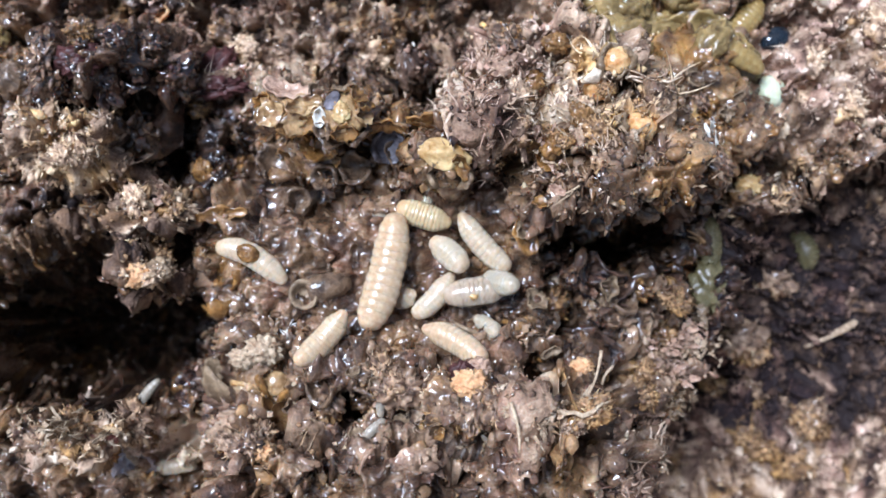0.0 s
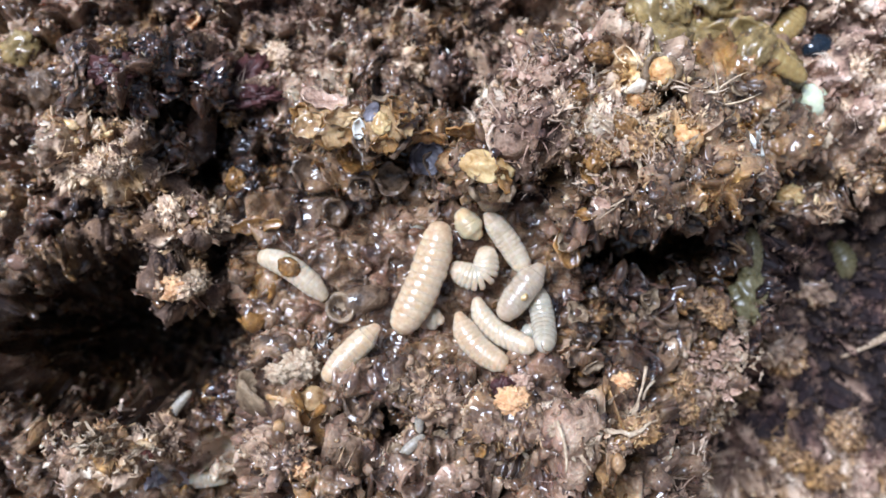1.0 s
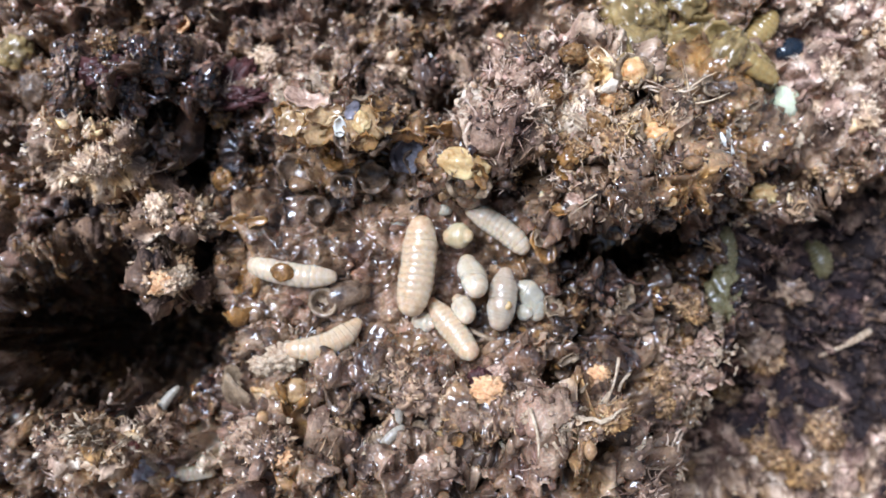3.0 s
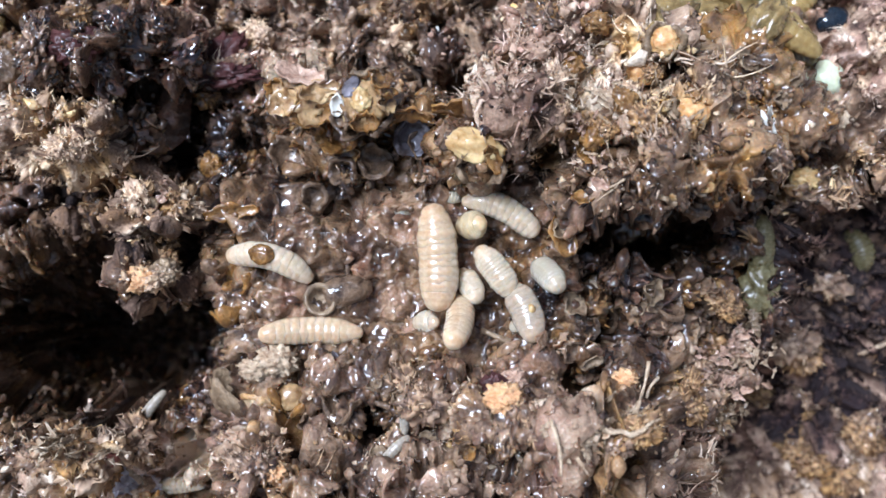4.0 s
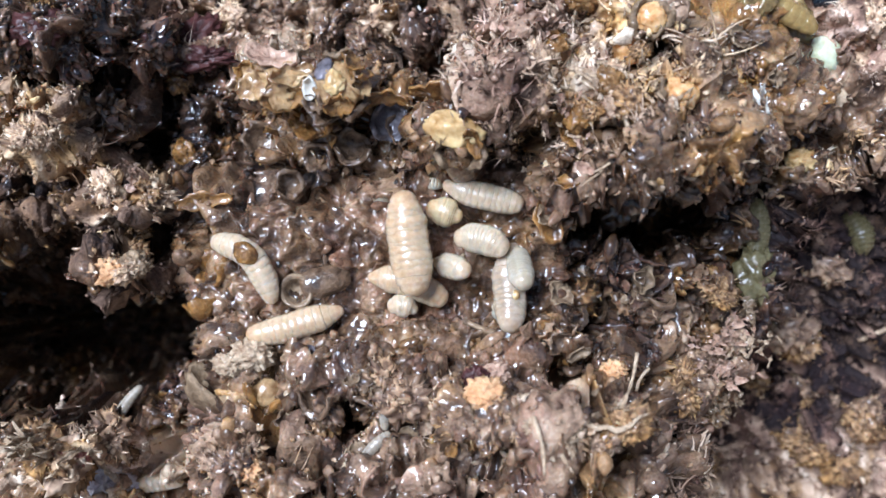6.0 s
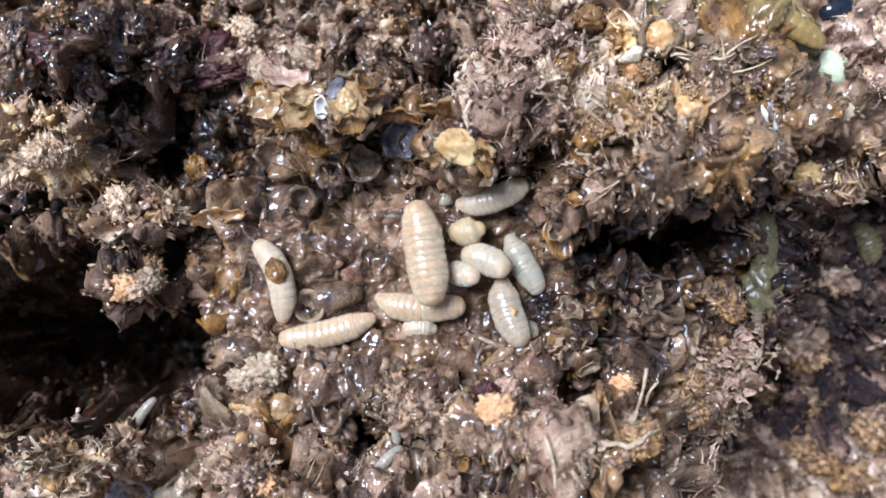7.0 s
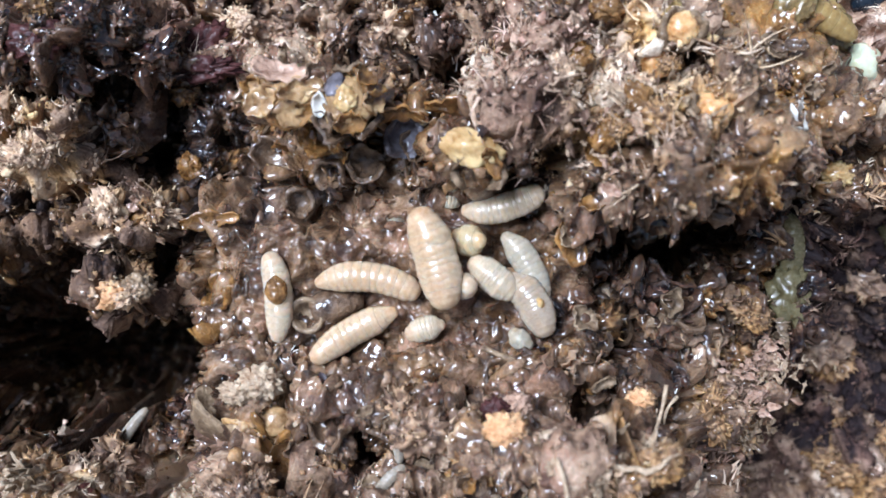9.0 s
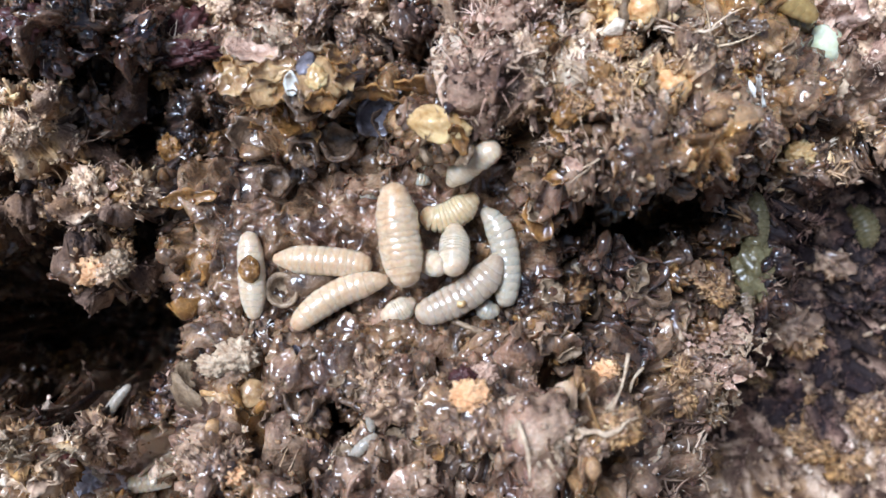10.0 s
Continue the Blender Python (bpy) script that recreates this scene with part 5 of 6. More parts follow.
popcorn("crust", on_slope(-36.6, -18.4, 4.8), 1.3, RED, "dull red crumbly crust on the pit's lip", "crust", 32)
stick(on_slope(-36.8, -22.2, -6.6), (-0.9, 1.4, 0.3), (-0.2, 0.2, 0.7), (0.9, -1.3, 0.2), 0.75, STRAW, "short cream stub on the pit's lip", "stub", 8, 0.7)

# folded brown husk beside the larvae
husk = holder("husk", on_slope(14.6, 7.2, 7.0, 5, -5, 105), "folded translucent brown husk beside the larvae", "husk")
part("blade", leaf(5.4, 4.2, 35, 0.3, 0.2, 0.25, 81, point=0.5), AMBER, husk)
q = part("blade", leaf(3.4, 2.6, 90, 0.6, 0.2, 0.3, 82), HUSK, husk)
q.matrix_basis = pose(0.3 * MM, 0.4 * MM, 0.7 * MM, 30, 10, 20)
# curled wet skins in the front lip, beside the bowl and on the mound's face
skin_rnd = random.Random(77)
for cu, cv, ru, rv, count, mats in ((-5, -12.5, 15, 4.5, 34, (HUSK, AMBER, BROWN, PINKISH)), (22, -4, 10, 6, 22, (BROWN, AMBER, HUSK)), (20, 13, 12, 4, 16, (AMBER, BROWN, PINKISH)),
                                    (36, 24, 7, 5, 9, (HUSK, BROWN)), (-6, 16, 10, 3, 12, (AMBER, BROWN))):
    for k in range(count):
        a, r = skin_rnd.uniform(0, math.tau), math.sqrt(skin_rnd.random())
        u, v = cu + ru * r * math.cos(a), cv + rv * r * math.sin(a)
        if 2 < u < 15.5 and 3 < v < 18.0:
            continue                                    # the nook by the ridge stays clear
        w = float(height(np.array([u]), np.array([v]))[0])
        ln = skin_rnd.uniform(2.2, 4.2)
        thing("skin", leaf(ln, ln * skin_rnd.uniform(0.4, 0.8), skin_rnd.uniform(50, 130), skin_rnd.uniform(0.2, 0.7), 0.22, 0.3, skin_rnd.randrange(9999), 11, 7), skin_rnd.choice(mats),
              on_slope(u, v, w + 0.5, skin_rnd.uniform(-40, 40), skin_rnd.uniform(-40, 40), skin_rnd.uniform(-50, 50) + 180 * (k % 2)), "curled wet brown skin stuck in the rotting matter", "skin", "curled skins on the heap")
# maroon husks at the back
thing("husk", blob(6.5 * 0.5, 2.4 * 0.45, 1.0, 0.7, 1.3, 85, 4), MAROON, on_slope(-25.0, 26.6, -2.9, 0, 0, 4), "dark maroon husk among the crumbs", "husk")
thing("husk", blob(6.0 * 0.5, 4.6 * 0.45, 1.0, 0.7, 1.3, 86, 4), MAROON, on_slope(-27.0, 30.4, -7.8, -10, 10, 40), "dark maroon husk among the crumbs", "husk")
thing("husk", blob(6.0 * 0.5, 4.0 * 0.45, 1.0, 0.7, 1.3, 87, 4), MAROON, on_slope(-39.8, 28.0, 7.3, -10, 10, 10), "dark maroon lump at the back of the heap", "husk")
thing("husk", leaf(4.6, 3.0, 80, 0.6, 0.4, 0.25, 88), ORANGE, on_slope(-35.1, 38.0, -11.6, -30, 10, 70), "glossy orange-brown husk at the back of the heap", "husk")

# ---- sticky hollow with grubs ----


def resting_grub(name, u, v, w, a, b, c, r, mat, label, rz=0, count=9):
    """A still grub in rings along a curve."""
    g = holder(name, on_slope(u, v, w, 0, 0, rz), label, "grub")
    pts = bezier(a, b, c, 2 * count + 1)
    for k in range(count):
        p, d = pts[2 * k + 1], (pts[2 * k + 2] - pts[2 * k])
        s0, s1 = (math.sin(math.pi * (0.12 + 0.76 * min(max(q / count, 0), 1))) ** 0.5 for q in (k - 0.12, k + 1.12))
        ring = part("ring", segment_mesh(r * s0, r * s1, d.length * 0.62, -1 if k == 0 else 1 if k == count - 1 else 0, mat, 18, 0.045), mat, g)
        ring.matrix_basis = Matrix.Translation(p * MM) @ d.to_track_quat("X", "Z").to_matrix().to_4x4()
    return g


GRUB_Y = organic("amber_grub_skin", (0.20, 0.115, 0.035), (0.46, 0.32, 0.13), 0.16, 0.4, 260.0, 0.35, coat=0.8)
WORM = organic("dim_worm_skin", (0.20, 0.16, 0.12), (0.42, 0.36, 0.29), 0.25, 0.4, 500.0, 0.3, coat=0.5)
GRUB_D = organic("dull_grub_skin", (0.07, 0.055, 0.025), (0.20, 0.165, 0.085), 0.25, 0.3, 400.0, 0.4, coat=0.4)
GRUB_G = organic("greenish_grub_skin", (0.42, 0.42, 0.26), (0.66, 0.68, 0.52), 0.2, 0.45, 260.0, 0.3, coat=0.6)
resting_grub("grub", 42.6, 31.2, -2.1, (-4.8, 2.4, -0.2), (-1, 1.8, 0.6), (3.4, -1.2, -0.4), 1.7, GRUB_Y, "glossy amber grub stuck in the slimy hollow")
thing("grub", blob(2.0, 2.3, 1.7, 0.10, 0.8, 77, 4), GRUB_G, on_slope(48.9, 27.6, -6.4, 0, 0, 25), "pale greenish grub half sunk in a cell", "grub")
resting_grub("grub", 45.9, 37.5, -7.5, (-1.8, -1.8, 0), (0.2, 0.3, 0.5), (1.6, 2.2, 0), 1.9, GRUB_Y, "amber grub half sunk in the slime", 0, 7)
resting_grub("grub", 40.6, 6.4, -7.1, (0.4, 3.4, 0), (0.9, 0, 0.4), (0.0, -3.4, 0), 1.5, GRUB_D, "dull greenish grub at the heap's edge", 0, 8)
resting_grub("grub", 61.5, 7.0, -27.8, (-1.5, 2.2, 0), (0.6, 0, 0.4), (0.5, -2.4, 0), 2.0, GRUB_D, "dull grub on the low dry ground", 0, 7)
resting_grub("grub", -36.7, -15.9, -10.4, (2.2, 3.0, 0.2), (0.2, 1.0, 0.5), (-1.9, -3.0, 0), 0.75, WORM, "thin pale worm in the dark pit", 0, 9)
resting_grub("grub", -0.9, -13.5, 9.2, (2.1, 0.4, 0), (-2.2, 2.2, 0.5), (-1.6, -1.0, 0), 0.7, WORM, "small curled pale worm in the front lip", 0, 8)
resting_grub("grub", -3.5, -16.6, 9.4, (1.3, 1.4, 0), (-0.2, 0.4, 0.5), (-1.6, -1.6, 0), 0.65, WORM, "small pale worm in the front lip", 0, 7)
resting_grub("grub", -31.9, -24.4, -8.2, (-2.6, -0.5, 0), (0, 0.7, 0.5), (2.9, 0.3, 0), 1.2, SKIN["pale"], "pale larva on the front lip by the pit", 0, 8)
resting_grub("grub", 2.3, 11.1, 4.6, (-0.7, 0.2, 0), (0, 0.3, 0.4), (0.8, 0, 0), 0.75, SKIN["grey"], "tip of a pale larva at the ridge's foot", 0, 5)
resting_grub("grub", -3.4, 9.7, 4.6, (-0.8, 0.2, 0), (0, 0.3, 0.4), (0.9, 0, 0), 0.8, SKIN["grey"], "tip of a pale larva at the ridge's foot", 0, 5)
bead = thing("beetle", blob(2.2, 1.5, 1.2, 0.12, 1.0, 91), BLACK, on_slope(50.0, 35.2, -7.6, 0, 0, 25), "shiny blue-black rounded shell in the slime", "shell")
for k, (u, v, w, r) in enumerate(((31.7, 35.4, -6.0, 2.8), (35.3, 34.8, -5.0, 2.6), (40.4, 33.6, -1.9, 2.8), (32.6, 32.8, -5.1, 2.4),
                                  (37.1, 41.4, -6.0, 3.2), (29.2, 39.7, -5.9, 3.0), (31.7, 34.6, -6.2, 2.6), (39.9, 35.5, -4.5, 3.0))):
    cell(u, v, w, r, 3.0, GOO, -20 + 8 * (k % 3), 15 - 10 * (k % 4), 0, 100 + k, "slimy yellow-green cell in the hollow", 0.14)
slime_rnd = random.Random(12)
for k in range(20):
    u, v = slime_rnd.uniform(27, 46), slime_rnd.uniform(32, 42)
    r = slime_rnd.uniform(2.2, 4.4)
    w = float(np.mean(height(np.array([u, u + 1, u - 1]), np.array([v, v + 1, v - 1]))))
    thing("slime", blob(r, r * slime_rnd.uniform(0.5, 0.8), r * 0.42, 0.4, 1.0, 130 + k, 4), GOO, on_slope(u, v, w, 0, 0, slime_rnd.uniform(0, 180)), "glossy olive-yellow slime in the hollow", "slime")
thing("flap", leaf(5.6, 2.4, 110, 0.4, 0.35, 0.25, 96), STRAW, on_slope(49.4, 21.6, -5.1, -20, 30, 60), "cream curled flap below the greenish grub", "flap")
thing("flap", leaf(5.6, 2.6, 90, 0.4, 0.3, 0.2, 97), AMBER, on_slope(45.7, 21.7, -1.3, -20, -10, -30), "amber curled flap below the greenish grub", "flap")
thing("slime", blob(2.4, 3.4, 1.2, 0.4, 1.2, 98, 4), GRUB_D, on_slope(40.8, 1.3, -6.2), "dull yellow slime at the heap's edge", "slime")
for k, (u, v, w) in enumerate(((-53.6, 28.1, -6.0), (-46.4, 26.0, -0.6), (-39.7, 23.1, -3.7), (-35.1, 18.8, -2.9), (-57.3, 33.4, -7.1))):
    thing("slime", blob(2.2, 2.7, 1.6, 0.32, 1.0, 110 + k, 4), GOO if k > 1 else BROWN, on_slope(u, v, w, 0, 0, 30 * k), "wet yellowish brown slimy lump at the back", "slime")


# ---- what moves ----


def motions():
    crawl(larva_a, [
        (0, (-23.0, 1.2, 7.7), (-19.2, 0.7, 7.4), (-14.6, -2.2, 5.5)),
        (0.5, (-22.7, 1.7, 8.0), (-17.8, -0.3, 7.7), (-13.3, -1.1, 6.3)),
        (1, (-22.2, 1.6, 7.9), (-18.3, 0.1, 7.9), (-14.1, -2.6, 5.3)),
        (1.5, (-22.0, 1.5, 7.9), (-17.2, -1.0, 7.4), (-12.9, -1.1, 6.2)),
        (2, (-22.3, 1.1, 7.6), (-16.9, -0.0, 6.9), (-11.1, -1.5, 6.0)),
        (2.5, (-21.5, 0.4, 7.2), (-16.4, -1.1, 7.3), (-10.7, -1.3, 6.1)),
        (2.7, (-21.5, 0.5, 7.2), (-16.3, -0.9, 7.2), (-10.7, -1.2, 6.2)),
        (3.8, (-22.1, 0.8, 7.4), (-16.9, -1.4, 7.3), (-11.3, 0.5, 7.2)),
        (4, (-22.7, 0.5, 7.3), (-17.7, 0.0, 8.1), (-13.4, -1.7, 5.9)),
        (4.5, (-22.1, 2.5, 8.5), (-18.2, 0.3, 8.0), (-15.5, -4.1, 5.2)),
        (5, (-21.8, 1.5, 7.9), (-17.1, -0.6, 7.3), (-14.4, -3.9, 4.5)),
        (5.5, (-21.2, 1.1, 7.6), (-16.9, 0.4, 7.2), (-14.4, -4.3, 4.2)),
        (5.7, (-22.0, 0.4, 7.2), (-17.2, -0.9, 7.4), (-14.9, -4.5, 4.1)),
        (6.8, (-18.3, 2.3, 8.4), (-15.6, -0.8, 7.7), (-14.9, -5.2, 3.7)),
        (7, (-18.1, 2.3, 8.4), (-15.4, -1.2, 7.4), (-15.3, -4.9, 3.9)),
        (7.5, (-16.2, 1.8, 8.0), (-15.2, -1.7, 6.5), (-15.3, -5.7, 3.4)),
        (8, (-16.1, 1.9, 8.1), (-15.4, -1.8, 5.8), (-15.4, -5.8, 3.3)),
        (8.5, (-16.6, 2.0, 8.3), (-15.4, -1.5, 6.1), (-15.4, -6.5, 3.2)),
        (9, (-16.3, 1.9, 8.1), (-15.3, -1.5, 6.0), (-15.4, -5.7, 3.3)),
        (9.5, (-16.4, 1.4, 7.8), (-15.6, -1.6, 5.9), (-15.2, -5.6, 3.4)),
        (10, (-15.9, 1.6, 7.9), (-15.6, -1.7, 5.8), (-15.3, -6.0, 3.2)),
    ])
    crawl(larva_b, [
        (0, (-12.2, -13.1, 5.7), (-9.3, -9.9, 5.3), (-6.9, -7.5, 7.9)),
        (0.5, (-12.6, -13.6, 3.9), (-9.8, -9.3, 4.4), (-7.3, -5.6, 5.4)),
        (1, (-13.6, -12.5, 3.9), (-10.8, -9.6, 4.8), (-7.5, -6.7, 6.5)),
        (1.5, (-13.6, -12.3, 3.9), (-10.7, -10.1, 5.5), (-7.6, -8.0, 8.0)),
        (2, (-15.9, -11.1, 3.9), (-11.7, -10.4, 5.5), (-8.6, -6.0, 4.8)),
        (2.5, (-15.4, -11.8, 3.9), (-11.7, -9.5, 4.7), (-8.2, -7.0, 6.1)),
        (2.7, (-15.8, -10.9, 3.8), (-11.0, -9.3, 4.0), (-8.0, -5.7, 4.9)),
        (3.8, (-18.7, -7.8, 5.1), (-13.7, -6.7, 3.3), (-7.0, -6.3, 3.3)),
        (4, (-18.6, -8.2, 4.8), (-13.9, -6.7, 3.5), (-7.3, -7.0, 3.5)),
        (4.5, (-18.6, -7.4, 5.1), (-13.3, -6.8, 3.3), (-7.8, -6.8, 3.3)),
        (5, (-18.1, -6.7, 4.5), (-13.2, -8.7, 3.3), (-8.5, -5.9, 3.8)),
        (5.5, (-17.5, -6.3, 4.6), (-12.9, -9.0, 3.3), (-8.5, -5.6, 4.1)),
        (5.7, (-17.4, -8.3, 3.4), (-13.2, -7.3, 3.5), (-7.8, -5.6, 4.1)),
        (6.8, (-16.2, -7.4, 3.4), (-11.1, -7.1, 3.4), (-5.0, -4.4, 4.7)),
        (7, (-15.5, -6.6, 3.2), (-10.3, -6.0, 3.3), (-5.0, -4.4, 4.3)),
        (7.5, (-13.9, -7.4, 3.2), (-9.0, -5.8, 3.6), (-4.0, -3.7, 4.9)),
        (8, (-12.9, -9.6, 3.4), (-9.1, -6.3, 3.7), (-4.4, -4.0, 5.2)),
        (8.5, (-12.6, -8.2, 3.3), (-8.3, -5.1, 4.2), (-3.6, -3.6, 5.1)),
        (9, (-11.5, -7.9, 3.3), (-7.8, -5.1, 4.1), (-2.9, -3.2, 5.4)),
        (9.5, (-10.6, -7.1, 3.2), (-6.5, -4.2, 4.6), (-1.5, -2.9, 5.4)),
        (10, (-11.0, -7.1, 3.2), (-6.3, -3.9, 4.8), (-0.9, -2.6, 5.5)),
    ])
    crawl(larva_c, [
        (0, (-1.1, 3.5, 12.2), (-2.1, -2.2, 8.4), (-4.3, -8.2, 5.2)),
        (0.5, (-0.3, 3.8, 12.3), (-1.9, -1.6, 8.7), (-4.8, -7.3, 5.1)),
        (1, (-0.4, 3.9, 12.4), (-2.0, -1.4, 8.8), (-5.2, -6.8, 5.4)),
        (1.5, (-0.5, 3.7, 12.2), (-2.1, -1.1, 9.0), (-4.8, -5.7, 6.1)),
        (2, (-0.7, 4.0, 12.5), (-2.0, -1.2, 9.0), (-4.3, -6.2, 5.8)),
        (2.5, (-0.7, 4.0, 12.4), (-2.1, -1.3, 8.9), (-3.0, -6.3, 5.7)),
        (2.7, (-0.4, 4.1, 12.5), (-1.0, -0.5, 9.4), (-2.0, -5.6, 6.2)),
        (3.8, (-0.0, 3.8, 12.3), (0.0, -0.9, 9.1), (-0.2, -5.7, 6.1)),
        (4, (0.2, 4.0, 12.5), (0.9, -0.8, 9.2), (0.9, -5.3, 6.4)),
        (4.5, (-1.0, 4.2, 12.7), (-1.0, -0.5, 9.4), (-1.8, -5.6, 6.2)),
        (5, (-0.5, 3.3, 13.4), (1.3, 0.1, 12.0), (2.0, -4.9, 10.0)),
        (5.5, (-0.7, 3.6, 13.7), (-0.1, -0.8, 10.7), (-0.1, -5.3, 7.8)),
        (5.7, (-0.7, 3.4, 13.5), (-0.1, -0.8, 10.6), (0.5, -5.3, 7.8)),
        (6.8, (-0.4, 3.7, 13.8), (0.1, -0.1, 11.1), (1.0, -5.2, 7.9)),
        (7, (-0.5, 3.8, 13.9), (0.4, -0.0, 11.1), (1.2, -4.8, 8.1)),
        (7.5, (-0.6, 3.5, 13.6), (1.2, -0.3, 11.0), (3.0, -4.4, 8.4)),
        (8, (-0.8, 3.6, 13.7), (1.0, -0.1, 11.1), (2.5, -4.4, 8.4)),
        (8.5, (0.1, 3.6, 13.6), (0.4, -0.3, 11.8), (0.7, -5.1, 10.1)),
        (9, (-0.7, 3.5, 13.6), (1.0, 0.0, 11.1), (2.1, -4.2, 8.5)),
        (9.5, (-0.4, 4.0, 14.1), (0.4, 0.1, 11.2), (1.3, -4.3, 8.5)),
        (10, (-0.2, 3.6, 13.7), (0.3, -0.2, 11.0), (1.1, -4.6, 8.3)),
    ])
    crawl(larva_d, [
        (0, (6.7, 5.1, 10.7), (9.2, 2.0, 8.5), (12.7, -0.6, 6.8)),
        (0.5, (6.2, 5.6, 11.1), (9.4, 2.3, 8.7), (12.5, -0.6, 6.9)),
        (1, (4.9, 5.4, 12.7), (7.8, 3.2, 9.3), (9.9, 0.4, 7.5)),
        (1.5, (6.3, 5.9, 11.5), (8.7, 3.6, 11.2), (11.0, 0.6, 11.4)),
        (2, (5.9, 6.0, 11.5), (8.8, 4.1, 10.0), (11.3, 0.9, 7.9)),
        (2.5, (4.9, 5.8, 11.3), (8.5, 3.9, 9.8), (12.8, 1.8, 8.4)),
        (2.7, (4.9, 5.9, 11.4), (9.2, 4.2, 10.1), (12.8, 1.9, 8.5)),
        (3.8, (4.4, 5.8, 11.3), (7.9, 4.8, 10.6), (11.4, 1.9, 8.6)),
        (4, (3.3, 5.5, 11.1), (7.4, 5.3, 11.0), (11.8, 2.8, 9.1)),
        (4.5, (4.1, 5.4, 11.1), (8.1, 5.0, 10.7), (12.0, 2.7, 9.1)),
        (5, (4.5, 5.6, 11.2), (8.5, 4.9, 10.7), (12.5, 2.7, 9.1)),
        (5.5, (3.4, 5.9, 11.5), (7.6, 5.0, 10.8), (11.9, 3.8, 9.8)),
        (5.7, (3.4, 5.9, 11.5), (7.3, 5.0, 10.8), (11.9, 3.6, 9.6)),
        (6.8, (3.3, 5.3, 12.1), (7.3, 5.0, 11.9), (11.2, 6.7, 13.1)),
        (7, (3.6, 5.1, 12.0), (7.3, 5.4, 12.2), (11.2, 6.9, 13.2)),
        (7.5, (3.6, 5.0, 11.9), (7.9, 5.2, 12.0), (11.9, 6.7, 13.1)),
        (8, (3.4, 5.6, 12.4), (7.6, 4.9, 11.8), (11.3, 6.6, 13.0)),
        (8.5, (3.1, 5.5, 12.3), (7.5, 4.8, 11.8), (11.8, 6.7, 13.1)),
        (9, (3.5, 5.0, 11.8), (7.2, 5.0, 11.8), (11.7, 6.4, 12.8)),
        (9.5, (5.0, 4.9, 11.8), (8.2, 5.6, 12.3), (12.5, 6.0, 12.7)),
        (10, (5.5, 3.9, 13.2), (7.5, 4.9, 15.7), (10.3, 4.8, 18.1)),
    ])
    crawl(larva_e, [
        (0, (-0.9, 5.3, 11.4), (2.6, 4.3, 10.6), (5.7, 3.7, 10.2)),
        (0.5, (0.7, 5.8, 11.8), (3.1, 4.8, 11.0), (4.9, 3.4, 10.0)),
        (1, (2.0, 5.9, 11.9), (3.0, 4.6, 10.9), (4.4, 3.5, 10.0)),
        (1.5, (0.8, 4.9, 11.1), (3.2, 4.4, 10.7), (5.3, 3.9, 10.2)),
        (2, (1.4, 4.5, 10.6), (3.1, 3.9, 10.2), (5.6, 3.1, 9.6)),
        (2.5, (1.0, 3.4, 9.6), (3.2, 3.1, 9.5), (5.3, 3.4, 9.7)),
        (2.7, (2.1, 3.2, 9.5), (3.8, 3.2, 10.2), (5.2, 2.5, 10.6)),
        (3.8, (3.4, 3.2, 9.5), (4.7, 2.5, 9.9), (6.3, 2.4, 11.1)),
        (4, (3.3, 3.4, 9.7), (4.5, 2.9, 10.5), (5.8, 2.3, 11.9)),
        (4.5, (2.9, 3.4, 9.6), (4.1, 2.8, 10.3), (5.6, 1.9, 11.3)),
        (5, (3.9, 3.6, 9.9), (4.8, 2.7, 10.7), (5.7, 1.5, 12.0)),
        (5.5, (2.5, 3.2, 9.5), (3.7, 2.6, 10.0), (5.5, 2.0, 10.8)),
        (5.7, (1.9, 3.9, 10.1), (3.7, 3.7, 9.9), (5.5, 3.2, 9.6)),
        (6.8, (3.3, 3.3, 9.6), (4.8, 2.3, 9.5), (6.3, 1.6, 9.9)),
        (7, (3.3, 3.2, 9.5), (5.1, 3.0, 9.7), (6.7, 3.3, 10.3)),
        (7.5, (3.2, 3.5, 9.7), (4.8, 3.0, 9.4), (6.6, 3.1, 9.4)),
        (8, (3.3, 3.4, 9.6), (4.9, 2.9, 9.8), (6.7, 2.7, 10.3)),
        (8.5, (2.8, 3.2, 9.5), (4.9, 2.7, 9.2), (6.6, 3.2, 9.5)),
        (9, (2.9, 3.1, 9.5), (4.3, 2.4, 10.0), (5.8, 1.8, 11.0)),
        (9.5, (2.7, 4.1, 10.3), (5.3, 2.7, 9.3), (7.6, 3.9, 10.1)),
        (10, (2.7, 3.2, 9.6), (5.1, 2.7, 9.3), (8.4, 4.6, 10.7)),
    ])
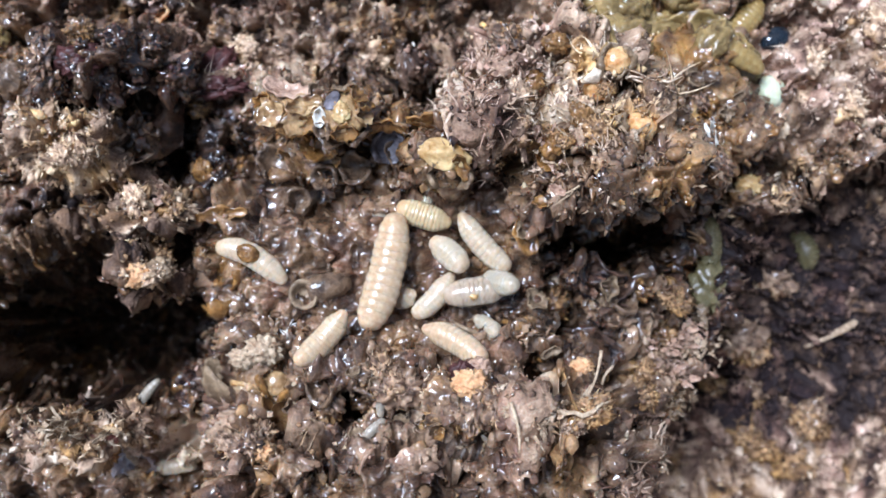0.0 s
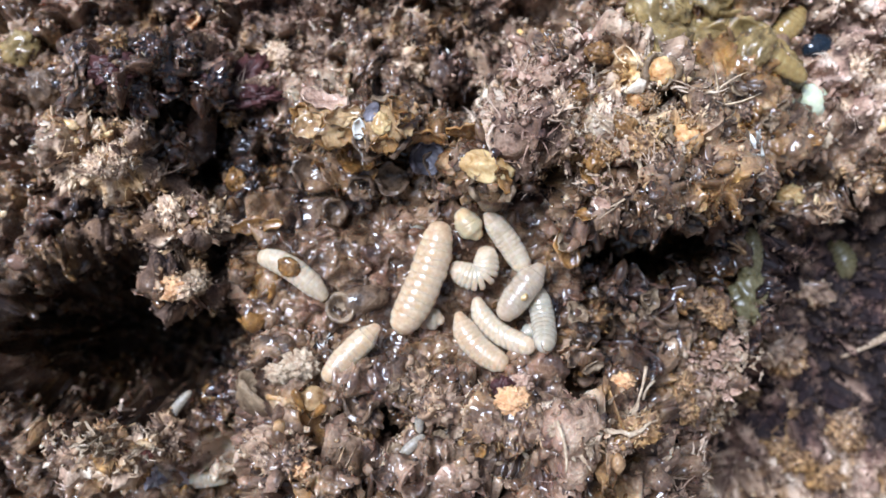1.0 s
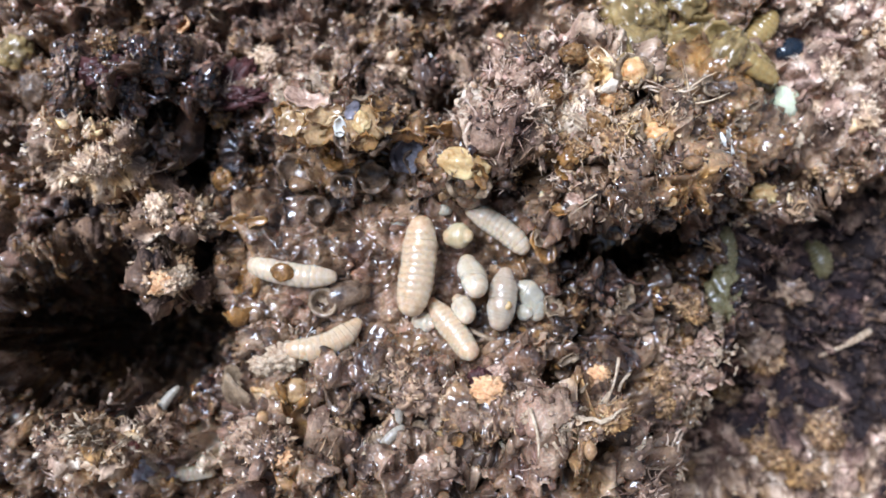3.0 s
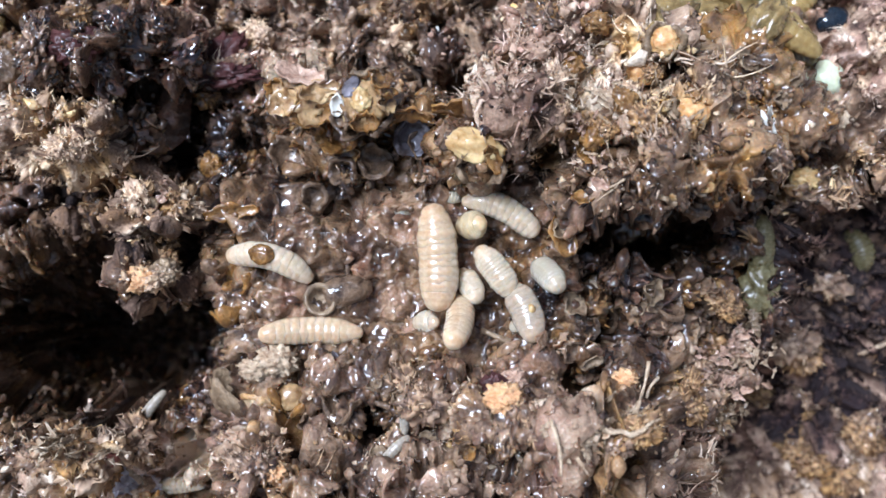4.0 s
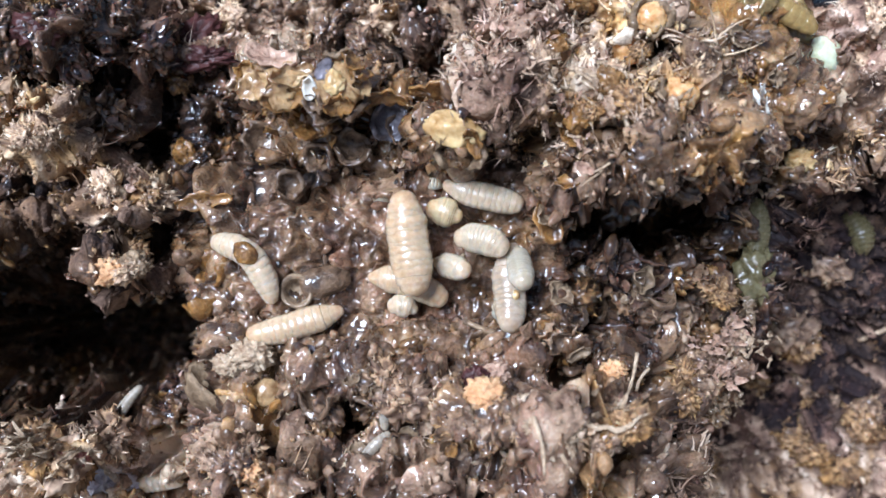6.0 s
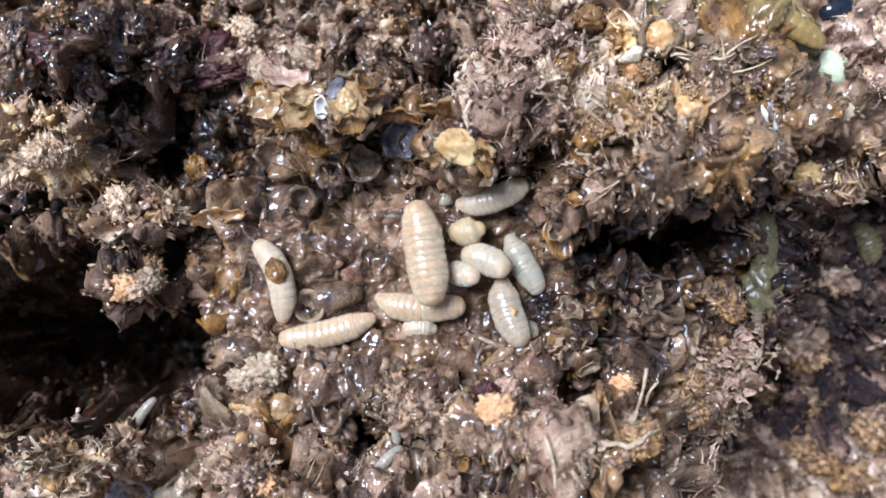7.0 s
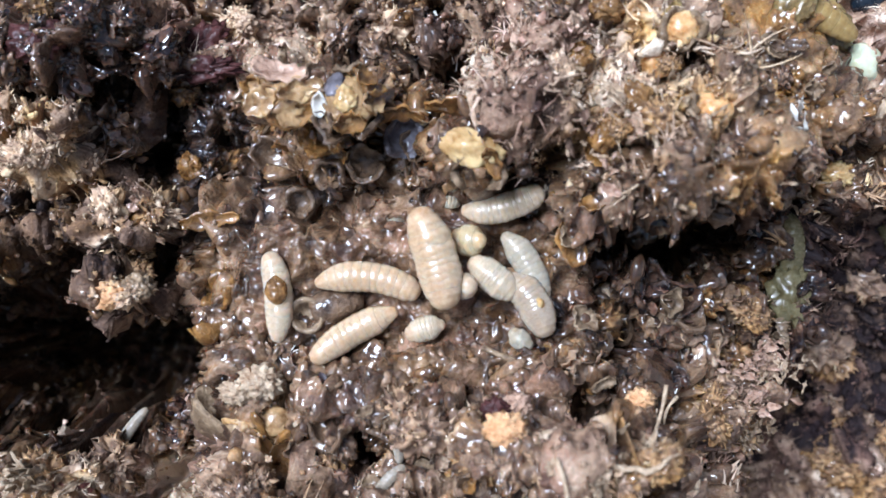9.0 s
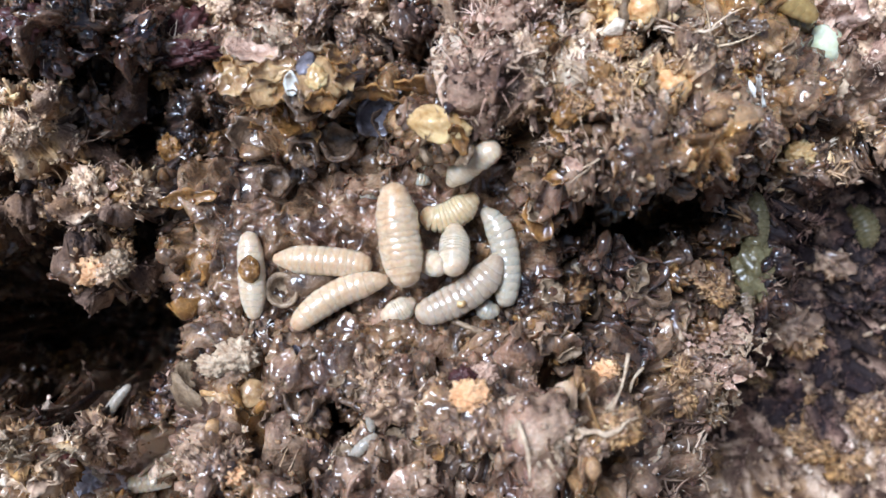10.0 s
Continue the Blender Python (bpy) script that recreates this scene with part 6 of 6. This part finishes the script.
    crawl(larva_f, [
        (0, (3.3, 1.6, 9.5), (5.4, -0.1, 9.2), (7.1, -2.1, 9.1)),
        (0.5, (3.5, 2.2, 9.9), (5.2, -0.4, 8.3), (9.3, -0.8, 8.0)),
        (1, (0.9, 0.3, 8.7), (4.4, -0.8, 8.0), (5.0, 2.1, 9.8)),
        (1.5, (6.7, 1.8, 9.6), (4.3, -0.8, 8.0), (1.6, -2.9, 6.7)),
        (2, (3.2, 0.6, 8.9), (3.2, -1.8, 9.4), (3.5, -4.3, 10.9)),
        (2.5, (5.7, 0.9, 9.0), (3.9, -1.3, 7.7), (2.9, -3.1, 6.6)),
        (2.7, (5.6, 0.7, 8.9), (4.9, -1.8, 9.0), (4.2, -4.4, 9.8)),
        (3.8, (5.4, 0.8, 9.0), (7.9, -1.9, 7.3), (10.5, -4.0, 6.0)),
        (4, (5.2, 0.8, 9.0), (7.4, -1.3, 7.7), (9.0, -3.4, 6.4)),
        (4.5, (5.0, 0.9, 9.1), (7.5, -1.4, 7.6), (9.9, -3.7, 6.2)),
        (5, (4.3, 0.4, 8.8), (7.6, 1.4, 9.4), (11.5, 0.7, 8.9)),
        (5.5, (4.3, 1.7, 9.6), (6.4, 0.1, 9.4), (8.5, -1.5, 9.7)),
        (5.7, (4.9, 0.7, 9.0), (7.3, 0.4, 9.5), (9.6, -1.1, 9.6)),
        (6.8, (4.8, 0.0, 8.5), (6.9, 0.3, 8.7), (10.3, -1.0, 7.9)),
        (7, (4.5, 0.6, 8.9), (6.9, -0.3, 9.3), (9.0, -1.9, 9.6)),
        (7.5, (6.0, 0.9, 9.1), (5.7, -1.4, 9.4), (5.4, -4.2, 10.4)),
        (8, (5.8, 1.1, 9.2), (6.7, -0.9, 8.9), (7.6, -3.8, 8.5)),
        (8.5, (5.7, 0.8, 9.0), (5.7, -1.8, 8.8), (6.8, -4.1, 9.5)),
        (9, (4.6, 0.7, 9.0), (6.6, -0.7, 8.1), (8.9, -2.2, 7.2)),
        (9.5, (5.0, 0.5, 8.8), (6.4, -0.7, 9.3), (8.7, -3.0, 9.8)),
        (10, (6.0, 1.5, 9.5), (6.0, -1.0, 9.1), (5.8, -3.8, 9.1)),
    ])
    crawl(larva_g, [
        (0, (12.7, -3.0, 6.1), (9.2, -3.3, 5.9), (5.1, -3.9, 5.5)),
        (0.5, (7.7, -2.4, 6.5), (9.6, -4.9, 6.8), (11.5, -7.8, 7.7)),
        (1, (11.9, 0.7, 8.4), (9.9, -1.4, 7.1), (7.2, -4.6, 5.1)),
        (1.5, (12.2, 1.5, 8.9), (9.4, 0.6, 9.0), (6.0, -1.7, 8.7)),
        (2, (8.1, 2.0, 9.3), (6.7, -0.9, 7.5), (8.8, -6.9, 3.9)),
        (2.5, (8.1, 2.0, 9.3), (9.2, -2.2, 6.7), (11.1, -7.1, 3.9)),
        (2.7, (9.2, 1.6, 9.0), (10.0, -2.6, 6.3), (11.1, -6.5, 3.9)),
        (3.8, (12.4, -5.6, 4.5), (9.8, -7.1, 5.6), (6.9, -8.4, 7.9)),
        (4, (8.7, -2.2, 6.8), (10.6, -5.0, 5.5), (11.4, -8.2, 4.9)),
        (4.5, (4.8, -4.9, 5.1), (8.1, -6.4, 4.1), (12.3, -7.3, 3.9)),
        (5, (10.9, 0.4, 8.3), (11.8, -2.7, 6.3), (9.7, -6.9, 3.9)),
        (5.5, (7.6, -1.4, 7.2), (9.8, -4.0, 5.6), (10.7, -7.2, 3.9)),
        (5.7, (10.0, -0.4, 8.0), (10.6, -4.0, 5.7), (10.6, -8.1, 4.6)),
        (6.8, (9.0, -1.4, 7.3), (9.9, -4.5, 5.4), (11.1, -7.8, 4.6)),
        (7, (8.8, -1.3, 7.3), (9.1, -4.1, 5.6), (10.9, -7.8, 4.6)),
        (7.5, (7.2, -1.6, 7.2), (9.0, -4.7, 5.3), (11.5, -8.2, 4.9)),
        (8, (5.1, -5.2, 4.8), (8.8, -5.2, 4.8), (11.8, -7.2, 3.9)),
        (8.5, (8.0, -0.9, 7.4), (8.6, -3.9, 5.6), (10.9, -6.9, 3.9)),
        (9, (8.4, -0.5, 7.7), (10.6, -2.5, 6.6), (12.1, -5.5, 5.0)),
        (9.5, (9.4, 1.0, 8.6), (10.6, -2.5, 6.5), (8.0, -6.7, 3.9)),
        (10, (10.4, -0.7, 7.5), (8.1, -3.7, 5.6), (2.1, -6.2, 4.1)),
    ])
    crawl(larva_h, [
        (0, (9.3, -1.4, 5.5), (11.3, -2.6, 6.7), (13.2, -4.1, 8.6)),
        (0.5, (9.5, -0.7, 6.3), (10.2, -4.2, 4.1), (9.4, -8.2, 4.3)),
        (1, (11.0, -0.5, 6.4), (12.0, -4.0, 4.2), (12.0, -9.1, 5.7)),
        (1.5, (5.4, -1.3, 5.6), (8.8, -1.9, 5.2), (12.3, -1.9, 5.2)),
        (2, (11.7, -0.2, 6.5), (11.3, -3.2, 4.6), (10.5, -8.1, 4.5)),
        (2.5, (11.5, -0.8, 6.6), (12.9, -3.2, 4.4), (14.4, -5.1, 3.2)),
        (2.7, (11.8, -1.0, 6.5), (13.6, -3.1, 4.5), (13.7, -5.8, 2.8)),
        (3.8, (11.5, -2.0, 5.8), (13.4, 0.2, 7.1), (15.6, 0.7, 8.2)),
        (4, (11.6, 0.3, 6.6), (12.7, -1.2, 7.7), (14.0, -4.1, 8.9)),
        (4.5, (14.6, 0.9, 6.9), (12.4, -1.5, 6.7), (11.1, -3.8, 7.0)),
        (5, (10.7, -1.8, 6.1), (9.7, -4.2, 5.3), (8.5, -6.7, 6.1)),
        (5.5, (10.1, 0.9, 7.0), (12.0, -1.2, 5.7), (14.4, -2.7, 4.7)),
        (5.7, (11.0, 0.9, 7.0), (11.5, -1.9, 7.0), (12.0, -4.6, 8.0)),
        (6.8, (10.3, 2.2, 7.8), (11.5, -0.1, 7.6), (12.6, -3.0, 7.6)),
        (7, (9.5, 3.4, 8.5), (10.7, 1.1, 7.1), (12.8, -1.8, 5.3)),
        (7.5, (8.5, 2.2, 7.7), (11.0, 0.8, 6.9), (12.5, -1.6, 5.4)),
        (8, (11.1, 3.6, 8.7), (11.4, 1.5, 7.3), (11.6, -1.7, 5.4)),
        (8.5, (8.7, 3.3, 8.4), (10.7, 1.3, 7.2), (12.7, -1.2, 5.6)),
        (9, (7.8, 3.9, 8.8), (10.1, 1.7, 7.4), (11.9, -1.8, 5.3)),
        (9.5, (8.9, 4.2, 9.1), (11.2, 2.2, 7.8), (12.1, -1.3, 5.6)),
        (10, (8.7, 4.0, 8.9), (11.1, 1.0, 7.0), (11.3, -4.6, 3.5)),
    ])
    crawl(larva_i, [
        (0, (2.1, -7.6, 4.2), (5.9, -9.0, 4.1), (9.5, -12.4, 5.0)),
        (0.5, (2.6, -7.8, 4.0), (4.9, -9.7, 5.5), (7.8, -12.3, 7.8)),
        (1, (1.8, -4.0, 5.3), (3.8, -7.6, 3.7), (7.5, -10.1, 3.4)),
        (1.5, (1.6, -5.5, 4.4), (4.3, -8.3, 4.7), (7.7, -11.6, 5.8)),
        (2, (1.8, -4.5, 5.1), (4.3, -7.7, 3.7), (7.7, -11.6, 5.2)),
        (2.5, (0.0, -2.7, 5.9), (2.9, -5.7, 4.1), (7.2, -10.4, 3.2)),
        (2.7, (0.7, -2.8, 5.7), (3.6, -6.1, 3.7), (7.2, -9.8, 3.2)),
        (3.8, (1.9, -3.6, 5.2), (3.5, -6.5, 5.3), (4.8, -11.6, 6.8)),
        (4, (2.4, -2.9, 5.4), (3.4, -5.6, 5.8), (2.5, -10.2, 7.1)),
        (4.5, (0.4, -2.3, 5.5), (2.4, -4.7, 6.2), (2.2, -9.4, 7.0)),
        (5, (-3.7, -4.0, 4.2), (0.6, -3.0, 4.9), (5.5, -5.6, 3.3)),
        (5.5, (-5.2, -1.4, 5.9), (-0.3, -2.6, 5.1), (5.5, -3.4, 4.6)),
        (5.7, (-4.9, -2.4, 5.3), (-0.6, -2.4, 5.3), (3.7, -4.9, 3.7)),
        (6.8, (-4.7, -1.8, 5.7), (-2.0, -3.1, 4.8), (4.2, -1.8, 5.6)),
        (7, (-5.1, -2.2, 5.4), (-1.7, -3.5, 4.6), (4.5, -3.3, 4.7)),
        (7.5, (-6.5, -1.7, 5.7), (-2.2, -2.7, 5.0), (3.5, -4.1, 4.2)),
        (8, (-7.6, -0.7, 6.3), (-2.9, -1.2, 6.0), (1.4, -4.1, 4.2)),
        (8.5, (-9.6, -0.6, 6.4), (-4.8, -0.9, 6.2), (-0.7, -2.4, 5.3)),
        (9, (-11.7, -0.7, 6.3), (-6.1, 0.0, 6.8), (-0.9, -1.5, 5.8)),
        (9.5, (-12.8, -0.5, 6.4), (-7.7, -1.2, 6.0), (-1.8, -1.0, 6.1)),
        (10, (-13.5, -0.6, 6.4), (-8.7, -0.7, 6.3), (-3.0, -1.2, 6.0)),
    ])
    crawl(larva_j, [
        (0, (-1.1, -4.2, 3.8), (0.3, -3.5, 4.7), (1.3, -3.6, 5.5)),
        (0.5, (-2.2, -4.5, 3.6), (-0.9, -5.0, 3.9), (0.5, -5.4, 4.5)),
        (1, (-2.6, -4.9, 3.4), (-1.3, -4.4, 4.0), (0.1, -4.9, 4.2)),
        (1.5, (-2.9, -4.6, 3.5), (-1.2, -4.6, 3.5), (0.2, -5.2, 3.2)),
        (2, (-3.1, -5.1, 3.2), (-1.3, -4.8, 3.4), (0.8, -4.4, 3.6)),
        (2.5, (-1.4, -4.6, 3.5), (0.1, -5.2, 3.2), (1.5, -5.5, 3.0)),
        (2.7, (-0.7, -4.8, 3.4), (0.4, -5.6, 3.9), (1.5, -6.4, 4.9)),
        (3.8, (-2.6, -5.1, 3.2), (-0.7, -5.3, 3.1), (1.6, -5.6, 2.9)),
        (4, (-1.7, -5.3, 3.1), (-0.4, -5.6, 3.7), (0.9, -6.1, 4.7)),
        (4.5, (-2.3, -5.2, 3.1), (-1.4, -5.8, 3.6), (0.2, -6.0, 4.6)),
        (5, (-2.2, -4.7, 3.5), (-0.9, -5.0, 4.1), (0.4, -5.6, 5.1)),
        (5.5, (-1.5, -4.9, 3.5), (-0.6, -6.0, 3.6), (0.4, -7.4, 4.2)),
        (5.7, (-2.4, -4.8, 3.4), (-0.9, -4.5, 3.6), (0.3, -5.3, 3.1)),
        (6.8, (-1.7, -4.7, 3.4), (-0.2, -5.0, 3.3), (1.4, -5.3, 3.1)),
        (7, (-2.0, -5.5, 3.0), (-0.5, -5.2, 3.2), (1.7, -5.5, 3.0)),
        (7.5, (-1.9, -5.0, 3.3), (0.0, -5.0, 3.3), (1.9, -4.7, 3.5)),
        (8, (-1.7, -4.8, 3.4), (-0.2, -5.1, 3.3), (1.4, -5.6, 2.9)),
        (8.5, (-1.6, -5.2, 3.2), (0.1, -5.0, 3.3), (1.9, -4.0, 3.9)),
        (9, (-2.1, -5.0, 3.3), (-0.0, -4.3, 3.7), (2.0, -4.0, 3.9)),
        (9.5, (-2.1, -5.1, 3.2), (-0.3, -4.4, 3.7), (2.1, -3.8, 4.0)),
        (10, (-1.7, -5.9, 3.4), (-0.0, -5.1, 3.2), (1.8, -4.1, 3.9)),
    ])
    crawl(larva_k, [
        (0, (5.8, -1.1, 6.2), (3.7, -3.8, 4.6), (1.3, -5.3, 3.6)),
        (0.5, (7.0, -1.4, 6.1), (5.0, -4.3, 4.2), (2.3, -5.3, 3.7)),
        (1, (4.1, -2.3, 5.8), (5.9, -5.4, 3.9), (10.8, -8.4, 4.5)),
        (1.5, (3.3, -4.1, 4.8), (6.8, -5.8, 3.7), (8.8, -8.8, 4.1)),
        (2, (-0.3, -2.1, 5.9), (4.3, -3.6, 5.0), (6.8, -7.8, 3.2)),
        (2.5, (5.0, -3.0, 5.1), (5.7, -4.7, 5.3), (6.1, -6.8, 6.0)),
        (2.7, (4.7, -3.1, 5.0), (5.4, -5.1, 4.9), (5.4, -7.0, 5.4)),
        (3.8, (2.8, -1.5, 6.0), (4.7, -1.6, 6.9), (6.3, -2.3, 8.0)),
        (4, (3.4, -0.6, 6.6), (4.3, -2.1, 6.5), (5.2, -4.2, 6.5)),
        (4.5, (1.3, 0.0, 7.0), (4.1, -1.3, 6.2), (5.3, -3.3, 4.9)),
        (5, (3.7, -1.2, 6.2), (4.9, -2.6, 6.7), (6.1, -4.2, 7.6)),
        (5.5, (2.2, 0.1, 7.0), (4.0, -0.9, 6.4), (6.1, -1.9, 5.7)),
        (5.7, (2.8, -0.9, 6.4), (4.3, -1.6, 6.9), (6.1, -3.0, 7.5)),
        (6.8, (2.3, -0.3, 6.7), (4.2, -1.3, 7.2), (5.7, -1.7, 8.5)),
        (7, (2.7, -0.2, 6.8), (4.2, -1.0, 7.6), (5.7, -2.1, 8.8)),
        (7.5, (4.1, -0.7, 6.5), (5.1, -2.0, 7.4), (6.0, -3.4, 9.1)),
        (8, (4.2, -0.3, 6.8), (5.1, -1.6, 7.7), (6.1, -2.7, 9.5)),
        (8.5, (2.5, -0.5, 6.7), (3.7, -1.6, 7.5), (4.9, -2.9, 9.0)),
        (9, (2.6, -0.3, 6.8), (3.5, -1.5, 7.7), (4.4, -2.6, 9.6)),
        (9.5, (2.4, -0.0, 6.9), (3.6, -1.2, 7.8), (4.4, -2.7, 9.3)),
        (10, (2.7, -0.8, 6.5), (3.6, -1.8, 7.6), (4.6, -3.2, 9.3)),
    ])
    crawl(larva_l, [
        (0, (8.6, -5.3, 3.1), (10.0, -6.2, 2.7), (11.3, -8.4, 4.6)),
        (0.5, (9.2, -5.6, 3.0), (9.5, -6.6, 2.8), (9.6, -8.6, 4.3)),
        (1, (9.7, -5.4, 2.6), (10.4, -5.5, 2.8), (11.0, -5.1, 3.5)),
        (1.5, (9.9, -5.4, 3.0), (10.3, -6.0, 2.7), (10.1, -8.3, 4.0)),
        (2, (10.3, -4.1, 3.4), (10.7, -4.9, 2.9), (10.7, -5.6, 2.4)),
        (2.5, (11.2, -4.1, 4.3), (11.9, -4.1, 3.8), (12.5, -4.7, 4.0)),
        (2.7, (11.9, -3.5, 3.7), (12.2, -4.1, 4.0), (12.9, -4.7, 4.5)),
        (3.8, (11.8, -3.5, 3.8), (12.9, -3.3, 3.9), (13.8, -3.1, 4.0)),
        (4, (9.2, -5.2, 2.7), (10.1, -5.5, 2.5), (11.1, -5.5, 2.5)),
        (4.5, (11.5, -4.1, 4.2), (13.1, -3.7, 3.6), (14.6, -3.4, 3.8)),
        (5, (12.3, -5.0, 2.9), (12.5, -5.7, 3.0), (12.8, -6.7, 3.5)),
        (5.5, (10.8, -4.6, 3.1), (11.7, -5.2, 2.7), (12.6, -5.4, 2.6)),
        (5.7, (8.5, -4.1, 3.4), (9.2, -4.8, 2.9), (9.5, -5.6, 2.4)),
        (6.8, (11.8, -4.9, 2.9), (12.4, -5.6, 3.0), (12.7, -6.2, 3.5)),
        (7, (11.0, -5.0, 2.8), (11.6, -5.5, 3.1), (12.1, -6.1, 3.5)),
        (7.5, (10.6, -2.1, 4.7), (11.0, -2.7, 4.3), (11.1, -3.8, 4.3)),
        (8, (10.4, -1.7, 4.9), (11.0, -2.6, 5.2), (11.3, -3.4, 4.7)),
        (8.5, (10.4, -3.8, 3.6), (11.6, -3.0, 4.1), (12.9, -2.5, 5.3)),
        (9, (8.7, -4.3, 3.3), (9.6, -5.1, 2.8), (10.7, -5.8, 2.4)),
        (9.5, (10.1, -4.4, 3.2), (11.0, -4.9, 2.9), (11.6, -5.5, 2.5)),
        (10, (8.3, -4.3, 3.3), (9.5, -4.9, 2.9), (10.4, -4.7, 3.0)),
    ])

motions()
